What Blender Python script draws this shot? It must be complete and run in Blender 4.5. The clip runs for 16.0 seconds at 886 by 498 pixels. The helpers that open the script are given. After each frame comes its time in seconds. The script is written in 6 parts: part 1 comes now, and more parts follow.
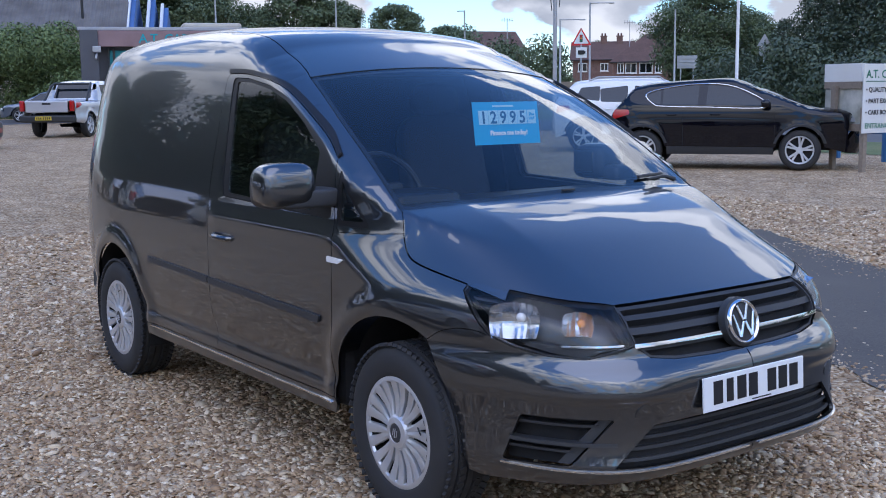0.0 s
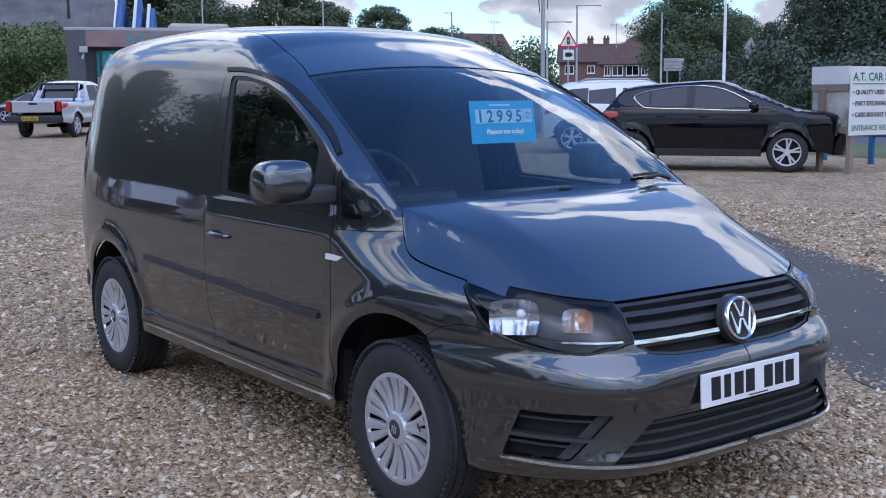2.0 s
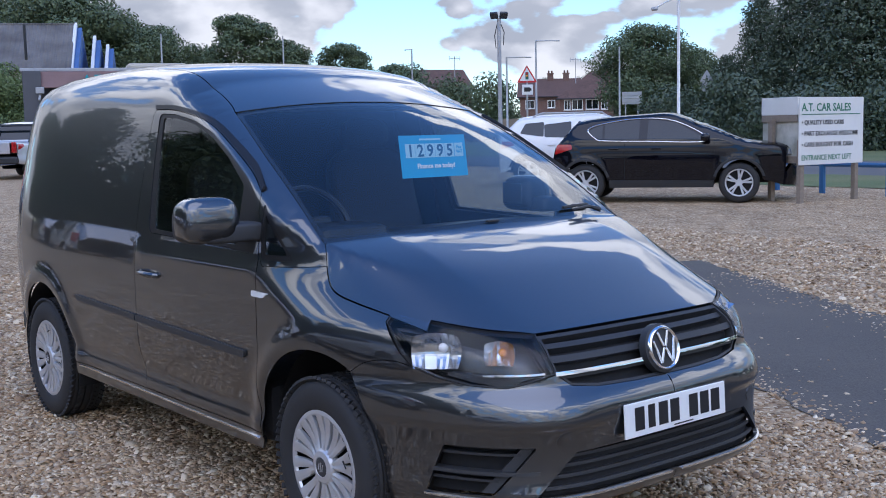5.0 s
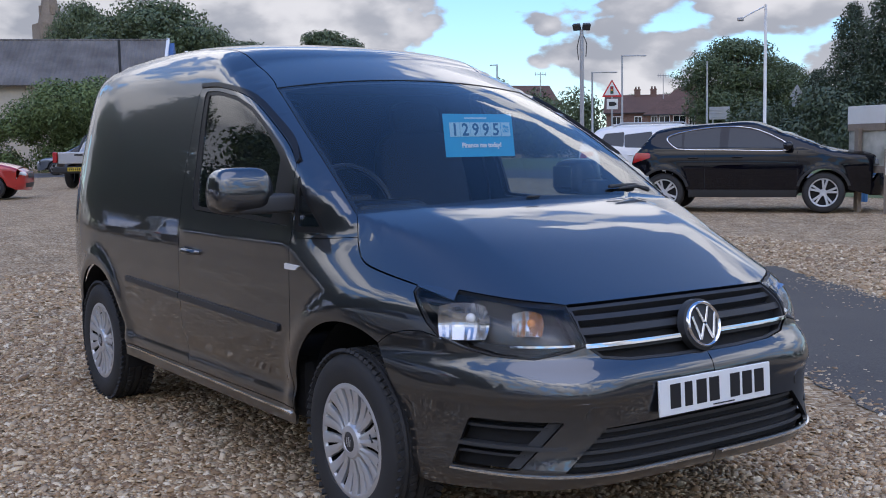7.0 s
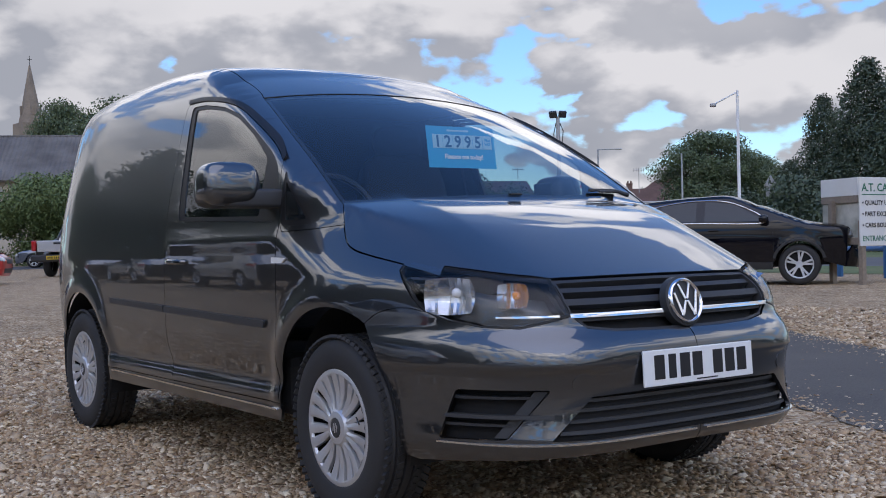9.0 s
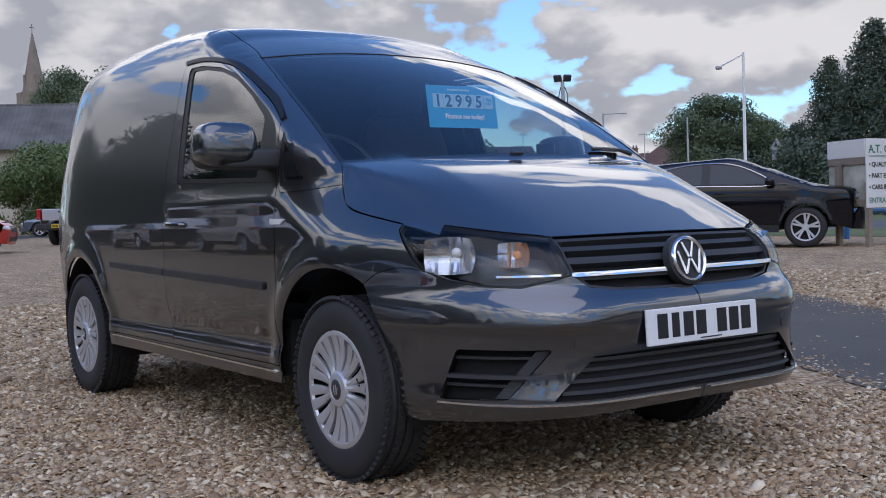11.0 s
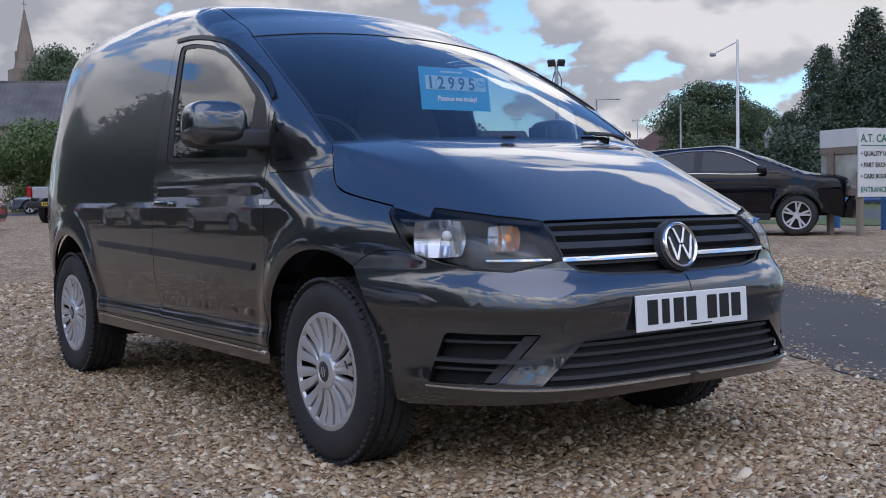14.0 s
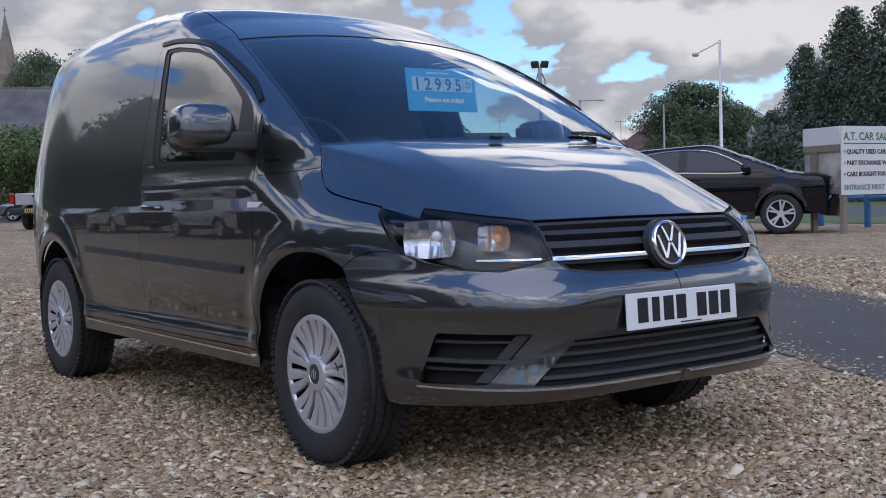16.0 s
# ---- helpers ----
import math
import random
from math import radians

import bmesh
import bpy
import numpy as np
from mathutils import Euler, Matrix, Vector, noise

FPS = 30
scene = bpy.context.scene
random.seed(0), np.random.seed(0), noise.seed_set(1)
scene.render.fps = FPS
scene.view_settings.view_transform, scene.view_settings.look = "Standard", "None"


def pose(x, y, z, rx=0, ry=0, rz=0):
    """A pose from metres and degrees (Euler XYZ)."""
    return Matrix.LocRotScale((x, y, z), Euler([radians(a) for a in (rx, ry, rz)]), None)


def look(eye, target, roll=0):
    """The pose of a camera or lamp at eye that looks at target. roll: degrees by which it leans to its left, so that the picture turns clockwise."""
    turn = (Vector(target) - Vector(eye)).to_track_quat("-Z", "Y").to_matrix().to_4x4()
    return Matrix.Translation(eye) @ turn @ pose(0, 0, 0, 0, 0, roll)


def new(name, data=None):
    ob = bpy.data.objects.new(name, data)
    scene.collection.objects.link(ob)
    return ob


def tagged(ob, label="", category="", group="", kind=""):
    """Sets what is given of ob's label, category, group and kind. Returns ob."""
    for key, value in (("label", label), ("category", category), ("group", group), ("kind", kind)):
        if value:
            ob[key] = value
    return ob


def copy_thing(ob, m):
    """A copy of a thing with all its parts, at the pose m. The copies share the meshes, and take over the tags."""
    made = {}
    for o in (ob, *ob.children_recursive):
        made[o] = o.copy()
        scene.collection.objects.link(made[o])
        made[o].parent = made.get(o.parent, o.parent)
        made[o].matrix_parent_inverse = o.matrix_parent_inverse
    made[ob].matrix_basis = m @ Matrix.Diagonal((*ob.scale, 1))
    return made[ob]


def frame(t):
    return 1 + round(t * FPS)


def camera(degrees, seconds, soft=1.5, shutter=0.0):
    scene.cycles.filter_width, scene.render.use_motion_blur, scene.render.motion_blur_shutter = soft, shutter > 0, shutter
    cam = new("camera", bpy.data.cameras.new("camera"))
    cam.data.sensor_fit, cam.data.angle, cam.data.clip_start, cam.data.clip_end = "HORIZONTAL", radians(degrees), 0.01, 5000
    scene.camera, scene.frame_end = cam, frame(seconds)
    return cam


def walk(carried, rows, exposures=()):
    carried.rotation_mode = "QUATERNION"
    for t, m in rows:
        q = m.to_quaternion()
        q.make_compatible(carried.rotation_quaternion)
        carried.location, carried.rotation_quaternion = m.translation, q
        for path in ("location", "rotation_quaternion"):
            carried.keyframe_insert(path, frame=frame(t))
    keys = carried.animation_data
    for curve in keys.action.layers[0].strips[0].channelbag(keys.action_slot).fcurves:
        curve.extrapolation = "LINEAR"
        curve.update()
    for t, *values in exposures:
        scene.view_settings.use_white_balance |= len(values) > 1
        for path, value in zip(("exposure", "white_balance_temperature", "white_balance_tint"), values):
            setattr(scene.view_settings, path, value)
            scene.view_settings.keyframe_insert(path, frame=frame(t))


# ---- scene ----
from mathutils.geometry import delaunay_2d_cdt

cam = camera(42.9, 16.0, soft=1.0)
PATH = [
    (0, (3.218, -3.021, 1.509), (1.624, -1.846, 1.234), -0.6),
    (0.5, (3.2, -3.056, 1.505), (1.594, -1.898, 1.229), -0.6),
    (1, (3.189, -3.113, 1.496), (1.59, -1.945, 1.215), -0.5),
    (1.5, (3.195, -3.122, 1.491), (1.605, -1.94, 1.216), -0.4),
    (2, (3.21, -3.073, 1.496), (1.63, -1.878, 1.224), -0.4),
    (2.5, (3.226, -2.99, 1.489), (1.652, -1.786, 1.218), -0.6),
    (3, (3.259, -2.946, 1.492), (1.688, -1.733, 1.253), -0.7),
    (3.5, (3.285, -2.947, 1.493), (1.727, -1.712, 1.268), -0.8),
    (3.7, (3.291, -2.971, 1.492), (1.761, -1.701, 1.277), -0.9),
    (5.8, (3.289, -2.881, 1.481), (1.686, -1.702, 1.286), -2.1),
    (6, (3.316, -2.853, 1.474), (1.682, -1.716, 1.277), -2.1),
    (6.5, (3.374, -2.823, 1.438), (1.736, -1.693, 1.237), -1.5),
    (7, (3.329, -2.755, 1.318), (1.689, -1.625, 1.14), -0.9),
    (7.5, (3.318, -2.752, 1.092), (1.676, -1.612, 1.028), -0.9),
    (8, (3.358, -2.797, 0.957), (1.72, -1.651, 0.912), -1.1),
    (8.5, (3.371, -2.811, 0.951), (1.739, -1.655, 0.917), -1.2),
    (9, (3.379, -2.824, 0.935), (1.755, -1.656, 0.929), -1.3),
    (11.5, (3.343, -2.775, 0.91), (1.712, -1.619, 0.835), -1.6),
    (12, (3.342, -2.777, 0.909), (1.711, -1.622, 0.831), -1.4),
    (12.5, (3.346, -2.782, 0.909), (1.714, -1.629, 0.832), -1.3),
    (13, (3.342, -2.777, 0.905), (1.711, -1.623, 0.829), -0.9),
    (13.5, (3.337, -2.771, 0.905), (1.71, -1.611, 0.82), -0.7),
    (14, (3.333, -2.764, 0.908), (1.713, -1.595, 0.813), -0.9),
    (14.5, (3.328, -2.754, 0.909), (1.718, -1.573, 0.805), -1.1),
    (15, (3.324, -2.759, 0.905), (1.723, -1.566, 0.795), -1.4),
    (15.5, (3.321, -2.766, 0.904), (1.723, -1.568, 0.802), -1.5),
    (16, (3.323, -2.775, 0.902), (1.719, -1.585, 0.811), -1.5),
]
walk(cam, [(t, look(eye, target, roll)) for t, eye, target, roll in PATH], [(0, 0.50, 5900, 16), (6, 0.50, 6050, 16), (7.5, 0.18, 6450, 16), (16, 0.18, 6500, 16)])


# ---- world and sun ----
world = bpy.data.worlds.new("sky")
scene.world = world
world.use_nodes = True
CLOUD_SCALE, CLOUD_SEED, CLOUD_LOW = 4.6, 7.0, 0.345
SUN_EL, SUN_AZ = 60.0, -30.0


def graph(tree):
    tree.nodes.clear()

    def node(kind, **sets):
        n = tree.nodes.new(kind)
        for k, v in sets.items():
            if k in n.inputs:
                n.inputs[k].default_value = v
            else:
                setattr(n, k, v)
        return n
    return node, tree.links.new


def sky_graph():
    node, link = graph(world.node_tree)
    out = node("ShaderNodeOutputWorld")
    sky = node("ShaderNodeTexSky", sky_type="NISHITA", sun_disc=False, sun_elevation=radians(SUN_EL), sun_rotation=radians(90 - SUN_AZ), air_density=1.4, dust_density=0.0, ozone_density=6.0)
    back = node("ShaderNodeBackground", Strength=0.15)
    tc = node("ShaderNodeTexCoord")
    # heaped clouds: noise over the directions, flattened, lit from above
    squash = node("ShaderNodeVectorMath", operation="MULTIPLY")
    squash.inputs[1].default_value = (1.0, 1.0, 1.9)
    link(tc.outputs["Generated"], squash.inputs[0])
    above = node("ShaderNodeVectorMath", operation="ADD")
    above.inputs[1].default_value = (0.03, 0.03, 0.11)
    link(squash.outputs[0], above.inputs[0])

    def two(op, a, b):
        n = node("ShaderNodeMath", operation=op)
        for i, v in enumerate((a, b)):
            if isinstance(v, float):
                n.inputs[i].default_value = v
            else:
                link(v, n.inputs[i])
        return n.outputs[0]

    def heap(vector, scale, detail, seed, rough):
        n = node("ShaderNodeTexNoise", noise_dimensions="4D", W=seed, Scale=scale, Detail=detail, Roughness=rough, Distortion=0.15)
        link(vector.outputs[0], n.inputs["Vector"])
        if detail < 9.0:
            return n.outputs["Fac"]
        # cauliflower tops
        puff = node("ShaderNodeTexVoronoi", feature="SMOOTH_F1", Scale=scale * 1.9, Detail=3.0, Roughness=0.5, Smoothness=0.35)
        wob = node("ShaderNodeVectorMath", operation="MULTIPLY_ADD")
        wob.inputs[1].default_value = (0.09, 0.09, 0.09)
        link(n.outputs["Color"], wob.inputs[0])
        link(vector.outputs[0], wob.inputs[2])
        link(wob.outputs[0], puff.inputs["Vector"])
        return two("ADD", two("MULTIPLY", n.outputs["Fac"], 0.80), two("MULTIPLY", two("SUBTRACT", 1.0, puff.outputs["Distance"]), 0.20))

    def spread(v, a, b, c=0.0, d=1.0):
        n = node("ShaderNodeMapRange", interpolation_type="SMOOTHSTEP")
        for k, x in (("From Min", a), ("From Max", b), ("To Min", c), ("To Max", d)):
            n.inputs[k].default_value = x
        link(v, n.inputs["Value"])
        return n.outputs[0]

    thick, over = heap(squash, CLOUD_SCALE, 13.0, CLOUD_SEED, 0.54), heap(above, CLOUD_SCALE, 13.0, CLOUD_SEED, 0.54)
    # towards the zenith the gaps between the heaps open
    sep = node("ShaderNodeSeparateXYZ")
    link(tc.outputs["Generated"], sep.inputs[0])
    gaps = spread(sep.outputs["Z"], 0.46, 0.60, 0.0, 0.27)
    cover = spread(two("SUBTRACT", thick, gaps), CLOUD_LOW, CLOUD_LOW + 0.03)
    lit = two("SUBTRACT", thick, over)
    body_tone = spread(heap(squash, 2.1, 5.0, 4.4, 0.5), 0.35, 0.65)
    bright = two("ADD", two("MULTIPLY", spread(lit, -0.07, 0.10), 0.62), two("MULTIPLY", body_tone, 0.38))
    tone = node("ShaderNodeValToRGB")
    tone.color_ramp.elements[0].position, tone.color_ramp.elements[0].color = 0.12, (0.48, 0.52, 0.58, 1)
    tone.color_ramp.elements[1].position, tone.color_ramp.elements[1].color = 0.80, (0.97, 0.99, 1.0, 1)
    link(bright, tone.inputs[0])
    gain = node("ShaderNodeVectorMath", operation="SCALE")
    # the low ranks show their shaded sides, the higher ones are fully sunlit
    link(spread(sep.outputs["Z"], 0.20, 0.40, 4.4, 11.0), gain.inputs["Scale"])
    link(tone.outputs[0], gain.inputs[0])
    mix = node("ShaderNodeMix", data_type="RGBA")
    link(cover, mix.inputs["Factor"])
    # clear air after rain: a deep blue
    deep = node("ShaderNodeVectorMath", operation="MULTIPLY")
    deep.inputs[1].default_value = (0.66, 0.88, 1.12)
    link(sky.outputs[0], deep.inputs[0])
    link(deep.outputs[0], mix.inputs[6])
    link(gain.outputs[0], mix.inputs[7])
    link(mix.outputs[2], back.inputs["Color"])
    link(back.outputs[0], out.inputs[0])


sky_graph()
sun_data = bpy.data.lights.new("sun", "SUN")
sun_data.energy, sun_data.angle, sun_data.color = 1.0, radians(70), (1.0, 0.94, 0.85)
sun = new("sun", sun_data)
sun.matrix_world = look((0, 0, 30), (-math.cos(radians(SUN_AZ)) * math.cos(radians(SUN_EL)), -math.sin(radians(SUN_AZ)) * math.cos(radians(SUN_EL)), 30 - math.sin(radians(SUN_EL))))

# ---- materials ----
def material(name, color, rough=0.5, metal=0.0, coat=0.0, grain=0.0, scale=60.0, bump=0.0, vary=0.0, blotch=1.5, spec=0.5, tint=None, coat_ior=1.6):
    """A plain surface with variation at two scales: grain and blotches, and fine relief."""
    m = bpy.data.materials.new(name)
    m.use_nodes = True
    node, link = graph(m.node_tree)
    out, b = node("ShaderNodeOutputMaterial"), node("ShaderNodeBsdfPrincipled")
    link(b.outputs[0], out.inputs[0])
    b.inputs["Metallic"].default_value, b.inputs["Coat Weight"].default_value = metal, coat
    b.inputs["Coat Roughness"].default_value, b.inputs["Specular IOR Level"].default_value, b.inputs["Coat IOR"].default_value = 0.008, spec, coat_ior
    tc = node("ShaderNodeTexCoord")
    fine = node("ShaderNodeTexNoise", Scale=scale, Detail=5.0)
    wide = node("ShaderNodeTexNoise", Scale=blotch, Detail=4.0)
    for n in (fine, wide):
        link(tc.outputs["Object"], n.inputs["Vector"])
    dark = [c * (1 - grain) for c in color]
    light = [min(1, c * (1 + grain)) for c in color]
    mix = node("ShaderNodeMix", data_type="RGBA")
    mix.inputs[6].default_value, mix.inputs[7].default_value = (*dark, 1), (*light, 1)
    link(fine.outputs["Fac"], mix.inputs["Factor"])
    mix2 = node("ShaderNodeMix", data_type="RGBA")
    mr = node("ShaderNodeMapRange")
    mr.inputs["From Min"].default_value, mr.inputs["From Max"].default_value, mr.inputs["To Max"].default_value = 0.35, 0.7, vary
    link(wide.outputs["Fac"], mr.inputs["Value"])
    link(mr.outputs[0], mix2.inputs["Factor"])
    link(mix.outputs[2], mix2.inputs[6])
    mix2.inputs[7].default_value = (*(tint or [c * 0.5 for c in color]), 1)
    link(mix2.outputs[2], b.inputs["Base Color"])
    rr = node("ShaderNodeMapRange")
    rr.inputs["To Min"].default_value, rr.inputs["To Max"].default_value = max(0.0, rough - 0.12 * rough), min(1.0, rough + 0.12 * rough)
    link(fine.outputs["Fac"], rr.inputs["Value"])
    link(rr.outputs[0], b.inputs["Roughness"])
    if bump:
        bp = node("ShaderNodeBump", Strength=0.6, Distance=bump)
        link(fine.outputs["Fac"], bp.inputs["Height"])
        link(bp.outputs[0], b.inputs["Normal"])
    return m


def glass(name, color, gloss=1.0, blend=0.0):
    """A thin pane: it lets light straight through, tinted, and mirrors at a slant."""
    m = bpy.data.materials.new(name)
    m.use_nodes = True
    node, link = graph(m.node_tree)
    out, mix = node("ShaderNodeOutputMaterial"), node("ShaderNodeMixShader")
    clear, shine, slant = node("ShaderNodeBsdfTransparent", Color=(*color, 1)), node("ShaderNodeBsdfGlossy", Roughness=0.01), node("ShaderNodeLayerWeight", Blend=0.5)
    # the same gloss from both sides of the pane
    fifth = node("ShaderNodeMath", operation="POWER")
    fifth.inputs[1].default_value = 5.0
    link(slant.outputs["Facing"], fifth.inputs[0])
    fr = node("ShaderNodeMath", operation="MULTIPLY_ADD")
    fr.inputs[1].default_value, fr.inputs[2].default_value = 0.96, 0.04
    link(fifth.outputs[0], fr.inputs[0])
    g = node("ShaderNodeMath", operation="MULTIPLY_ADD")
    g.inputs[1].default_value, g.inputs[2].default_value = gloss, blend
    link(fr.outputs[0], g.inputs[0])
    g.use_clamp = True
    link(g.outputs[0], mix.inputs[0])
    link(clear.outputs[0], mix.inputs[1])
    link(shine.outputs[0], mix.inputs[2])
    link(mix.outputs[0], out.inputs[0])
    return m


M_PAINT = material("grey_metallic_paint", (0.056, 0.061, 0.069), rough=0.36, metal=1.0, coat=1.0, grain=0.12, scale=900, vary=0.05, blotch=3, coat_ior=1.95)
M_BLACK = material("black_plastic", (0.026, 0.027, 0.029), rough=0.55, grain=0.2, scale=400, bump=0.0004, vary=0.2)
M_RUBSTRIP = material("dark_grey_plastic", (0.035, 0.036, 0.038), rough=0.5, grain=0.15, scale=500, bump=0.0003)
# near-black for black parts and for shade painted into openings
M_DARK = material("black_and_cavity_shade", (0.008, 0.008, 0.009), rough=0.8, grain=0.2)
M_RUBBER = material("tyre_rubber", (0.022, 0.022, 0.023), rough=0.75, grain=0.25, scale=250, bump=0.0006, vary=0.25, blotch=6, tint=(0.05, 0.046, 0.042))
M_SILVER = material("silver_wheel_paint", (0.60, 0.61, 0.63), rough=0.32, metal=0.55, coat=0.3, grain=0.05, scale=300, vary=0.25, blotch=9, tint=(0.36, 0.33, 0.30))
M_BOWL = material("lamp_bowl", (0.60, 0.61, 0.63), rough=0.16, metal=0.9, grain=0.03)
M_CHROME = material("chrome", (0.82, 0.83, 0.85), rough=0.08, metal=1.0, grain=0.03)
M_GLASS = glass("window_glass", (0.48, 0.55, 0.57), 2.2, 0.02)
M_SCREEN = glass("windscreen_glass", (0.84, 0.92, 0.94), 1.7, 0.0)
M_LENS = glass("lamp_lens", (0.96, 0.97, 0.98), 1.0)
M_AMBER = material("amber_bulb", (0.85, 0.30, 0.05), rough=0.25, coat=0.5)
M_WHITE = material("white_plastic", (0.78, 0.78, 0.77), rough=0.4, grain=0.04, vary=0.1, tint=(0.6, 0.58, 0.54))
M_PLATE = material("plate_white", (0.80, 0.81, 0.80), rough=0.35, grain=0.02)
M_INK = material("black_ink", (0.012, 0.012, 0.014), rough=0.45)
M_SEAT = material("grey_seat_cloth", (0.022, 0.023, 0.025), rough=0.95, grain=0.4, scale=300, bump=0.001)
M_STICKER = material("cyan_sticker", (0.010, 0.36, 0.62), rough=0.35, grain=0.05)
M_PALE = material("pale_blue_print", (0.42, 0.66, 0.74), rough=0.4)
M_DIGIT = material("deep_blue_print", (0.006, 0.12, 0.24), rough=0.4)
M_ASPHALT = material("asphalt", (0.105, 0.098, 0.088), rough=0.9, grain=0.75, scale=95, bump=0.006, vary=0.55, blotch=0.8, tint=(0.15, 0.135, 0.115), spec=0.12)
M_LAMPGREY = material("lamp_grey", (0.07, 0.072, 0.075), rough=0.22, metal=0.2, grain=0.05)
M_TRIM = material("satin_black_trim", (0.010, 0.010, 0.011), rough=0.42, grain=0.15, scale=400, spec=0.35)

# ---- the van's body as one smooth closed form: x forward from the front axle, y to its left, z up ----
class Spline:
    """A natural cubic through a few knots, straight beyond its ends."""

    def __init__(self, *knots):
        k = sorted(knots)
        self.x, self.y = np.array([a for a, b in k], float), np.array([b for a, b in k], float)
        n, h = len(k), np.diff(self.x)
        A, r = np.eye(n), np.zeros(n)
        for i in range(1, n - 1):
            A[i, i - 1:i + 2] = h[i - 1], 2 * (h[i - 1] + h[i]), h[i]
            r[i] = 6 * ((self.y[i + 1] - self.y[i]) / h[i] - (self.y[i] - self.y[i - 1]) / h[i - 1])
        self.m = np.linalg.solve(A, r)

    def __call__(self, t):
        t = np.asarray(t, float)
        c = np.clip(t, self.x[0], self.x[-1])
        i = np.clip(np.searchsorted(self.x, c) - 1, 0, len(self.x) - 2)
        h, m, y = self.x[i + 1] - self.x[i], self.m, self.y
        a, b = (self.x[i + 1] - c) / h, (c - self.x[i]) / h
        v = a * y[i] + b * y[i + 1] + ((a ** 3 - a) * m[i] + (b ** 3 - b) * m[i + 1]) * h * h / 6
        s0 = (y[1] - y[0]) / (self.x[1] - self.x[0])
        s1 = (y[-1] - y[-2]) / (self.x[-1] - self.x[-2])
        return v + np.where(t < self.x[0], (t - self.x[0]) * s0, 0) + np.where(t > self.x[-1], (t - self.x[-1]) * s1, 0)


def smax(a, b, k):
    h = np.maximum(k - np.abs(a - b), 0) / k
    return np.maximum(a, b) + h ** 3 * k / 6


def smin(a, b, k):
    return -smax(-a, -b, k)


SIDE = Spline((0.16, 0.80), (0.24, 0.838), (0.32, 0.858), (0.39, 0.862), (0.435, 0.852), (0.48, 0.859), (0.62, 0.879), (0.74, 0.883), (0.86, 0.8835),
              (0.92, 0.881), (1.0, 0.872), (1.08, 0.862), (1.3, 0.818), (1.6, 0.742), (1.72, 0.700), (1.85, 0.640))
PLAN = Spline((-3.55, -0.19), (-3.3, -0.09), (-2.95, -0.02), (-2.4, 0.0), (-1.4, 0.002), (-0.4, 0.0), (0.0, -0.004), (0.3, -0.016), (0.5, -0.045), (0.8, -0.13))
NOSE = Spline((0.16, 0.68), (0.24, 0.80), (0.285, 0.85), (0.325, 0.872), (0.355, 0.866), (0.40, 0.858), (0.50, 0.858), (0.55, 0.866), (0.60, 0.864),
              (0.635, 0.846), (0.665, 0.818), (0.70, 0.808), (0.76, 0.790), (0.80, 0.768), (0.83, 0.735), (0.87, 0.66), (1.0, 0.40))
BONNET = Spline((0.85, 0.75), (0.75, 0.826), (0.65, 0.880), (0.50, 0.948), (0.30, 1.02), (0.10, 1.08), (0.0, 1.105), (-0.3, 1.16), (-0.6, 1.20))
ROOF = Spline((-0.5, 1.455), (-0.7, 1.56), (-0.86, 1.63), (-1.0, 1.68), (-1.3, 1.778), (-1.7, 1.836), (-2.2, 1.850), (-2.8, 1.834), (-3.3, 1.79), (-3.55, 1.74))


def top_of(x, a):
    # a pressed edge runs from the cowl to each lamp, and the bonnet falls away outside it
    fold = a - (0.52 - 0.085 * x)
    fall = 0.5 * (fold + np.sqrt(fold * fold + 1.5e-5))
    bonnet = BONNET(x) - 0.026 * a ** 2 - (0.07 + 0.18 * np.clip((x + 0.05) / 0.5, 0, 1)) * fall
    screen = 1.112 - 0.575 * x + 0.03 * np.clip(1 - ((x + 0.42) / 0.45) ** 2, -2, 1) - 0.145 * a ** 2
    roof = ROOF(x) - 0.06 * a ** 2 - 0.10 * a ** 4
    return smin(roof, smax(bonnet, screen, 0.015), 0.06)


def side_of(x, z):
    w = SIDE(z) + PLAN(x) + crease(z) * np.clip((x - 0.28) / 0.15, 0, 1)
    # the shoulder below the door's window
    w = w + 0.007 * np.exp(-((z - 0.975) / 0.036) ** 2) * np.clip((x + 1.47) / 0.06, 0, 1) * np.clip((-0.05 - x) / 0.4, 0, 1)
    for xc in (-0.02, -2.65):
        d = np.hypot(x - xc, z - 0.355)
        w = w + 0.018 * np.exp(-((d - 0.41) / 0.05) ** 2) * np.clip((z - 0.3) / 0.1, 0, 1)
    return w


def crease(z):
    return 0.011 / (1 + np.exp(-(z - 0.545) / 0.0035)) * np.exp(-((z - 0.545) / 0.05) ** 2)


def nose_of(a, z):
    return NOSE(smin(z, 1.02 + 0 * z, 0.10)) - 0.08 * a ** 2 - 1.6 * a ** 6 + crease(z) * np.clip((a - 0.30) / 0.2, 0, 1)


def rear_of(a, z):
    return -3.53 + 0.06 * a ** 4 + 0.10 * np.clip(z - 0.95, 0, 2) ** 1.6


def van_form(p):
    """Below nought inside the van's skin."""
    x, a, z = p[:, 0], np.sqrt(p[:, 1] ** 2 + 1e-9), p[:, 2]
    k = np.interp(x, (-1.7, -1.15, -0.35, -0.1), (0.17, 0.075, 0.075, 0.10))
    f = smax(a - side_of(x, z), z - top_of(x, a), k)
    f = smax(f, x - nose_of(a, z), 0.09)
    f = smax(f, rear_of(a, z) - x, 0.12)
    return smax(f, 0.22 - z, 0.03)


FORM = [van_form]


def body(p):
    return FORM[0](p)


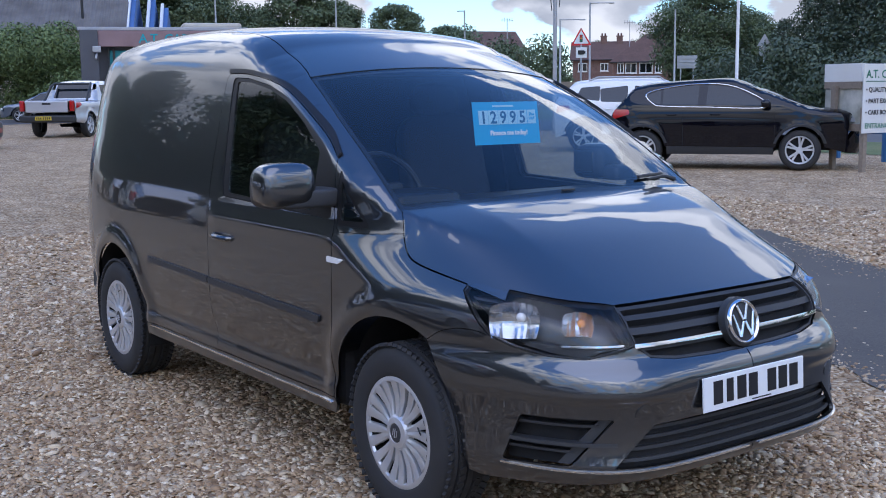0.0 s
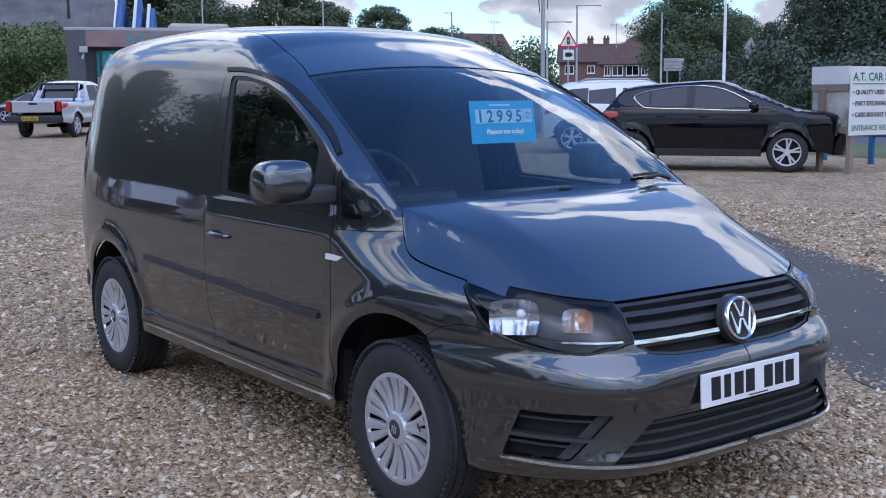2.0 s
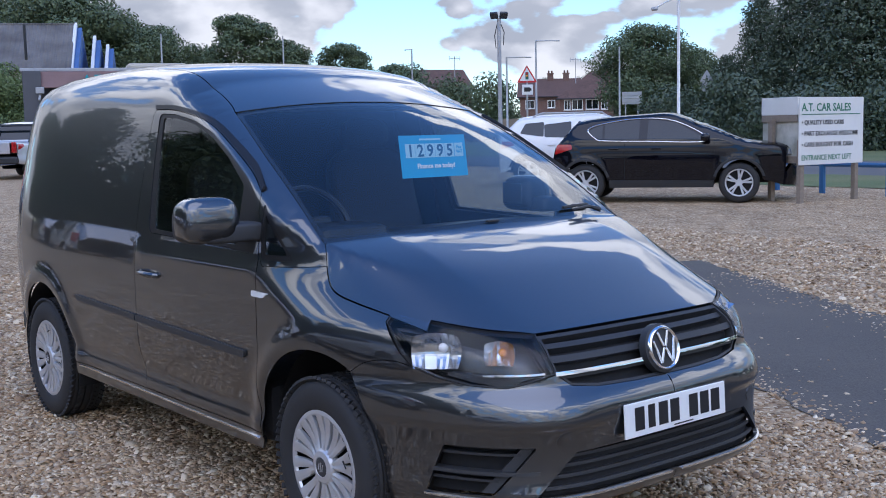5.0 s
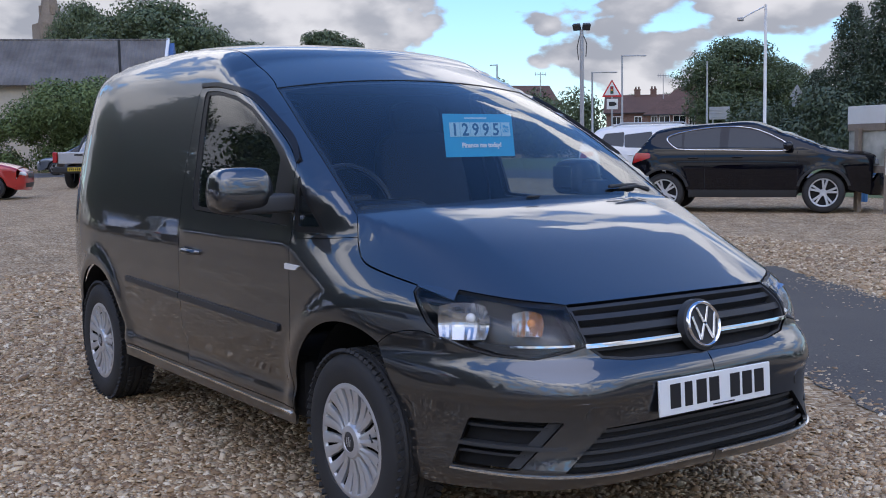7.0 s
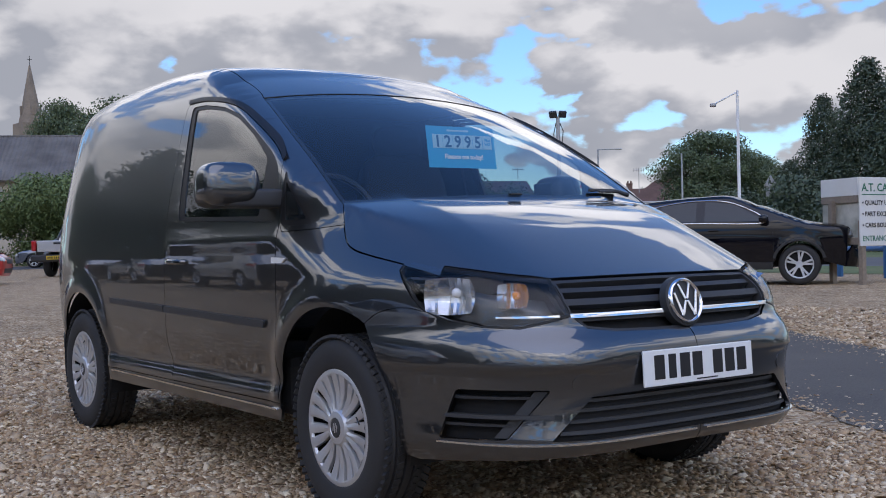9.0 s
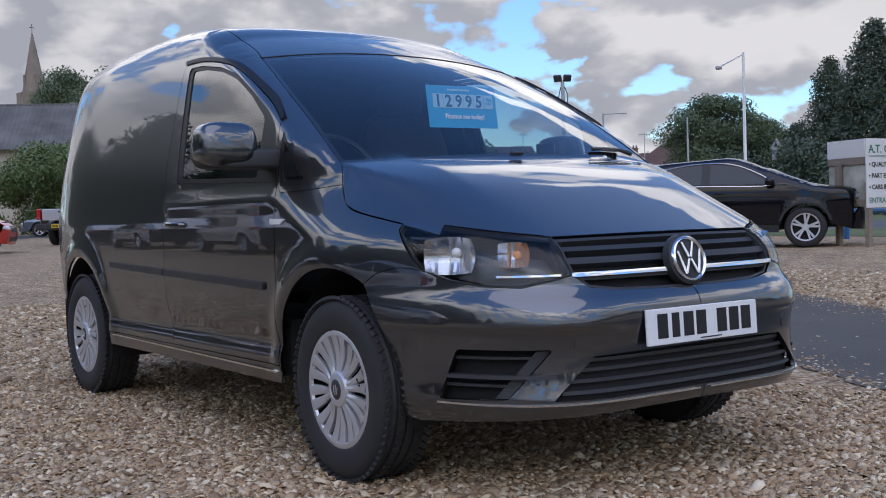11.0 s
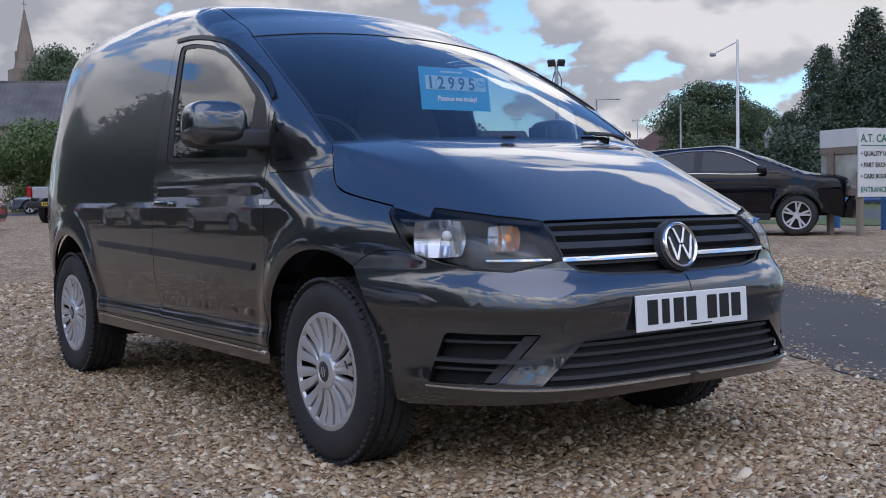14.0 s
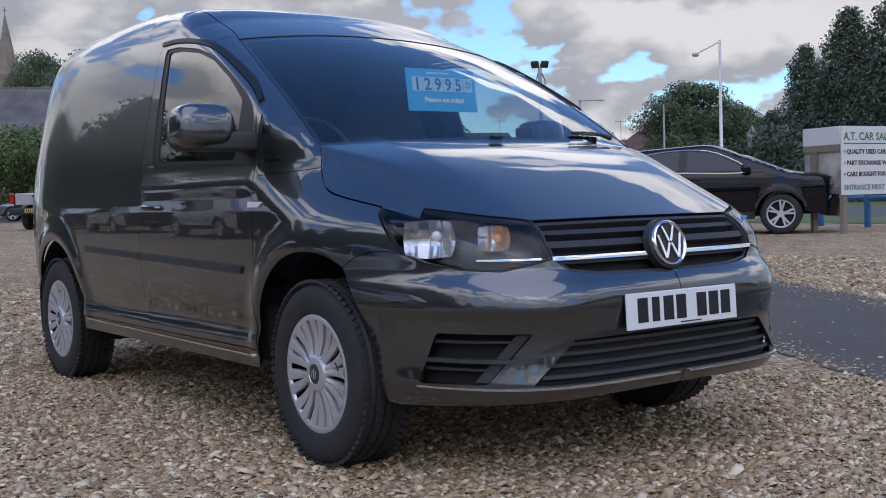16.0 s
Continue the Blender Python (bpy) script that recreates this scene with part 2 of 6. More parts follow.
def skin(q, d, far=2.6, deep=2.4, steps=56):
    """Where rays that come in against d through the points q first meet the body."""
    n = len(q)
    lo, hi = np.full(n, -deep), np.full(n, -deep)
    live, ds = np.arange(n), (far + deep) / steps
    for i in range(steps + 1):
        s = far - i * ds
        ins = body(q[live] + s * d) < 0
        hit = live[ins]
        lo[hit], hi[hit] = s, s + ds
        live = live[~ins]
        if not len(live):
            break
    for _ in range(17):
        mid = (lo + hi) / 2
        ins = body(q + mid[:, None] * d) < 0
        lo, hi = np.where(ins, mid, lo), np.where(ins, hi, mid)
    return q + lo[:, None] * d


def slope(p):
    e, g = 2e-4, np.zeros_like(p)
    for i in range(3):
        s = np.zeros(3)
        s[i] = e
        g[:, i] = body(p + s) - body(p - s)
    return g / np.linalg.norm(g, axis=1)[:, None]


R2 = math.sqrt(0.5)
AXES = {"side": (np.array((1., 0, 0)), np.array((0., 0, 1)), np.array((0., -1, 0))),
        "top": (np.array((1., 0, 0)), np.array((0., 1, 0)), np.array((0., 0, 1))),
        "front": (np.array((0., 1, 0)), np.array((0., 0, 1)), np.array((1., 0, 0))),
        "rear": (np.array((0., -1, 0)), np.array((0., 0, 1)), np.array((-1., 0, 0))),
        "corner": (np.array((R2, R2, 0)), np.array((0., 0, 1)), np.array((R2, -R2, 0)))}


def on(view, *pts):
    """Points of the skin from two coordinates each: side (x, z), top (x, y), front (y, z)."""
    u, v, d = AXES[view]
    q = np.array([a * u + b * v for a, b in pts])
    if view == "front":
        q = q + np.array((0, -1e-6, 0))
    return [tuple(p) for p in skin(q, d)]


def rounded(pts, r, n=5):
    """A closed outline with its corners rounded off."""
    out, m = [], len(pts)
    P = [np.array(p, float) for p in pts]
    for i in range(m):
        a, b, c = P[i - 1], P[i], P[(i + 1) % m]
        ra = min(r, 0.45 * np.linalg.norm(a - b))
        rc = min(r, 0.45 * np.linalg.norm(c - b))
        s, e = b + (a - b) / np.linalg.norm(a - b) * ra, b + (c - b) / np.linalg.norm(c - b) * rc
        for j in range(n + 1):
            t = j / n
            out.append((1 - t) ** 2 * s + 2 * t * (1 - t) * b + t * t * e)
    return out


def curve(pts, n=8, closed=False):
    """A Catmull-Rom line through points."""
    P = [np.array(p, float) for p in pts]
    m, out = len(P), []
    for i in range(m if closed else m - 1):
        if closed:
            a, b, c, d = P[i - 1], P[i], P[(i + 1) % m], P[(i + 2) % m]
        else:
            a, b, c, d = P[max(i - 1, 0)], P[i], P[i + 1], P[min(i + 2, m - 1)]
        for j in range(n):
            t = j / n
            out.append(0.5 * (2 * b + (c - a) * t + (2 * a - 5 * b + 4 * c - d) * t * t + (3 * b - a - 3 * c + d) * t ** 3))
    if not closed:
        out.append(P[-1])
    return out


def resample(loop, step):
    L = np.array(loop)
    out = []
    for i in range(len(L)):
        a, b = L[i], L[(i + 1) % len(L)]
        n = max(1, int(math.ceil(np.linalg.norm(b - a) / step)))
        out += [a + (b - a) * j / n for j in range(n)]
    keep = [out[0]]
    for p in out[1:]:
        if np.linalg.norm(p - keep[-1]) > 1e-4:
            keep.append(p)
    if np.linalg.norm(keep[-1] - keep[0]) < 1e-4:
        keep.pop()
    return np.array(keep)


def shrink(L, gap):
    """Moves a closed outline inwards by gap (L anticlockwise)."""
    a, b, c = np.roll(L, 1, 0), L, np.roll(L, -1, 0)
    d = c - a
    d /= np.linalg.norm(d, axis=1)[:, None] + 1e-12
    return L + gap * np.stack((-d[:, 1], d[:, 0]), 1)


def area2(L):
    return np.sum(L[:, 0] * np.roll(L[:, 1], -1) - np.roll(L[:, 0], -1) * L[:, 1])


def within(P, loops):
    ins = np.zeros(len(P), bool)
    for L in loops:
        x0, y0 = L[:, 0], L[:, 1]
        x1, y1 = np.roll(x0, -1), np.roll(y0, -1)
        for i in range(len(L)):
            c = (y0[i] > P[:, 1]) != (y1[i] > P[:, 1])
            if c.any():
                xi = (x1[i] - x0[i]) * (P[:, 1] - y0[i]) / (y1[i] - y0[i] + 1e-15) + x0[i]
                ins ^= c & (P[:, 0] < xi)
    return ins


def sheet(view, outline, holes=(), step=0.03, gap=0.002, lift=0.0, rim=0.014, both=False):
    """A panel cut out of the skin: verts, faces and normals. outline and holes are places in space."""
    u, v, d = AXES[view]
    loops = []
    for i, o in enumerate((outline, *holes)):
        A = np.array([tuple(q) for q in o], float)
        L = resample(np.stack((A @ u, A @ v), 1), step)
        if area2(L) < 0:
            L = L[::-1]
        L = shrink(L, gap if i == 0 else -gap)
        loops.append(L if i == 0 else L[::-1])
    lo, hi = loops[0].min(0), loops[0].max(0)
    gx, gy = np.meshgrid(np.arange(lo[0] + step / 2, hi[0], step), np.arange(lo[1] + step / 2, hi[1], step))
    G = np.stack((gx.ravel(), gy.ravel()), 1)
    G = G[within(G, loops)]
    B = np.concatenate(loops)
    if len(G):
        near = np.array([np.min(np.sum((B - g) ** 2, 1)) for g in G])
        G = G[near > (0.45 * step) ** 2]
    pts = [Vector(p) for p in np.concatenate((B, G))] if len(G) else [Vector(p) for p in B]
    edges, s = [], 0
    for L in loops:
        n = len(L)
        edges += [(s + j, s + (j + 1) % n) for j in range(n)]
        s += n
    V, _, T, *_ = delaunay_2d_cdt(pts, edges, [], 0, 1e-7)
    V = np.array([tuple(q) for q in V])
    T = np.array([tuple(t) for t in T])
    T = T[within(V[T].mean(1), loops)]
    P3 = skin(V[:, :1] * u + V[:, 1:] * v, d)
    N = slope(P3)
    P3 = P3 + N * lift
    verts, faces, norms = [tuple(p) for p in P3], [tuple(t) for t in T], [tuple(n) for n in N]
    turn = np.einsum("ij,ij->i", np.cross(P3[T[:, 1]] - P3[T[:, 0]], P3[T[:, 2]] - P3[T[:, 0]]), N[T[:, 0]])
    faces = [t if k >= 0 else t[::-1] for t, k in zip(faces, turn)]
    s = 0
    for L in loops:
        n = len(L)
        q = skin(L[:, :1] * u + L[:, 1:] * v, d)
        m = slope(q)
        q = q + m * lift
        t = np.roll(q, -1, 0) - np.roll(q, 1, 0)
        out = np.cross(t, m)
        out /= np.linalg.norm(out, axis=1)[:, None] + 1e-12
        b = len(verts)
        verts += [tuple(p) for p in q] + [tuple(p) for p in q - m * rim]
        norms += [tuple(o) for o in out] * 2
        sgn = 1 if np.dot(np.cross(u, v), d) > 0 else -1
        for j in range(n):
            k = (j + 1) % n
            f = (b + j, b + n + j, b + n + k, b + k)
            faces.append(f if sgn > 0 else f[::-1])
    return verts, faces, norms


def mesh_of(data, mirror=False):
    verts, faces, norms = data
    if mirror:
        verts, norms = [(x, -y, z) for x, y, z in verts], [(x, -y, z) for x, y, z in norms]
        faces = [f[::-1] for f in faces]
    me = bpy.data.meshes.new("sheet")
    me.from_pydata(verts, [], faces)
    me.shade_smooth()
    me.normals_split_custom_set_from_vertices(norms)
    return me

# ---- making things ----
def part(name, me, mat, parent=None, label=""):
    """One mesh (or bmesh) as a part of a thing."""
    if isinstance(me, bmesh.types.BMesh):
        bm, me = me, bpy.data.meshes.new(name)
        bm.to_mesh(me)
        bm.free()
    if mat is not None:
        me.materials.clear()
        me.materials.append(mat)
    ob = new(name, me)
    ob.parent = parent
    if label:
        ob["label"] = label
    return ob


def empty(name, label, category, m=None, group="", kind=""):
    ob = new(name)
    if m is not None:
        ob.matrix_world = m
    return tagged(ob, label, category, group, kind)


def box(bm, c, s, bevel=0.0, rot=None, seg=2):
    """A block with rounded edges, centred at c."""
    r = bmesh.ops.create_cube(bm, size=1.0)
    vs = r["verts"]
    bmesh.ops.scale(bm, vec=s, verts=vs)
    if bevel:
        es = list({e for v in vs for e in v.link_edges})
        r2 = bmesh.ops.bevel(bm, geom=es, offset=bevel, segments=seg, affect="EDGES", profile=0.5)
        vs = list({v for f in r2["faces"] for v in f.verts} | {v for v in vs if v.is_valid})
    m = Matrix.Translation(c)
    if rot is not None:
        m = m @ rot
    bmesh.ops.transform(bm, matrix=m, verts=vs)
    return vs


def lathe(bm, profile, n=48, axis="y", close=False):
    """Turns a profile of (radius, along) about the y axis."""
    rings = []
    for r, h in profile:
        ring = []
        for i in range(n):
            a = 2 * math.pi * i / n
            c, s = r * math.cos(a), r * math.sin(a)
            ring.append(bm.verts.new((c, h, s) if axis == "y" else (c, s, h)))
        rings.append(ring)
    for a, b in zip(rings, rings[1:]):
        for i in range(n):
            bm.faces.new((a[i], a[(i + 1) % n], b[(i + 1) % n], b[i]))
    return rings


def smooth(bm, angle=35):
    bmesh.ops.recalc_face_normals(bm, faces=bm.faces)
    for f in bm.faces:
        f.smooth = True
    for e in bm.edges:
        if len(e.link_faces) == 2 and e.calc_face_angle(0) > radians(angle):
            e.smooth = False
    return bm


def tube(bm, pts, r, n=8):
    """A round bar along points."""
    P = [Vector(p) for p in pts]
    rings = []
    for i, p in enumerate(P):
        t = (P[min(i + 1, len(P) - 1)] - P[max(i - 1, 0)]).normalized()
        a = t.orthogonal().normalized() if i == 0 else (u - t * u.dot(t)).normalized()
        u, b = a, t.cross(a)
        rr = r[i] if isinstance(r, (list, tuple)) else r
        rings.append([bm.verts.new(p + rr * (math.cos(2 * math.pi * j / n) * a + math.sin(2 * math.pi * j / n) * b)) for j in range(n)])
    for x, y in zip(rings, rings[1:]):
        for j in range(n):
            bm.faces.new((x[j], x[(j + 1) % n], y[(j + 1) % n], y[j]))
    bm.faces.new(rings[0][::-1])
    bm.faces.new(rings[-1])


def prism(bm, outline, depth, bevel=0.0):
    """A flat outline in x and z, thickened along y (from 0 to -depth... towards the viewer)."""
    vs = [bm.verts.new((x, 0, z)) for x, z in outline]
    f = bm.faces.new(vs)
    r = bmesh.ops.extrude_face_region(bm, geom=[f])
    top = [g for g in r["geom"] if isinstance(g, bmesh.types.BMVert)]
    bmesh.ops.translate(bm, vec=(0, -depth, 0), verts=top)
    return vs + top


def slab(bm, pts, depth):
    """A flat outline in space, thickened along its normal."""
    vs = [bm.verts.new(p) for p in pts]
    f = bm.faces.new(vs)
    f.normal_update()
    r = bmesh.ops.extrude_face_region(bm, geom=[f])
    bmesh.ops.translate(bm, vec=-f.normal * depth, verts=[g for g in r["geom"] if isinstance(g, bmesh.types.BMVert)])


def lettering(text, size, mat, parent, m, name="lettering", bold=0.0, depth=0.001, align="LEFT", label=""):
    """Words in the built-in font as a mesh."""
    c = bpy.data.curves.new("words", "FONT")
    c.body, c.size, c.extrude, c.offset, c.align_x, c.resolution_u = text, size, depth, bold, align, 2
    tmp = bpy.data.objects.new("words", c)
    me = bpy.data.meshes.new_from_object(tmp)
    bpy.data.objects.remove(tmp)
    bpy.data.curves.remove(c)
    ob = part(name, me, mat, parent, label)
    ob.matrix_local = m
    return ob


# ---- the van ----
van = empty("panel_van", "dark grey metallic compact panel van parked on gravel", "van")


def both(name, data, mat, label="", parents=None):
    """A panel and its mirror image on the other side."""
    pr = parents or (van, van)
    return (part(name, mesh_of(data), mat, pr[0], label), part(name, mesh_of(data, True), mat, pr[1], label))


def arch(xc, r, a0, a1, n=26, zc=0.355):
    return [(xc + r * math.cos(radians(a0 + (a1 - a0) * i / n)), zc + r * math.sin(radians(a0 + (a1 - a0) * i / n))) for i in range(n + 1)]


# shut lines, as places on the skin
SHUT = on("top", *[tuple(p) for p in curve([(-0.085, -0.765), (-0.03, -0.795), (0.03, -0.808), (0.135, -0.794), (0.288, -0.762), (0.442, -0.725)], 5)])
SCREEN_EDGE = on("top", *[tuple(p) for p in curve([(-0.085, -0.765), (-0.35, -0.735), (-0.60, -0.703), (-0.93, -0.64)], 8)])
ROOF_EDGE = on("top", *[tuple(p) for p in curve([(-0.93, -0.64), (-1.02, -0.615), (-1.2, -0.595), (-1.6, -0.59), (-2.4, -0.58), (-3.0, -0.55), (-3.33, -0.50)], 8)])
SCREEN_TOP = on("top", *[(-0.93 + 0.035 * (1 - (y / 0.64) ** 2), y) for y in np.linspace(-0.64, 0.64, 15)])
COWL = on("top", *[(-0.085 + 0.08 * (1 - (abs(y) / 0.765) ** 2.6), y) for y in np.linspace(-0.765, 0.765, 19)])
LAMP_EDGE = [(u, float(np.interp(u, (-0.299, -0.190, 0.007, 0.150), (0.888, 0.868, 0.841, 0.824)))) for u in (-0.299, -0.24, -0.19, -0.14, -0.09, -0.04, 0.007, 0.055, 0.10, 0.15)]
LAMP_TOP = on("corner", *LAMP_EDGE)
LAMP_IN = on("corner", (0.150, 0.824), (0.191, 0.760), (0.216, 0.708))
LAMP_LOW = on("corner", (0.216, 0.706), (0.148, 0.689), (0.063, 0.672), (-0.059, 0.678), (-0.171, 0.697), (-0.250, 0.724))
LAMP_OUT = on("corner", (-0.250, 0.724), (-0.293, 0.765), (-0.346, 0.858), (-0.332, 0.878), (-0.299, 0.888))
BON_FRONT = on("front", *[(y, 0.823 + 0.003 * (1 - (y / 0.46) ** 2)) for y in np.linspace(-0.46, 0.46, 13)])
DOOR_REAR = [tuple(p) for p in curve([(-1.44, 0.36), (-1.475, 0.52), (-1.47, 0.70), (-1.465, 0.92), (-1.472, 1.12), (-1.475, 1.35), (-1.482, 1.575)], 4)]
DOOR_TOP = [tuple(p) for p in curve([(-1.465, 1.602), (-1.275, 1.596), (-1.05, 1.563), (-0.893, 1.519), (-0.709, 1.436), (-0.528, 1.341), (-0.425, 1.268)], 5)]
DOOR_FRONT = [(-0.404, 1.16), (-0.387, 1.035), (-0.389, 0.85), (-0.396, 0.60), (-0.405, 0.36)]
WINDOW = rounded([(-1.335, 1.070), (-0.412, 1.042), (-0.425, 1.16), (-0.452, 1.252), (-0.538, 1.318), (-0.715, 1.413), (-0.893, 1.497), (-1.06, 1.545), (-1.275, 1.578), (-1.415, 1.583)], 0.03)
PANE = rounded([(-1.290, 1.086), (-0.560, 1.064), (-0.562, 1.292), (-0.72, 1.396), (-0.893, 1.481), (-1.06, 1.531), (-1.25, 1.562), (-1.378, 1.568)], 0.022)
QUARTER = rounded([(-0.372, 1.022), (-0.196, 1.024), (-0.384, 1.232)], 0.02)
QUARTER_IN = rounded([(-0.356, 1.042), (-0.232, 1.043), (-0.366, 1.192)], 0.014)
flip = lambda L: [(x, -y, z) for x, y, z in L[::-1]]
door_line = DOOR_REAR + DOOR_TOP + DOOR_FRONT

# ---- doors and sides ----
doors = both("door", sheet("side", on("side", *door_line), [on("side", *WINDOW)], 0.028), M_PAINT)
both("window_frame", sheet("side", on("side", *WINDOW), [on("side", *PANE)], 0.02, lift=-0.004, gap=0.0), M_TRIM, "black rubber window surround", doors)
for p in both("window_pane", sheet("side", on("side", *PANE), (), 0.05, lift=-0.008, gap=0.0, rim=0.004), M_GLASS, "tinted side glass", doors):
    p.visible_shadow = False
for p in both("quarter_window", sheet("side", on("side", *QUARTER_IN), (), 0.04, lift=-0.006, gap=-0.002, rim=0.004), M_GLASS, "small fixed pane"):
    p.visible_shadow = False
both("quarter_frame", sheet("side", on("side", *QUARTER), [on("side", *QUARTER_IN)], 0.02, gap=0.0, lift=-0.002), M_TRIM)
side_low = [(-1.44, 0.36)] + arch(-2.65, 0.375, 1, 179) + [(-3.06, 0.33), (-3.30, 0.34)]
WING_TOP = on("side", (-0.36, 1.0), (-0.20, 1.005))
side_line = (SCREEN_EDGE + ROOF_EDGE[1:] + on("side", (-3.37, 1.50), (-3.41, 1.2), (-3.43, 0.9), (-3.43, 0.6), (-3.40, 0.34))
             + on("side", *side_low[::-1]) + on("side", *DOOR_REAR, *DOOR_TOP, *DOOR_FRONT[:2]) + WING_TOP + [SHUT[4]] + SHUT[1:4][::-1])
both("body_side", sheet("side", side_line, [on("side", *QUARTER)], 0.032, gap=0.0007), M_PAINT)
ARCH_F = arch(-0.02, 0.375, 178, 60)
BUMP_SHUT = [tuple(p) for p in curve([ARCH_F[-1], (0.225, 0.716), (0.298, 0.734), (0.36, 0.735)], 4)]
wing_line = (on("side", DOOR_FRONT[1], *DOOR_FRONT[2:], (-0.40, 0.345)) + on("side", *ARCH_F) + on("side", *BUMP_SHUT[1:]) + LAMP_OUT[:-1] + LAMP_TOP[:1] + on("corner", (-0.245, 0.879))
             + SHUT[4:][::-1] + WING_TOP[::-1])
both("front_wing", sheet("side", wing_line, (), 0.025), M_PAINT)
both("sill", sheet("side", on("side", (-0.405, 0.36), (-1.0, 0.36), (-2.272, 0.36), (-2.30, 0.292), (-1.2, 0.292), (-0.43, 0.288), (-0.398, 0.33)), (), 0.04), M_PAINT)
both("sill_strip", sheet("side", on("side", (-0.43, 0.331), (-2.22, 0.346), (-2.22, 0.352), (-0.43, 0.338)), (), 0.05, lift=0.006, rim=0.012, gap=0.0), M_CHROME, "thin bright strip")
both("drip_rail", sheet("side", on("side", *[(x, z + 0.002) for x, z in DOOR_TOP], *[(x - 0.006, z + 0.020) for x, z in DOOR_TOP[::-1]]), (), 0.03, lift=0.006, rim=0.012, gap=0.0), M_TRIM, "black moulding over the door")
both("rubbing_strip", sheet("side", rounded(on("side", (-0.49, 0.636), (-1.468, 0.664), (-1.468, 0.696), (-0.48, 0.669)), 0.012), (), 0.04, lift=0.010, rim=0.014), M_RUBSTRIP, "", doors)
both("rubbing_strip", sheet("side", rounded(on("side", (-1.473, 0.664), (-2.17, 0.684), (-2.175, 0.715), (-1.473, 0.696)), 0.006), (), 0.04, lift=0.010, rim=0.014), M_RUBSTRIP)
both("indicator", sheet("side", rounded(on("side", (-0.415, 0.884), (-0.335, 0.884), (-0.300, 0.902), (-0.415, 0.906)), 0.006), (), 0.03, lift=0.006, rim=0.010, gap=0.0), M_WHITE, "pale side indicator")

# ---- bonnet, roof, windscreen ----
LAMP_SHUT = on("corner", *[(u, z + 0.001) for u, z in LAMP_EDGE[2:-1]])
bonnet_line = SHUT + LAMP_SHUT + BON_FRONT + flip(LAMP_SHUT) + flip(SHUT) + COWL[::-1][1:-1]
part("bonnet", mesh_of(sheet("top", bonnet_line, (), 0.028)), M_PAINT, van)
part("roof", mesh_of(sheet("top", ROOF_EDGE + on("top", (-3.40, -0.38), (-3.42, 0.0), (-3.40, 0.38)) + flip(ROOF_EDGE) + SCREEN_TOP[::-1][1:-1], (), 0.04, gap=0.0007)), M_PAINT, van)
screen_line = COWL[:-1] + [(x, -y, z) for x, y, z in SCREEN_EDGE] + SCREEN_TOP[::-1][1:-1] + SCREEN_EDGE[::-1][:-1]
inner = [tuple(np.array(p) * (1, 0.965, 1) + (-0.030 if p[0] > -0.3 else 0.02 if p[0] < -0.87 else 0, 0, 0)) for p in screen_line]
windscreen = part("windscreen", mesh_of(sheet("top", screen_line, (), 0.05, lift=-0.003, gap=0.0015, rim=0.006)), M_SCREEN, van, "raked windscreen glass")
windscreen.visible_shadow = False
part("screen_border", mesh_of(sheet("top", screen_line, [inner], 0.04, lift=-0.012, gap=0.001, rim=0.003)), M_TRIM, windscreen, "black printed border")


def wiper(y0, y1, x0, x1, name="wiper"):
    bm = bmesh.new()
    a = on("top", (x0, y0), (x0 - 0.01, y0 + 0.3 * (y1 - y0)), (x1, y1))
    tube(bm, [Vector(p) + Vector((0.01, 0, 0.022)) for p in a], [0.011, 0.008, 0.005], 6)
    b = on("top", *[(x0 - 0.05 + (x1 - x0 + 0.02) * t, y0 + (y1 - y0) * t) for t in np.linspace(0.1, 1.12, 6)])
    tube(bm, [Vector(p) + Vector((0, 0, 0.010)) for p in b], 0.007, 6)
    part(name, smooth(bm), M_BLACK, van)


wiper(0.63, 0.44, -0.075, -0.050)
bm = bmesh.new()
p = on("top", (-0.015, -0.03))[0]
box(bm, (p[0], p[1], p[2] + 0.003), (0.016, 0.06, 0.008), 0.003)
part("washer_jet", bm, M_BLACK, van)

# ---- nose ----
FOG = rounded(on("corner", (-0.146, 0.486), (0.156, 0.486), (0.017, 0.336), (-0.207, 0.331)), 0.014)
centre = lambda z0, z1, n: on("front", *[(0, z) for z in np.linspace(z0, z1, n)])
GR_LOW = on("front", (0, 0.650), (-0.15, 0.650), (-0.32, 0.655), (-0.42, 0.668))
bumper_line = (GR_LOW + LAMP_LOW + on("side", *BUMP_SHUT[::-1][:-1]) + on("side", *curve([ARCH_F[-1], (0.218, 0.60), (0.278, 0.50), (0.318, 0.40), (0.330, 0.32), (0.338, 0.262)], 4)) + on("corner", (-0.28, 0.252), (-0.10, 0.262), (0.15, 0.275), (0.4, 0.283))
               + centre(0.287, 0.333, 4) + on("front", (-0.25, 0.333), (-0.45, 0.332), (-0.570, 0.332), (-0.435, 0.459), (-0.28, 0.463)) + centre(0.466, 0.645, 8))
both("front_bumper", sheet("corner", bumper_line, [FOG], 0.02, gap=0.0008), M_PAINT)
both("bumper_lip", sheet("corner", on("corner", *[(u, 0.318 + 0.006 * abs(u)) for u in np.linspace(-0.21, 0.60, 14)], *[(u, 0.3235 + 0.006 * abs(u)) for u in np.linspace(0.60, -0.21, 14)]), (), 0.05, lift=0.007, rim=0.012, gap=0.0), M_CHROME, "thin bright lip")
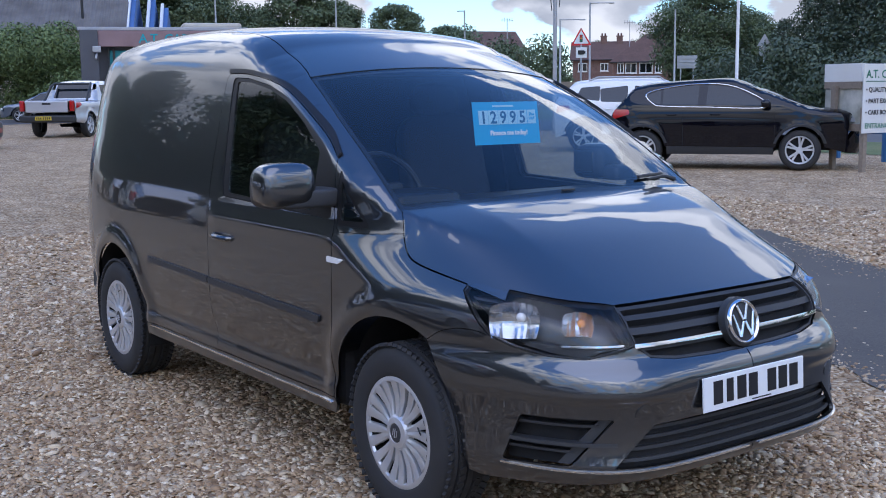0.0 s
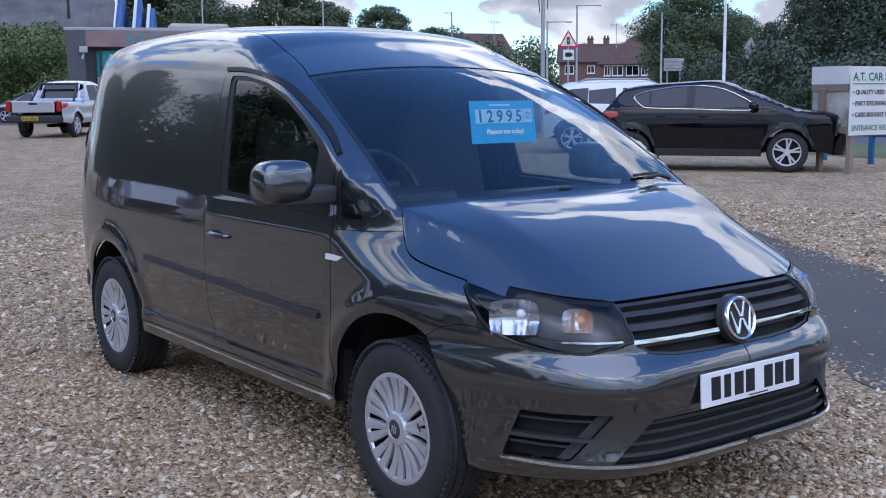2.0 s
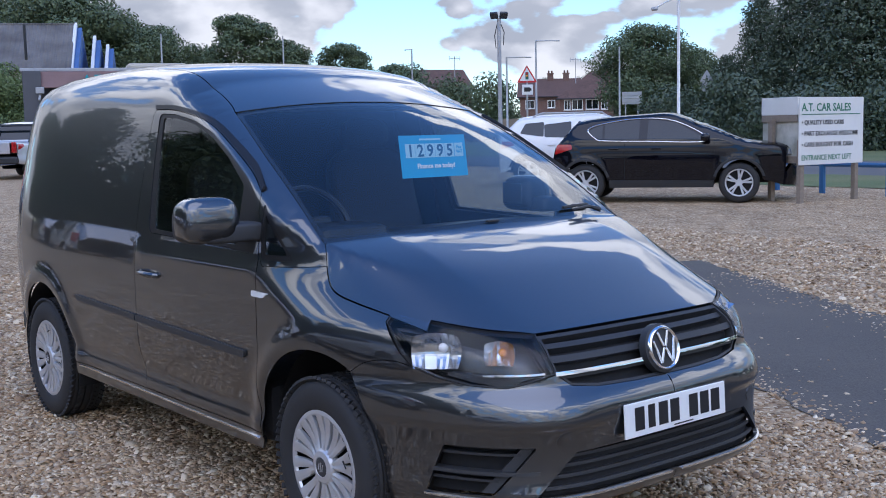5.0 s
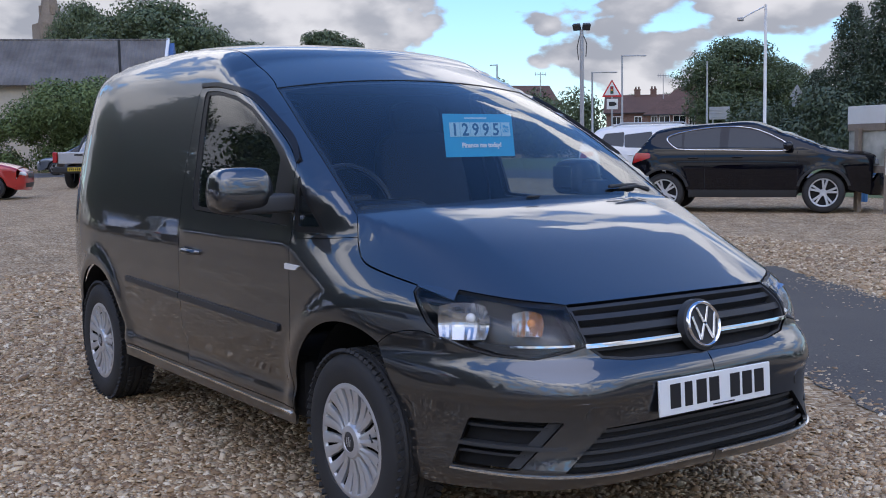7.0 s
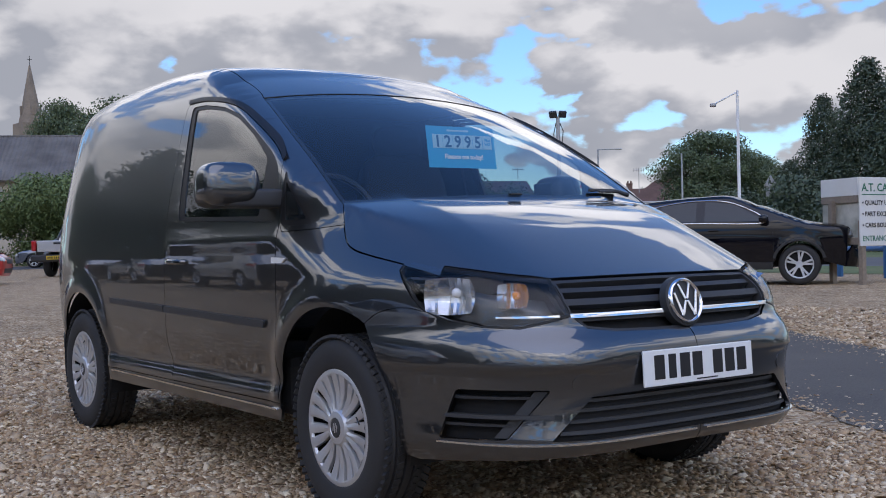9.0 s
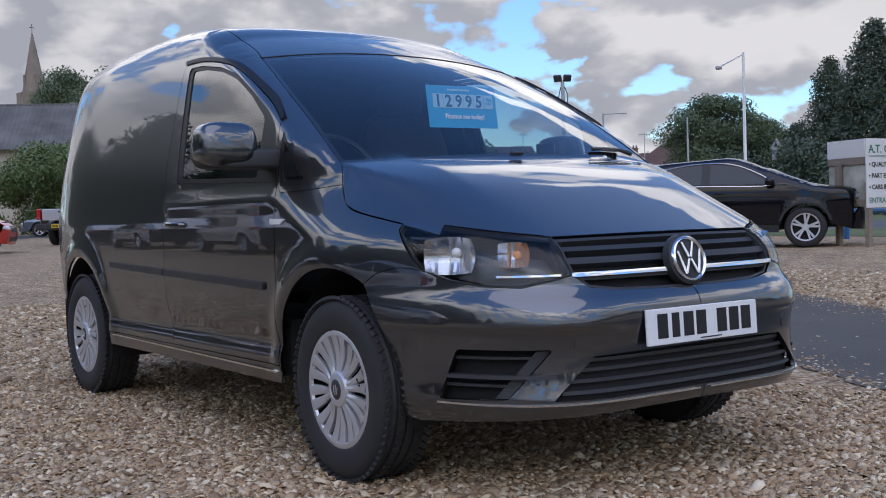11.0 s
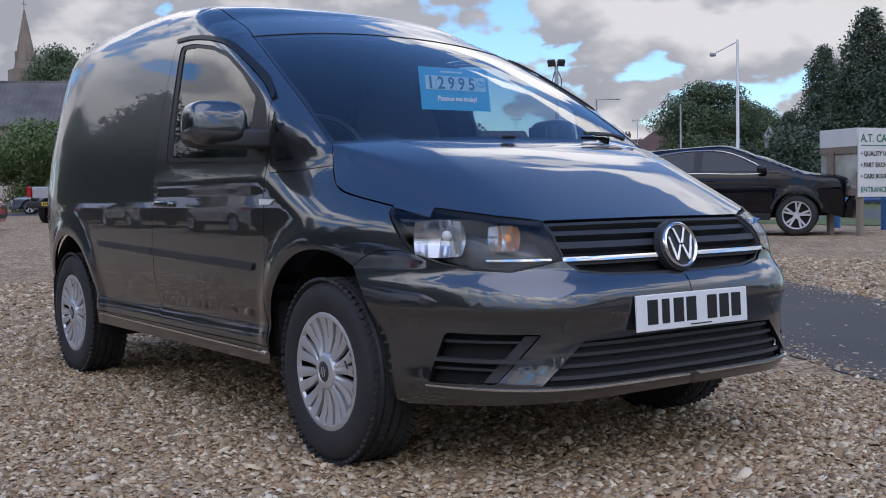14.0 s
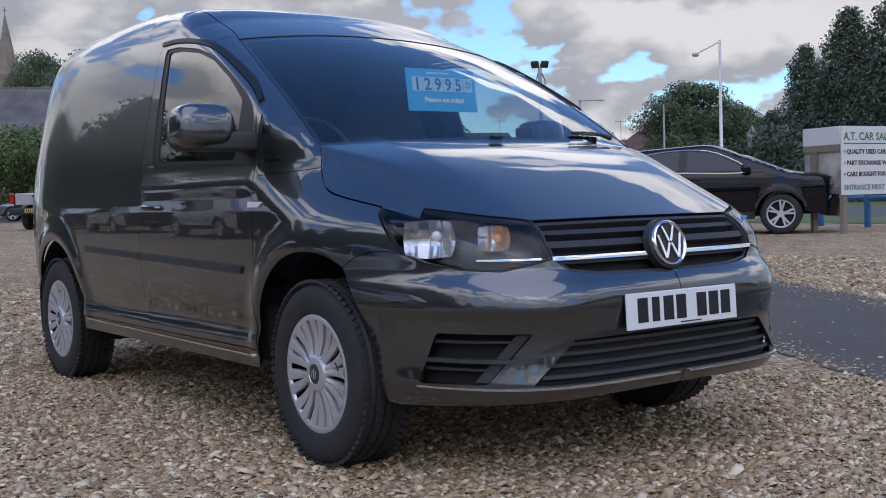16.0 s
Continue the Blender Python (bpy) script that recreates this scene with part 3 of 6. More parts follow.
both("tow_cover", sheet("corner", on("front", *[(-0.474 + 0.030 * math.cos(a), 0.503 + 0.028 * math.sin(a)) for a in np.linspace(0, 2 * math.pi, 25)[:-1]]), (), 0.02, lift=0.0022, gap=0.0, rim=0.004), M_PAINT)
lamps = (empty("headlight", "", ""), empty("headlight", "", ""))
for l in lamps:
    l.parent = van
lens_line = LAMP_OUT[:-1] + LAMP_TOP + LAMP_IN[1:] + LAMP_LOW[1:-1]
for p in both("lens", sheet("corner", lens_line, (), 0.03, gap=0.006, rim=0.006, lift=0.001), M_LENS, "clear lens", lamps):
    p.visible_shadow = False
both("housing", sheet("corner", lens_line, (), 0.03, gap=0.002, lift=-0.085), M_LAMPGREY, "", lamps)
mid = np.mean([np.array(p) for p in lens_line], 0)
both("bezel", sheet("corner", lens_line, [[tuple(mid + (np.array(p) - mid) * (0.98, 0.98, 0.955)) for p in lens_line]], 0.03, gap=0.001, lift=-0.001, rim=0.02), M_BLACK, "", lamps)


def lamp_piece(name, pts, lift, rim, mat, hole=None, label=""):
    both(name, sheet("corner", on("corner", *pts), [on("corner", *hole)] if hole else (), 0.012, gap=0.0, lift=lift, rim=rim), mat, label, lamps)


lamp_piece("inner_trim", [(-0.325, 0.852), (-0.19, 0.846), (-0.185, 0.838), (-0.315, 0.842)], -0.030, 0.03, M_RUBSTRIP)
lamp_piece("light_bar", [(0.19, 0.716), (-0.02, 0.712), (-0.02, 0.705), (0.19, 0.708)], -0.022, 0.03, M_CHROME)
lamp_piece("lower_trim", [(0.19, 0.703), (0.05, 0.680), (-0.06, 0.686), (-0.15, 0.704), (-0.13, 0.715), (0.05, 0.702)], -0.030, 0.04, M_RUBSTRIP)


def reflector(u0, u1, z0, z1, depth, n, side):
    """A stepped mirror bowl of a lamp."""
    bm = bmesh.new()
    c = np.array(on("corner", ((u0 + u1) / 2, (z0 + z1) / 2))[0])
    t, d = AXES["corner"][0], AXES["corner"][2]
    grid = []
    for j in range(n + 1):
        row = []
        for i in range(n + 1):
            a, b = -1 + 2 * i / n, -1 + 2 * j / n
            ru = a * (u1 - u0) / 2 * (1 - 0.12 * b * b)
            rz = b * (z1 - z0) / 2 * (1 - 0.12 * a * a)
            back = -0.015 - depth * (1 - 0.5 * (a * a + b * b)) - (0.0025 if i % 4 == 0 else 0)
            p = c + t * ru + np.array((0, 0, rz)) + d * back
            row.append(bm.verts.new((p[0], p[1] * side, p[2])))
        grid.append(row)
    for j in range(n):
        for i in range(n):
            f = (grid[j][i], grid[j][i + 1], grid[j + 1][i + 1], grid[j + 1][i])
            bm.faces.new(f if side > 0 else f[::-1])
    return bm


for lamp, s in zip(lamps, (1, -1)):
    part("main_reflector", reflector(-0.255, -0.090, 0.712, 0.832, 0.06, 16, s), M_BOWL, lamp, "faceted chrome reflector")
    part("indicator_reflector", reflector(-0.015, 0.085, 0.732, 0.812, 0.055, 10, s), M_BOWL, lamp)
    for u, z, r, m in ((-0.150, 0.782, 0.016, M_WHITE), (0.045, 0.772, 0.014, M_AMBER)):
        bm = bmesh.new()
        c = np.array(on("corner", (u, z))[0]) + AXES["corner"][2] * -0.055
        bmesh.ops.create_uvsphere(bm, u_segments=14, v_segments=8, radius=r, matrix=Matrix.Translation((c[0], c[1] * s, c[2])))
        part("bulb", smooth(bm), m, lamp)
GRILLE = BON_FRONT + flip(LAMP_IN[1:]) [::-1] + flip(GR_LOW) + GR_LOW[1:] + LAMP_IN[1:][::-1]
# the near-black backing sheet paints in the shade behind the slats
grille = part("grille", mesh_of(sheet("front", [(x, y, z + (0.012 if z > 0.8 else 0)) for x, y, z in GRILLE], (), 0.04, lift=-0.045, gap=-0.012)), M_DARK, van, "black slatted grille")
part("grille_frame", mesh_of(sheet("front", GRILLE, [[(x, y * 0.975, 0.735 + (z - 0.735) * 0.84) for x, y, z in GRILLE]], 0.03, lift=-0.006, gap=0.003, rim=0.035)), M_BLACK, grille)


def slat(name, y0, y1, z0, z1, lift, rim, mat, parent, n=14, tilt=0.0):
    lo = on("front", *[(y, z0) for y in np.linspace(y0, y1, n)])
    hi = on("front", *[(y, z1) for y in np.linspace(y1 - tilt * math.copysign(1, y1), y0 - tilt * math.copysign(1, y0), n)])
    return part(name, mesh_of(sheet("front", lo + hi, (), 0.06, lift=lift, rim=rim, gap=0.0)), mat, parent)


slat("slat", -0.462, 0.462, 0.790, 0.804, -0.016, 0.028, M_BLACK, grille)
slat("slat", -0.468, 0.468, 0.745, 0.766, -0.012, 0.030, M_BLACK, grille)
slat("slat", -0.46, 0.46, 0.690, 0.700, -0.010, 0.030, M_BLACK, grille)
for a, b in ((-0.468, -0.085), (0.085, 0.468)):
    slat("chrome_strip", a, b, 0.701, 0.714, 0.001, 0.02, M_CHROME, grille)
# this backing sheet too carries the shade behind its slats as colour
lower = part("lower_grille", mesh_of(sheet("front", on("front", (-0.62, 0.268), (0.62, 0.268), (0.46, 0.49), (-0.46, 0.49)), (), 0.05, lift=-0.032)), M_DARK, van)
for z0, w in ((0.350, 0.545), (0.382, 0.512), (0.414, 0.478), (0.442, 0.450)):
    slat("slat", -w, w, z0, z0 + 0.011, -0.014, 0.035, M_BLACK, lower, tilt=0.008)
# fog openings: the recess's shade is put into a near-black backing sheet
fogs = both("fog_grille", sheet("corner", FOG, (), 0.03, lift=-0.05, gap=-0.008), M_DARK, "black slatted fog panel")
for z, ua, ub in ((0.455, -0.165, 0.105), (0.372, -0.195, 0.03)):
    both("slat", sheet("corner", on("corner", (ua, z), (ub, z + 0.002), (ub, z + 0.010), (ua, z + 0.009)), (), 0.05, lift=-0.016, rim=0.03, gap=0.0), M_BLACK, "", fogs)
both("slat", sheet("corner", on("corner", (-0.185, 0.398), (0.163, 0.398), (0.163, 0.410), (-0.183, 0.410)), (), 0.04, lift=0.003, rim=0.04, gap=0.0), M_RUBSTRIP, "", fogs)
both("corner_fin", sheet("corner", on("corner", (0.150, 0.480), (0.105, 0.480), (-0.03, 0.340), (0.013, 0.340)), (), 0.04, lift=-0.018, rim=0.03, gap=0.0), M_RUBSTRIP, "", fogs)

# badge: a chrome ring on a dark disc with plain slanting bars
badge = empty("badge", "", "")
badge.parent = van
badge.matrix_local = pose(0.806, 0, 0.733, 0, -14, 0)


def disc(bm, prof, n=40):
    """A round form about the local x axis from (radius, forward)."""
    rings = []
    for r, h in prof:
        rings.append([bm.verts.new((h, r * math.cos(2 * math.pi * i / n), r * math.sin(2 * math.pi * i / n))) for i in range(n)])
    for a, b in zip(rings, rings[1:]):
        for i in range(n):
            bm.faces.new((a[i], a[(i + 1) % n], b[(i + 1) % n], b[i]))


bm = bmesh.new()
disc(bm, [(0.0005, 0.012), (0.066, 0.012), (0.084, 0.006), (0.087, -0.02)])
part("badge_disc", smooth(bm), M_BLACK, badge)
bm = bmesh.new()
disc(bm, [(0.063, 0.010), (0.064, 0.018), (0.070, 0.022), (0.075, 0.018), (0.076, 0.008)])
part("badge_ring", smooth(bm, 60), M_CHROME, badge)
bm = bmesh.new()
for s in (-1, 1):
    for y0, z0, y1, z1 in ((0.026, 0.056, 0.004, 0.004), (0.052, 0.028, 0.028, -0.050), (0.028, -0.050, 0.004, 0.0)):
        d = Vector((0, y1 - y0, z1 - z0))
        box(bm, (0.016, s * (y0 + y1) / 2, (z0 + z1) / 2), (0.008, 0.0095, d.length), 0.002, Matrix.Rotation(s * math.atan2(y0 - y1, z0 - z1) * -1, 4, "X"))
part("badge_bars", bm, M_CHROME, badge)

# front plate, its marks as plain bars
plate = empty("number_plate", "", "")
plate.parent = van
plate.matrix_local = pose(0.873, 0, 0.532, 0, -3, 0)
bm = bmesh.new()
box(bm, (0, 0, 0), (0.008, 0.52, 0.114), 0.003)
part("plate_panel", bm, M_PLATE, plate)
for i, y in enumerate((-0.190, -0.131, -0.072, -0.013, 0.085, 0.144, 0.203)):
    bm = bmesh.new()
    box(bm, (0.0045, y, 0.002), (0.002, 0.046 if i != 1 else 0.034, 0.077), 0.0006)
    part("plain_bar", bm, M_INK, plate)
bm = bmesh.new()
box(bm, (0.0045, 0.03, -0.048), (0.002, 0.10, 0.004), 0.0005)
part("plain_bar", bm, M_INK, plate)

# ---- wheels ----
def tyre_mesh(h=0.1):
    bm = bmesh.new()
    lathe(bm, [(0.195, -h + 0.020), (0.203, -h + 0.004), (0.215, -h), (0.25, -h - 0.006), (0.28, -h - 0.002), (0.298, -h + 0.008), (0.308, -h + 0.022), (0.3125, -h + 0.040), (0.3045, -h + 0.042),
               (0.3045, -h + 0.048), (0.3155, -h + 0.050), (0.317, -0.024), (0.308, -0.022), (0.308, -0.015), (0.317, -0.013), (0.317, 0.013), (0.308, 0.015), (0.308, 0.022), (0.317, 0.024), (0.314, h - 0.05),
               (0.305, h - 0.022), (0.28, h), (0.20, h - 0.01)], 72)
    return smooth(bm, 50)


def tread_mesh(h=0.1):
    bm = bmesh.new()
    for i in range(66):
        a = 2 * math.pi * i / 66
        for y, w, ln in ((-h + 0.020, 0.040, 0.019), (-h + 0.064, 0.024, 0.020), (0.034, 0.018, 0.02), (h - 0.03, 0.04, 0.019)):
            edge = abs(y) > h - 0.04
            m = Matrix.Rotation(-a, 4, "Y") @ Matrix.Translation((0.308 if edge else 0.3145, y, 0)) @ Matrix.Rotation(0.35 if y < 0 else -0.35, 4, "X")
            if edge:
                m = m @ Matrix.Rotation(0.45 if y < 0 else -0.45, 4, "Z")
            bmesh.ops.create_cube(bm, size=1.0, matrix=m @ Matrix.Diagonal((0.012, w, ln, 1)))
    return bm


def cap_mesh():
    bm = bmesh.new()
    lathe(bm, [(0.204, -0.084), (0.203, -0.095), (0.196, -0.098), (0.186, -0.097), (0.181, -0.088)], 64)
    return smooth(bm, 30)


def hub_mesh():
    bm = bmesh.new()
    lathe(bm, [(0.070, -0.070), (0.066, -0.090), (0.056, -0.100), (0.042, -0.103), (0.036, -0.104), (0.034, -0.100)], 40)
    return smooth(bm, 30)


def spoke_mesh(s):
    """One blade of a pair, with a raised back."""
    bm, rows = bmesh.new(), []
    for r, off, w, y in ((0.050, 5.0, 0.0085, -0.094), (0.080, 6.2, 0.0115, -0.088), (0.12, 7.4, 0.0150, -0.085), (0.155, 8.0, 0.0180, -0.090), (0.188, 8.3, 0.0215, -0.097)):
        a = s * radians(off)
        c, t = Vector((math.cos(a), 0, math.sin(a))), Vector((-math.sin(a), 0, math.cos(a)))
        rows.append([bm.verts.new(c * r + t * w * k + Vector((0, y + d, 0))) for k, d in ((-1, 0.012), (-0.92, 0.0), (0.15 * s, -0.004), (0.92, 0.0), (1, 0.012))])
    for p, q in zip(rows, rows[1:]):
        for j in range(4):
            bm.faces.new((p[j], q[j], q[j + 1], p[j + 1]))
    return smooth(bm, 30)


def stored(name, bm):
    me = bpy.data.meshes.new(name)
    bm.to_mesh(me)
    bm.free()
    return me


TYRE, TREAD, CAP, HUB, BLADES = stored("tyre", tyre_mesh()), stored("tread", tread_mesh()), stored("hubcap", cap_mesh()), stored("hub", hub_mesh()), [stored("spoke", spoke_mesh(s)) for s in (-1, 1)]
for x, side in ((0.0, -1), (-2.682, -1), (0.0, 1), (-2.682, 1)):
    w = empty("wheel", "", "")
    w.parent = van
    w.matrix_local = pose(x, side * 0.765, 0.315, 0, 12 + 25 * x, 0 if side < 0 else 180)
    part("tyre", TYRE, M_RUBBER, w)
    part("tread", TREAD, M_RUBBER, w)["kind"] = "stuff"
    part("hubcap", CAP, M_SILVER, w, "silver ten-spoke wheel trim")
    part("hub", HUB, M_SILVER, w)
    for i in range(10):
        for me in BLADES:
            part("spoke", me, M_SILVER, w).matrix_local = pose(0, 0, 0, 0, 36 * i + 9, 0)
    bm = bmesh.new()
    lathe(bm, [(0.0005, -0.040), (0.19, -0.045), (0.20, -0.085)], 40)
    part("rim", smooth(bm), M_DARK, w, "black steel rim")
    bm = bmesh.new()
    lathe(bm, [(0.0005, -0.1045), (0.026, -0.1045), (0.030, -0.1035), (0.035, -0.101)], 32)
    part("cap_badge", smooth(bm), M_RUBSTRIP, w)
    for q in range(3):
        bm = bmesh.new()
        box(bm, (-0.011 + 0.011 * q, -0.1052, 0), (0.004, 0.002, 0.036 if q == 1 else 0.026), 0.0008)
        part("cap_mark", bm, M_SILVER, w)
    bm = bmesh.new()
    tube(bm, [(0.12, -0.099, 0.078), (0.145, -0.101, 0.06)], 0.003, 6)
    part("valve", bm, M_BLACK, w)


# wheel housings and the dark underside
def housing(xc, s):
    bm = bmesh.new()
    rows = []
    for y in (-0.79 if xc > -1 else -0.855, -0.52):
        rows.append([bm.verts.new((xc + 0.385 * math.cos(radians(a)), s * -y * -1, 0.355 + 0.385 * math.sin(radians(a)))) for a in range(-20, 201, 10)])
    for j in range(len(rows[0]) - 1):
        bm.faces.new((rows[0][j], rows[0][j + 1], rows[1][j + 1], rows[1][j]))
    bm.faces.new(rows[1])
    return part("wheel_housing", smooth(bm), M_DARK, van)


for xc in (-0.02, -2.65):
    for s in (1, -1):
        housing(xc, s)
bm = bmesh.new()
box(bm, (-1.35, 0, 0.42), (1.9, 1.66, 0.24), 0.05)
box(bm, (-1.35, 0, 0.42), (4.0, 1.02, 0.26), 0.05)
part("underbody", bm, M_DARK, van)

# ---- rear end ----
REAR = on("rear", *[(y, z) for y, z in rounded([(-0.60, 1.70), (0.60, 1.70), (0.74, 0.40), (-0.74, 0.40)], 0.08)])
part("rear_doors", mesh_of(sheet("rear", REAR, (), 0.06)), M_PAINT, van)
for s in (-1, 1):
    bm = bmesh.new()
    p = on("rear", (s * 0.72, 1.0))[0]
    box(bm, (p[0] + 0.015, p[1], 1.0), (0.06, 0.10, 0.42), 0.02)
    part("tail_light", bm, material("red_lens", (0.35, 0.01, 0.01), rough=0.15, coat=0.6), van)
bm = bmesh.new()
box(bm, (-3.40, 0, 0.42), (0.22, 1.46, 0.20), 0.06)
part("rear_bumper", bm, M_RUBSTRIP, van)

# ---- mirrors ----
def bulge(bm, c, s, power=3.2, n=20, taper=None):
    """A rounded block (superellipsoid)."""
    ring = []
    sg = lambda v: math.copysign(abs(v) ** (2 / power), v)
    for j in range(n + 1):
        b = -math.pi / 2 + math.pi * j / n
        row = []
        for i in range(2 * n):
            a = math.pi * i / n
            p = Vector((sg(math.cos(b)) * sg(math.cos(a)), sg(math.cos(b)) * sg(math.sin(a)), sg(math.sin(b))))
            if taper:
                p = taper(p)
            row.append(bm.verts.new((c[0] + p.x * s[0], c[1] + p.y * s[1], c[2] + p.z * s[2])))
        ring.append(row)
    for p, q in zip(ring, ring[1:]):
        for i in range(2 * n):
            k = (i + 1) % (2 * n)
            bm.faces.new((p[i], p[k], q[k], q[i]))
    bmesh.ops.remove_doubles(bm, verts=bm.verts, dist=1e-5)


for s in (1, -1):
    mirror = empty("door_mirror", "", "")
    mirror.parent = van
    if s < 0:
        mirror.matrix_local = pose(-0.60, 0.86, 0, 0, 0, 84) @ pose(0.42, -0.90, 0)
    shape = lambda p: Vector((p.x * (1 - 0.25 * max(p.z, 0) * 0.6), p.y * (1 - 0.06 * max(p.z, 0)), p.z))
    bm = bmesh.new()
    bulge(bm, (-0.455, -1.038 * s, 1.178), (0.075, 0.112, 0.082), 4.0, 20, shape)
    part("mirror_cap", smooth(bm, 60), M_PAINT, mirror)
    bm = bmesh.new()
    bulge(bm, (-0.475, -1.030 * s, 1.172), (0.073, 0.117, 0.082), 4.2, 16, shape)
    part("mirror_shell", smooth(bm, 60), M_BLACK, mirror)
    bm = bmesh.new()
    bulge(bm, (-0.452, -0.950 * s, 1.126), (0.066, 0.128, 0.036), 6.0, 16, lambda p: Vector((p.x * (1 + 0.10 * p.y * s), p.y, p.z)))
    part("mirror_arm", smooth(bm, 60), M_RUBSTRIP, mirror)
    bm = bmesh.new()
    box(bm, (-0.549, -1.035 * s, 1.175), (0.004, 0.15, 0.10), 0.0015)
    part("mirror_glass", bm, M_CHROME, mirror)

# ---- door handles ----
for s, d in ((1, doors[0]), (-1, doors[1])):
    y0 = 0.882
    bm = bmesh.new()
    tube(bm, [(-1.40, -s * (y0 - 0.005), 0.893), (-1.385, -s * (y0 + 0.020), 0.893), (-1.34, -s * (y0 + 0.030), 0.892), (-1.28, -s * (y0 + 0.028), 0.890), (-1.245, -s * (y0 + 0.015), 0.889), (-1.235, -s * (y0 - 0.005), 0.888)], [0.010, 0.012, 0.013, 0.013, 0.012, 0.010], 10)
    part("door_handle", smooth(bm), M_PAINT, d)
    bm = bmesh.new()
    bulge(bm, (-1.315, -s * (y0 - 0.004), 0.884), (0.062, 0.006, 0.034), 2.4, 12)
    part("handle_cup", smooth(bm, 60), M_RUBSTRIP, d)

# ---- cabin ----
def cabin():
    bm = bmesh.new()
    vs = box(bm, (-0.42, 0, 0.94), (0.62, 1.50, 0.26), 0.07, None, 3)
    box(bm, (-0.60, -0.36, 1.06), (0.26, 0.34, 0.10), 0.04)
    part("dashboard", bm, M_TRIM, van)
    bm = bmesh.new()
    slab(bm, [(-1.56, -0.78, 0.4), (-1.56, 0.78, 0.4), (-1.56, 0.80, 1.0), (-1.56, 0.62, 1.60), (-1.56, 0.5, 1.68), (-1.56, -0.5, 1.68), (-1.56, -0.62, 1.60), (-1.56, -0.80, 1.0)], 0.03)
    part("bulkhead", bm, M_DARK, van, "plain dark load bulkhead")
    bm = bmesh.new()
    box(bm, (-1.27, 0, 1.60), (0.56, 1.10, 0.02), 0.008)
    part("roof_lining", bm, M_RUBSTRIP, van)
    bm = bmesh.new()
    n = 28
    ring = [(-0.80 + 0.185 * math.sin(2 * math.pi * i / n) * -0.42, -0.36 + 0.185 * math.cos(2 * math.pi * i / n), 1.08 + 0.185 * math.sin(2 * math.pi * i / n) * 0.91) for i in range(n + 1)]
    tube(bm, ring, 0.014, 8)
    box(bm, (-0.79, -0.36, 1.08), (0.04, 0.16, 0.10), 0.02)
    for a in (0, 180, 270):
        tube(bm, [(-0.79, -0.36, 1.08), (-0.80 - 0.078 * math.sin(radians(a)), -0.36 + 0.18 * math.cos(radians(a)), 1.08 + 0.168 * math.sin(radians(a)))], 0.014, 6)
    part("steering_wheel", smooth(bm), M_TRIM, van)
    for y in (-0.38, 0.38):
        seat = empty("seat", "", "")
        seat.parent = van
        bm = bmesh.new()
        bulge(bm, (-1.10, y, 0.78), (0.27, 0.25, 0.10), 4)
        part("cushion", smooth(bm, 60), M_SEAT, seat)
        bm = bmesh.new()
        bulge(bm, (0, 0, 0), (0.075, 0.25, 0.33), 4)
        bmesh.ops.transform(bm, matrix=pose(-1.38, y, 1.08, 0, -14, 0), verts=bm.verts)
        part("backrest", smooth(bm, 60), M_SEAT, seat)
        bm = bmesh.new()
        bulge(bm, (-1.46, y, 1.47), (0.05, 0.14, 0.085), 3)
        part("headrest", smooth(bm, 60), M_SEAT, seat)


cabin()
# the price card that hangs behind the windscreen
card = empty("price_card", "", "")
card.parent = van
CW, CH = 0.375, 0.188
card.matrix_local = pose(-0.665, 0.20, 1.372, 90, 0, 90) @ pose(0, 0, 0, -8, 0, 0) @ pose(-CW / 2, -CH / 2, 0)


def card_sheet(name, x0, x1, y0, y1, z, mat, r=0.01, label=""):
    bm = bmesh.new()
    box(bm, ((x0 + x1) / 2, (y0 + y1) / 2, z), (x1 - x0, y1 - y0, 0.001))
    return part(name, bm, mat, card, label)


card_sheet("card", 0, CW, 0, CH, 0.0, M_STICKER, label="bright blue price card")
for i, ch in enumerate("12995"):
    x0 = CW * (0.08 + 0.148 * i)
    card_sheet("digit_field", x0, x0 + CW * 0.143, CH * 0.47, CH * 0.80, 0.0016, M_PALE)
    lettering(ch, CH * 0.40, M_DIGIT, card, pose(x0 + CW * 0.0715, CH * 0.50, 0.0034), "digit", 0.0016, 0.0004, "CENTER")
card_sheet("digit_field", CW * 0.825, CW * 0.955, CH * 0.47, CH * 0.80, 0.0016, M_PALE)
lettering("Plus\nVAT", CH * 0.10, M_STICKER, card, pose(CW * 0.89, CH * 0.66, 0.0034), "small_print", 0.0006, 0.0004, "CENTER")
lettering("Finance me today!", CH * 0.155, M_PLATE, card, pose(CW * 0.52, CH * 0.22, 0.0024), "card_line", 0.0012, 0.0004, "CENTER")
card_sheet("plain_bar", CW * 0.30, CW * 0.62, CH * 0.88, CH * 0.92, 0.0016, M_PALE)

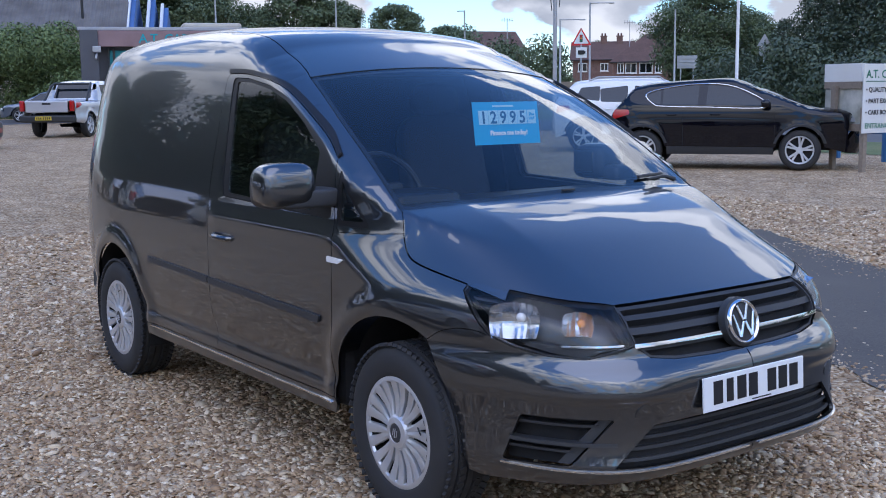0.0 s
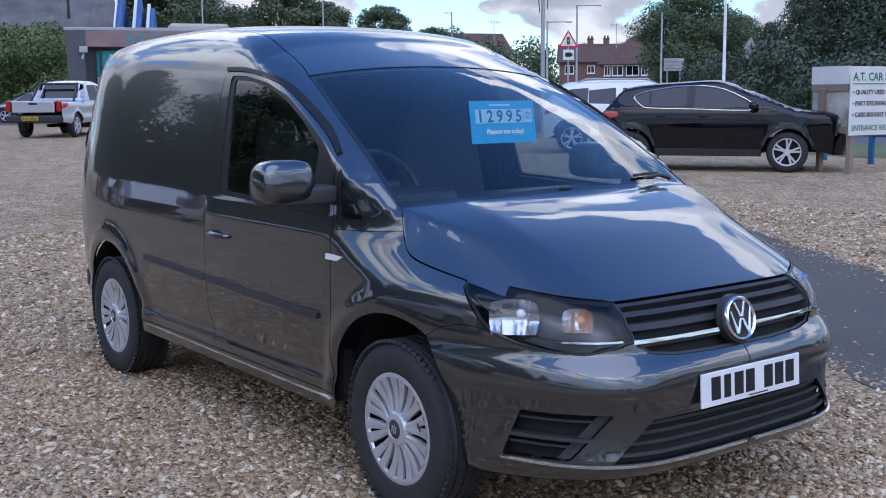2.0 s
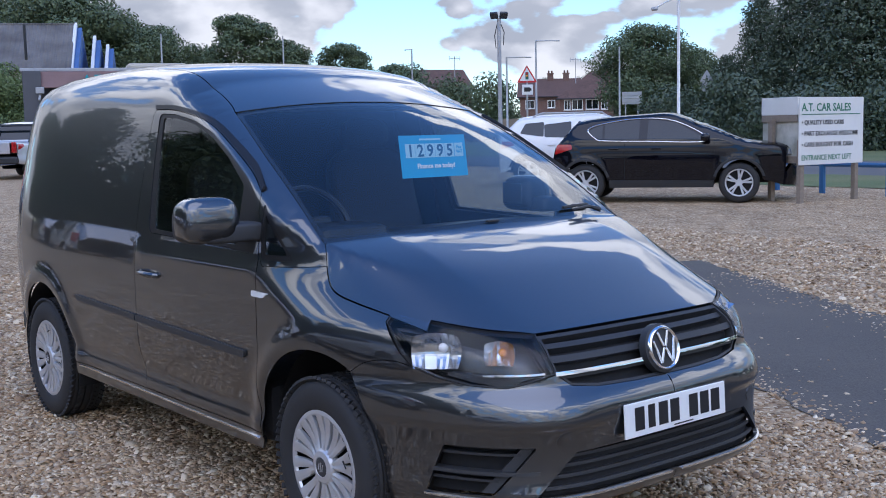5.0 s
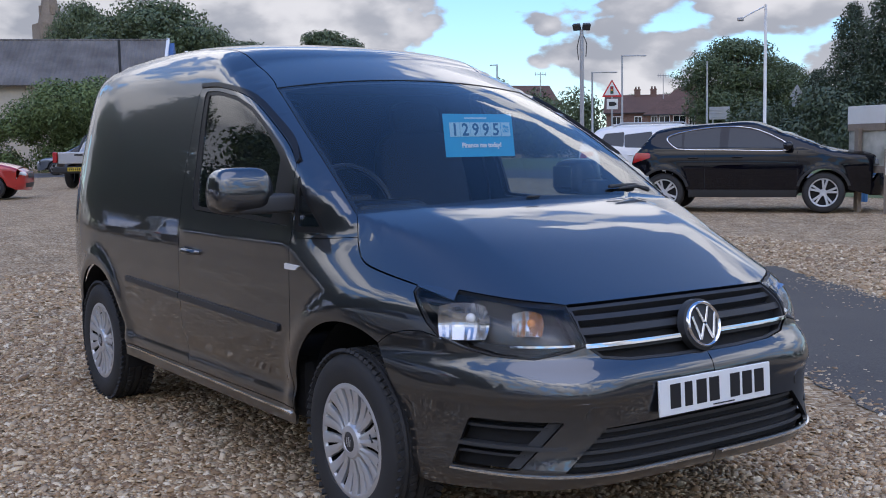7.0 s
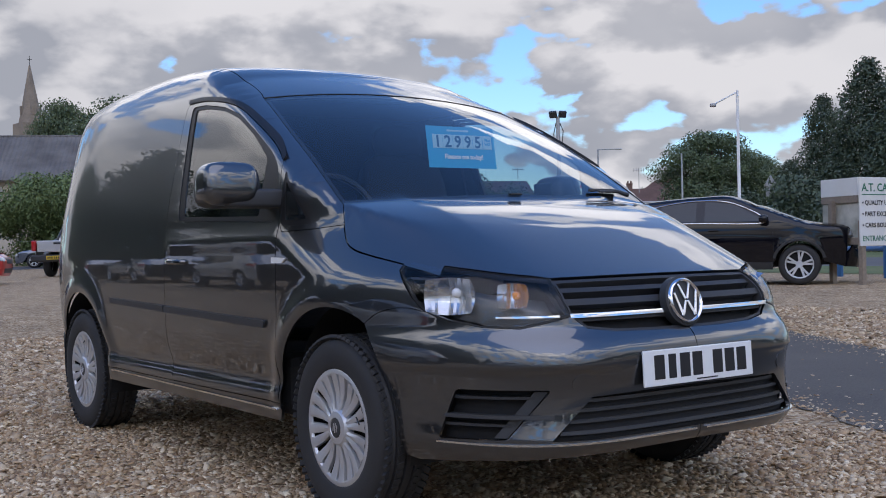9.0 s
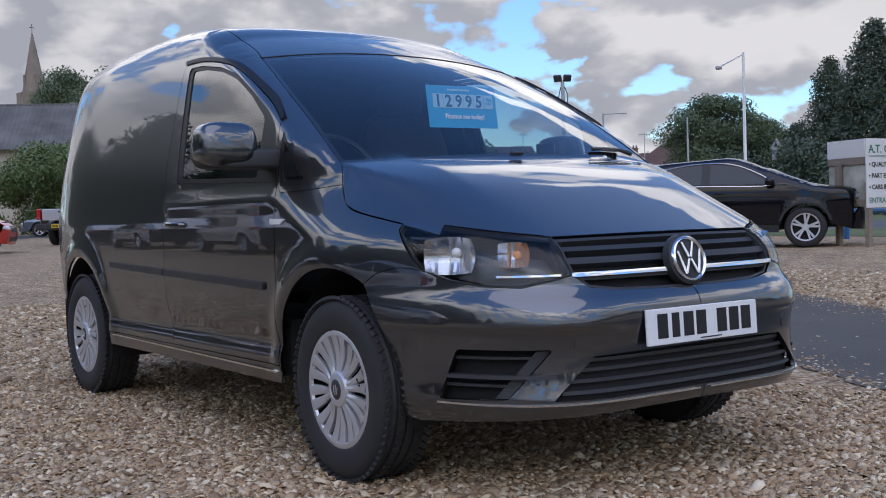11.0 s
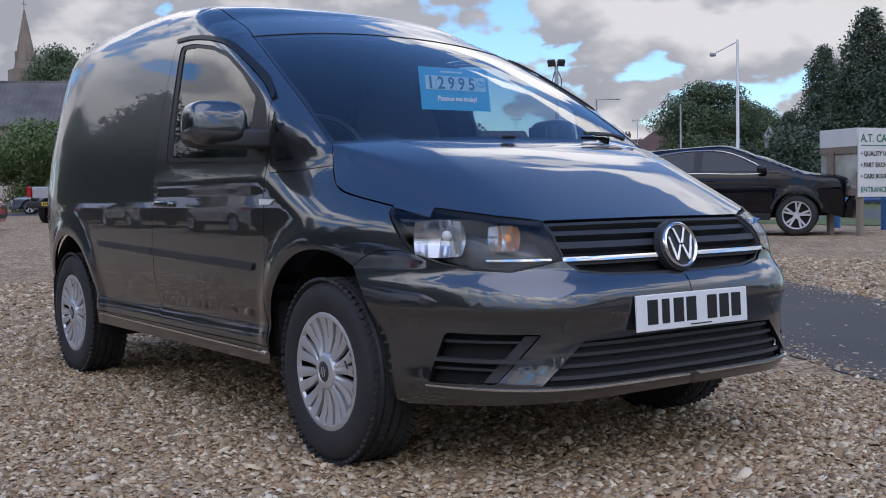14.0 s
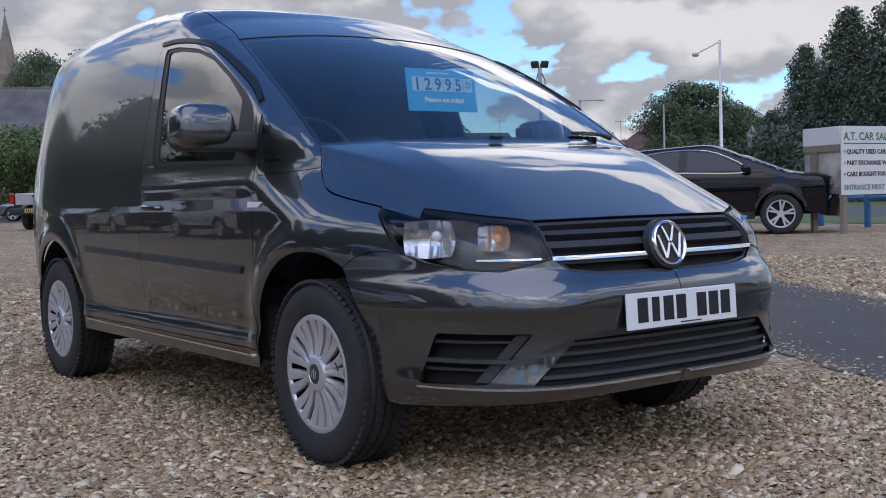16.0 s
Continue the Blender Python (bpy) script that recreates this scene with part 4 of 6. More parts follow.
# ---- materials of the surroundings ----
def gravel_material():
    m = bpy.data.materials.new("gravel_bed")
    m.use_nodes = True
    node, link = graph(m.node_tree)
    out, b = node("ShaderNodeOutputMaterial"), node("ShaderNodeBsdfPrincipled", Roughness=0.85)
    b.inputs["Specular IOR Level"].default_value = 0.15
    link(b.outputs[0], out.inputs[0])
    tc = node("ShaderNodeTexCoord")
    warp = node("ShaderNodeTexNoise", Scale=30.0, Detail=2.0)
    link(tc.outputs["Object"], warp.inputs["Vector"])
    add = node("ShaderNodeVectorMath", operation="MULTIPLY_ADD")
    add.inputs[1].default_value = (0.012, 0.012, 0.012)
    link(warp.outputs["Color"], add.inputs[0])
    link(tc.outputs["Object"], add.inputs[2])
    cells = node("ShaderNodeTexVoronoi", Scale=44.0, voronoi_dimensions="2D")
    link(add.outputs[0], cells.inputs["Vector"])
    sep = node("ShaderNodeSeparateColor")
    link(cells.outputs["Color"], sep.inputs[0])
    ramp = node("ShaderNodeValToRGB")
    cols = [(0.0, (0.177, 0.108, 0.058)), (0.2, (0.343, 0.219, 0.117)), (0.42, (0.468, 0.322, 0.183)), (0.62, (0.395, 0.289, 0.180)), (0.8, (0.582, 0.444, 0.278)), (1.0, (0.749, 0.625, 0.440))]
    el = ramp.color_ramp.elements
    el[0].position, el[0].color = 0.0, (*cols[0][1], 1)
    el[1].position, el[1].color = 1.0, (*cols[-1][1], 1)
    for p, c in cols[1:-1]:
        e = el.new(p)
        e.color = (*c, 1)
    link(sep.outputs[0], ramp.inputs[0])
    wide = node("ShaderNodeTexNoise", Scale=2.6, Detail=9.0, Roughness=0.75)
    link(tc.outputs["Object"], wide.inputs["Vector"])
    mr = node("ShaderNodeMapRange")
    mr.inputs["From Min"].default_value, mr.inputs["From Max"].default_value, mr.inputs["To Min"].default_value, mr.inputs["To Max"].default_value = 0.3, 0.7, 0.58, 1.22
    link(wide.outputs["Fac"], mr.inputs["Value"])
    sc = node("ShaderNodeVectorMath", operation="SCALE")
    link(ramp.outputs[0], sc.inputs[0])
    link(mr.outputs[0], sc.inputs["Scale"])
    link(sc.outputs[0], b.inputs["Base Color"])
    inv = node("ShaderNodeMath", operation="SUBTRACT")
    inv.inputs[0].default_value = 0.6
    link(cells.outputs["Distance"], inv.inputs[1])
    bp = node("ShaderNodeBump", Strength=1.0, Distance=0.012)
    link(inv.outputs[0], bp.inputs["Height"])
    link(bp.outputs[0], b.inputs["Normal"])
    return m


def stone_material():
    """Loose pebbles, each with a tone of its own."""
    m = bpy.data.materials.new("pebbles")
    m.use_nodes = True
    node, link = graph(m.node_tree)
    out, b = node("ShaderNodeOutputMaterial"), node("ShaderNodeBsdfPrincipled", Roughness=0.8)
    link(b.outputs[0], out.inputs[0])
    geo = node("ShaderNodeNewGeometry")
    ramp = node("ShaderNodeValToRGB")
    el = ramp.color_ramp.elements
    el[0].position, el[0].color = 0.0, (0.198, 0.126, 0.073, 1)
    el[1].position, el[1].color = 1.0, (0.832, 0.709, 0.513, 1)
    for p, c in ((0.22, (0.374, 0.243, 0.132)), (0.45, (0.499, 0.350, 0.202)), (0.65, (0.426, 0.322, 0.209)), (0.85, (0.645, 0.504, 0.330))):
        e = el.new(p)
        e.color = (*c, 1)
    link(geo.outputs["Random Per Island"], ramp.inputs[0])
    tc = node("ShaderNodeTexCoord")
    n = node("ShaderNodeTexNoise", Scale=220.0, Detail=3.0)
    link(tc.outputs["Object"], n.inputs["Vector"])
    mr = node("ShaderNodeMapRange")
    mr.inputs["To Min"].default_value, mr.inputs["To Max"].default_value = 0.7, 1.25
    link(n.outputs["Fac"], mr.inputs["Value"])
    sc = node("ShaderNodeVectorMath", operation="SCALE")
    link(ramp.outputs[0], sc.inputs[0])
    link(mr.outputs[0], sc.inputs["Scale"])
    link(sc.outputs[0], b.inputs["Base Color"])
    return m


def leaf_material(name, lo, hi):
    m = bpy.data.materials.new(name)
    m.use_nodes = True
    node, link = graph(m.node_tree)
    out, b = node("ShaderNodeOutputMaterial"), node("ShaderNodeBsdfPrincipled", Roughness=0.6)
    link(b.outputs[0], out.inputs[0])
    geo, tc = node("ShaderNodeNewGeometry"), node("ShaderNodeTexCoord")
    n = node("ShaderNodeTexNoise", Scale=0.6, Detail=3.0)
    link(tc.outputs["Object"], n.inputs["Vector"])
    a = node("ShaderNodeMath", operation="ADD")
    link(geo.outputs["Random Per Island"], a.inputs[0])
    link(n.outputs["Fac"], a.inputs[1])
    h = node("ShaderNodeMath", operation="MULTIPLY")
    h.inputs[1].default_value = 0.55
    link(a.outputs[0], h.inputs[0])
    mix = node("ShaderNodeMix", data_type="RGBA")
    mix.inputs[6].default_value, mix.inputs[7].default_value = (*lo, 1), (*hi, 1)
    link(h.outputs[0], mix.inputs["Factor"])
    link(mix.outputs[2], b.inputs["Base Color"])
    return m


def ribbed(name, color, tint, pitch, axis="x"):
    """Corrugated sheet: waves across, stains along."""
    m = material(name, color, rough=0.9, grain=0.25, scale=8, vary=0.7, blotch=0.5, tint=tint, spec=0.08)
    nt = m.node_tree
    b = next(n for n in nt.nodes if n.type == "BSDF_PRINCIPLED")
    w = nt.nodes.new("ShaderNodeTexWave")
    w.bands_direction = axis.upper()
    w.inputs["Scale"].default_value = 1 / pitch / 3.2
    tc = nt.nodes.new("ShaderNodeTexCoord")
    nt.links.new(tc.outputs["Object"], w.inputs["Vector"])
    bp = nt.nodes.new("ShaderNodeBump")
    bp.inputs["Distance"].default_value = 0.06
    nt.links.new(w.outputs["Fac"], bp.inputs["Height"])
    nt.links.new(bp.outputs[0], b.inputs["Normal"])
    return m


def brick_material(name, c1, c2, mortar, scale):
    m = bpy.data.materials.new(name)
    m.use_nodes = True
    node, link = graph(m.node_tree)
    out, b = node("ShaderNodeOutputMaterial"), node("ShaderNodeBsdfPrincipled", Roughness=0.9)
    link(b.outputs[0], out.inputs[0])
    tc = node("ShaderNodeTexCoord")
    br = node("ShaderNodeTexBrick", Scale=scale)
    mp = node("ShaderNodeMapping")
    mp.inputs["Rotation"].default_value = (radians(90), 0, 0)
    link(tc.outputs["Object"], mp.inputs["Vector"])
    link(mp.outputs[0], br.inputs["Vector"])
    br.inputs["Color1"].default_value, br.inputs["Color2"].default_value, br.inputs["Mortar"].default_value = (*c1, 1), (*c2, 1), (*mortar, 1)
    n = node("ShaderNodeTexNoise", Scale=0.9, Detail=5.0)
    link(tc.outputs["Object"], n.inputs["Vector"])
    mr = node("ShaderNodeMapRange")
    mr.inputs["To Min"].default_value, mr.inputs["To Max"].default_value = 0.65, 1.3
    link(n.outputs["Fac"], mr.inputs["Value"])
    sc = node("ShaderNodeVectorMath", operation="SCALE")
    link(br.outputs["Color"], sc.inputs[0])
    link(mr.outputs[0], sc.inputs["Scale"])
    link(sc.outputs[0], b.inputs["Base Color"])
    return m


M_BED, M_STONES = gravel_material(), stone_material()
M_LEAF = leaf_material("leaves", (0.042, 0.062, 0.032), (0.125, 0.170, 0.075))
M_LEAF_DARK = leaf_material("dark_leaves", (0.028, 0.044, 0.028), (0.085, 0.120, 0.066))
M_HEDGE = leaf_material("hedge_leaves", (0.055, 0.085, 0.028), (0.17, 0.235, 0.075))
M_BARK = material("bark", (0.10, 0.08, 0.06), rough=0.95, grain=0.5, scale=12, bump=0.02)
M_GRASS = material("grass", (0.085, 0.12, 0.035), rough=0.95, grain=0.5, scale=14, bump=0.02, vary=0.6, blotch=0.4, tint=(0.17, 0.16, 0.07))
M_ROADTAR = material("road_tar", (0.085, 0.085, 0.088), rough=0.9, grain=0.3, scale=60, vary=0.4, blotch=0.3, tint=(0.13, 0.13, 0.13))
M_SHEETROOF = ribbed("corrugated_roof", (0.20, 0.19, 0.18), (0.085, 0.078, 0.072), 0.30)
M_RENDER = material("cream_render", (0.48, 0.44, 0.36), rough=0.9, grain=0.15, scale=6, vary=0.4, blotch=0.6, tint=(0.30, 0.27, 0.22))
M_BLUEWALL = material("blue_cladding", (0.06, 0.14, 0.34), rough=0.6, grain=0.1, vary=0.3)
M_STEELGREY = material("galvanised_steel", (0.42, 0.43, 0.44), rough=0.55, metal=0.4, grain=0.15, scale=30, vary=0.3)
M_FASCIA = material("fascia_grey", (0.085, 0.088, 0.10), rough=0.6, grain=0.12, scale=20, vary=0.2)
M_FASCIA_PINK = material("weathered_fascia", (0.30, 0.20, 0.20), rough=0.8, grain=0.12, scale=20, vary=0.4)
M_CYAN = material("cyan_sign", (0.01, 0.32, 0.38), rough=0.4, grain=0.06)
M_BRICK = brick_material("red_brick", (0.135, 0.072, 0.056), (0.185, 0.098, 0.074), (0.20, 0.17, 0.15), 3.5)
M_TILES = brick_material("roof_tiles", (0.115, 0.068, 0.055), (0.16, 0.092, 0.070), (0.06, 0.038, 0.032), 3.0)
M_STONE = material("church_stone", (0.26, 0.215, 0.165), rough=0.95, grain=0.3, scale=3, vary=0.6, blotch=0.4, tint=(0.14, 0.12, 0.10))
M_WOOD = material("weathered_timber", (0.27, 0.22, 0.17), rough=0.9, grain=0.35, scale=25, bump=0.003, vary=0.4, tint=(0.15, 0.12, 0.09))
M_BOARD = material("white_sign_board", (0.72, 0.72, 0.70), rough=0.5, grain=0.04, scale=20, vary=0.35, blotch=1.2, tint=(0.55, 0.53, 0.46))
M_BOARDBACK = material("stained_board", (0.58, 0.57, 0.50), rough=0.8, grain=0.2, scale=12, vary=0.7, blotch=2.5, tint=(0.16, 0.16, 0.11))
M_GREENINK = material("green_ink", (0.02, 0.16, 0.09), rough=0.5)
M_RAIL = material("blue_rail_paint", (0.03, 0.13, 0.30), rough=0.5, grain=0.15, vary=0.3)
M_SIGNRED = material("sign_red", (0.55, 0.02, 0.02), rough=0.4)
M_CARGLASS = material("dark_car_glass", (0.010, 0.014, 0.017), rough=0.03, grain=0.0, spec=0.6)
M_REDLENS = material("red_lamp", (0.40, 0.012, 0.012), rough=0.15, coat=0.6)
M_ALLOY = material("alloy", (0.62, 0.63, 0.64), rough=0.3, metal=0.3, grain=0.05)
M_YELLOW = material("yellow_plate", (0.75, 0.52, 0.03), rough=0.4)


def paint(name, color, metal=0.3):
    return material(name, color, rough=0.3, metal=metal, coat=1.0, grain=0.06, scale=600, vary=0.05)


P_BLACK, P_WHITE, P_SILVER = material("black_paint", (0.004, 0.004, 0.007), rough=0.25, coat=0.9, coat_ior=1.5, grain=0.05, scale=500, spec=0.0), paint("white_paint", (0.70, 0.71, 0.72), 0.0), paint("silver_paint", (0.58, 0.59, 0.60), 0.4)
P_RED, P_GREYB, P_NAVY = paint("red_paint", (0.42, 0.015, 0.012), 0.1), paint("grey_blue_paint", (0.17, 0.19, 0.22), 0.6), paint("navy_paint", (0.015, 0.022, 0.05), 0.3)

# ---- parked cars ----
EYE0 = Vector((3.25, -2.85, 0))


def away(az, d):
    """A place on the ground by bearing and distance from where the walk begins."""
    x, y = EYE0.x + d * math.cos(radians(az)), EYE0.y + d * math.sin(radians(az))
    return x, y, rise(x, y)


def rise(x, y):
    d = math.hypot(x + 1.0, y)
    return 0.012 * min(max(0.0, d - 4.0), 11.0) + 0.0045 * min(max(0.0, d - 15.0), 50.0)


def alloy_wheel(R, parent, x, y, side, spokes=5):
    w = empty("wheel", "", "")
    w.parent = parent
    w.matrix_local = pose(x, y, R, 0, random.uniform(0, 72), 0 if side < 0 else 180)
    h, bm = 0.105, bmesh.new()
    lathe(bm, [(0.68 * R, -h + 0.02), (0.71 * R, -h), (0.85 * R, -h - 0.005), (0.95 * R, -h + 0.015), (R, -h + 0.05), (R, h - 0.05), (0.9 * R, h), (0.6 * R, h)], 40)
    part("tyre", smooth(bm, 50), M_RUBBER, w)
    bm = bmesh.new()
    lathe(bm, [(0.69 * R, -h + 0.01), (0.67 * R, -h + 0.002), (0.63 * R, -h + 0.012), (0.62 * R, -0.02)], 40)
    lathe(bm, [(0.001, -h + 0.018), (0.15 * R, -h + 0.015), (0.18 * R, -h + 0.04)], 20)
    for i in range(spokes):
        for s in ((-1, 1) if spokes <= 6 else (0,)):
            a = 2 * math.pi * i / spokes
            p = []
            for r, o, wd, yy in ((0.12 * R, 0.05, 0.05 * R, -h + 0.022), (0.66 * R, 0.17, 0.055 * R, -h + 0.010)):
                aa = a + s * o
                c, t = Vector((math.cos(aa), 0, math.sin(aa))), Vector((-math.sin(aa), 0, math.cos(aa)))
                p.append([bm.verts.new(c * r + t * wd * k + Vector((0, yy + dd, 0))) for k, dd in ((-1, 0.02), (-0.8, 0), (0.8, 0), (1, 0.02))])
            for j in range(3):
                bm.faces.new((p[0][j], p[1][j], p[1][j + 1], p[0][j + 1]))
    part("rim", smooth(bm, 40), M_ALLOY, w)
    bm = bmesh.new()
    lathe(bm, [(0.001, -0.03), (0.62 * R, -0.03)], 24)
    part("brake", bm, M_DARK, w)


def car(name, label, category, L=4.35, w=0.90, h=1.58, wb=2.65, fo=0.90, belt=1.0, nose=0.78, cowl=(0.05, 1.02), screen_top=(-0.75, 1.50), roof_peak=-1.3, rear_top=(-2.9, 1.48), rear_base=(-3.25, 1.02),
        deck=None, tail=0.95, R=0.335, colour=None, m=None, panes=(), spokes=5, clad=True, low=0.24, group="", rails=False, plate=None, chrome=False):
    """A parked car: x forward from its front axle. Skin panels, panes, wheels, lamps."""
    back = -(L - fo)
    SID = Spline((low - 0.08, w - 0.09), (low + 0.05, w - 0.045), (0.5, w - 0.02), (0.72, w), (belt - 0.1, w - 0.012), (belt, w - 0.03), ((belt + h) / 2, w - 0.125), (h - 0.05, w - 0.24), (h + 0.1, w - 0.33))
    PL = Spline((back, -0.17), (back + 0.25, -0.06), (back + 0.8, -0.005), (-wb / 2, 0.0), (-0.2, 0.0), (0.35, -0.05), (fo - 0.1, -0.20))
    BO = Spline((fo + 0.02, nose - 0.10), (fo - 0.12, nose + 0.02), (0.4, nose + (cowl[1] - nose) * 0.66), (cowl[0], cowl[1]), (cowl[0] - 0.5, cowl[1] + 0.06))
    RO = Spline((screen_top[0] + 0.25, screen_top[1] - 0.13), screen_top, (roof_peak, h), (rear_top[0], rear_top[1]), (rear_top[0] - 0.4, rear_top[1] - 0.09))
    ks = (screen_top[1] - cowl[1]) / (cowl[0] - screen_top[0])
    kr = (rear_top[1] - rear_base[1]) / (rear_top[0] - rear_base[0])

    def form(p):
        x, a, z = p[:, 0], np.sqrt(p[:, 1] ** 2 + 1e-9), p[:, 2]
        front = smax(BO(x) - 0.10 * a ** 2, cowl[1] + ks * (cowl[0] - x) - 0.10 * a ** 2, 0.03)
        behind = rear_base[1] + kr * (x - rear_base[0]) - 0.03 * a ** 2
        if deck is not None:
            behind = smax(behind, deck + 0.0 * x - 0.04 * a ** 2, 0.03)
        t = smin(smin(RO(np.minimum(x, screen_top[0] + 0.25)) - 0.06 * a ** 2 - 0.06 * a ** 4, front, 0.08), behind, 0.08)
        wd = SID(z) + PL(x)
        for xc in (0.0, -wb):
            d = np.hypot(x - xc, z - R)
            wd = wd + 0.018 * np.exp(-((d - R - 0.07) / 0.06) ** 2)
        f = smax(a - wd, z - t, 0.10)
        f = smax(f, x - (fo - 0.10 * a ** 2 - 0.7 * a ** 6 - 0.35 * np.clip(z - 0.55, 0, 1) ** 2 - 0.3 * np.clip(0.42 - z, 0, 1)), 0.08)
        f = smax(f, (back + 0.10 * a ** 2 + 0.25 * np.clip(z - tail, 0, 1) + 0.3 * np.clip(0.42 - z, 0, 1)) - x, 0.08)
        return smax(f, low - 0.03 - z, 0.03)

    FORM[0] = form
    thing = empty(name, label, category, m, group)
    body_paint = colour

    def add(nm, data, mat, lab="", parent=thing, twin=True):
        obs = [part(nm, mesh_of(data), mat, parent, lab)]
        if twin:
            obs.append(part(nm, mesh_of(data, True), mat, parent, lab))
        return obs

    arc = lambda xc, a0, a1: [(xc + (R + 0.055) * math.cos(radians(a)), R + (R + 0.055) * math.sin(radians(a))) for a in np.linspace(a0, a1, 16)]
    zc = low + 0.02
    edge = []
    for x in np.linspace(back + 0.22, fo - 0.22, 24):
        edge.append((x, -min(0.62, w - 0.27 + 0.05 * (x > cowl[0]))))
    EDGE = on("top", *edge)
    a_low = [p for p in arc(-wb, 172, 8) if p[1] > zc] + [p for p in arc(0, 172, 8) if p[1] > zc]
    side_l = on("side", (back + 0.20, zc + 0.06)) + on("side", *a_low, (fo - 0.27, zc + 0.04), (fo - 0.24, 0.5)) + EDGE[::-1] + on("side", (back + 0.17, 0.8))
    add("body_side", sheet("side", side_l, (), 0.055, gap=-0.002), body_paint)
    add("body_top", sheet("top", EDGE + [(x, -y, z) for x, y, z in EDGE[::-1]], (), 0.08, gap=-0.003), body_paint, twin=False)
    zt = EDGE[-1][2]
    nose_l = on("side", (fo - 0.24, 0.5), (fo - 0.27, zc + 0.04)) + on("front", (-0.3, zc), (0.3, zc)) + flip(on("side", (fo - 0.24, 0.5), (fo - 0.27, zc + 0.04))) + flip(EDGE[-1:]) + EDGE[-1:]
    add("front_panel", sheet("front", nose_l, (), 0.06, gap=-0.003), body_paint, twin=False)
    tail_l = on("side", (back + 0.20, zc + 0.06), (back + 0.17, 0.8)) + EDGE[:1] + flip(EDGE[:1]) + flip(on("side", (back + 0.20, zc + 0.06), (back + 0.17, 0.8)))
    add("rear_panel", sheet("rear", tail_l, (), 0.06, gap=-0.003), body_paint, twin=False)
    # glass
    scr = on("top", *rounded([(cowl[0] - 0.04, -w + 0.24), (cowl[0], 0), (cowl[0] - 0.04, w - 0.24), (screen_top[0] + 0.06, w - 0.33), (screen_top[0] + 0.08, 0), (screen_top[0] + 0.06, -w + 0.33)], 0.05))
    add("windscreen", sheet("top", scr, (), 0.08, lift=0.004, gap=0.0, rim=0.006), M_CARGLASS, twin=False)
    for q in panes:
        add("side_window", sheet("side", rounded(on("side", *q), 0.04), (), 0.06, lift=0.004, gap=0.0, rim=0.008), M_CARGLASS)
    rs = on("rear", *rounded([(-w + 0.30, rear_base[1] + 0.07), (w - 0.30, rear_base[1] + 0.07), (w - 0.36, rear_top[1] - 0.07), (-w + 0.36, rear_top[1] - 0.07)], 0.06))
    add("rear_window", sheet("rear", rs, (), 0.08, lift=0.004, gap=0.0, rim=0.006), M_CARGLASS, twin=False)
    # lamps, grille, cladding
    hl = on("front", (-0.42, nose - 0.05), (-w + 0.20, nose - 0.03), (-w + 0.17, nose - 0.11), (-0.46, nose - 0.15))
    add("headlight", sheet("front", hl, (), 0.05, lift=0.004, gap=0.0, rim=0.02), M_LAMPGLASS)
    add("grille", sheet("front", on("front", (-0.36, nose - 0.04), (0.36, nose - 0.04), (0.30, nose - 0.20), (-0.30, nose - 0.20)), (), 0.06, lift=0.004, gap=0.0), M_BLACK, twin=False)
    add("air_intake", sheet("front", on("front", (-0.50, 0.42), (0.50, 0.42), (0.44, 0.30), (-0.44, 0.30)), (), 0.06, lift=0.004, gap=0.0), M_BLACK, twin=False)
    tl = rounded(on("side", (back + 0.20, belt - 0.20), (back + 0.52, belt - 0.10), (back + 0.50, belt - 0.02), (back + 0.24, belt - 0.02)), 0.03)
    add("tail_light", sheet("side", tl, (), 0.05, lift=0.005, gap=0.0), M_REDLENS)
    tr = on("rear", (w - 0.42, belt - 0.19), (w - 0.17, belt - 0.19), (w - 0.19, belt - 0.02), (w - 0.40, belt - 0.03))
    add("tail_light", sheet("rear", tr, (), 0.05, lift=0.005, gap=0.0), M_REDLENS)
    if clad:
        add("sill_cladding", sheet("side", on("side", (-R - 0.08, zc + 0.01), (-wb + R + 0.08, zc + 0.01), (-wb + R + 0.08, zc + 0.14), (-R - 0.08, zc + 0.13)), (), 0.08, lift=0.008, gap=0.0), M_BLACK)
        for xc in (0, -wb):
            o = [(xc + (R + 0.10) * math.cos(radians(a)), R + (R + 0.10) * math.sin(radians(a))) for a in np.linspace(165, 15, 14)]
            add("arch_trim", sheet("side", on("side", *arc(xc, 15, 165), *o), (), 0.08, lift=0.008, gap=0.0), M_BLACK)
    if panes:
        q0, q1 = panes[0], panes[-1]
        for x0, x1 in ((q0[0][0] + 0.10, q0[0][0] + 0.10), ((q0[1][0] + q1[0][0]) / 2 if len(panes) > 1 else q0[1][0], (q0[1][0] + q1[0][0]) / 2 if len(panes) > 1 else q0[1][0])):
            add("door_gap", sheet("side", on("side", (x0, zc + 0.16), (x0 + 0.008, zc + 0.16), (x1 + 0.008, belt - 0.02), (x1, belt - 0.02)), (), 0.2, lift=0.0015, gap=0.0, rim=0.003), M_DARK)
        for q in panes[:2]:
            x = q[1][0] + 0.16
            p = on("side", (x, belt - 0.11))[0]
            for s in (1, -1):
                bm = bmesh.new()
                box(bm, (p[0], s * (p[1] - 0.012), p[2]), (0.17, 0.03, 0.028), 0.01)
                part("door_handle", bm, body_paint, thing)
        p = on("side", (q0[0][0] - 0.02, belt + 0.05))[0]
        for s in (1, -1):
            bm = bmesh.new()
            bulge(bm, (p[0] - 0.02, s * (p[1] - 0.12), p[2] + 0.02), (0.08, 0.11, 0.07), 3, 8)
            part("door_mirror", smooth(bm, 60), body_paint, thing)
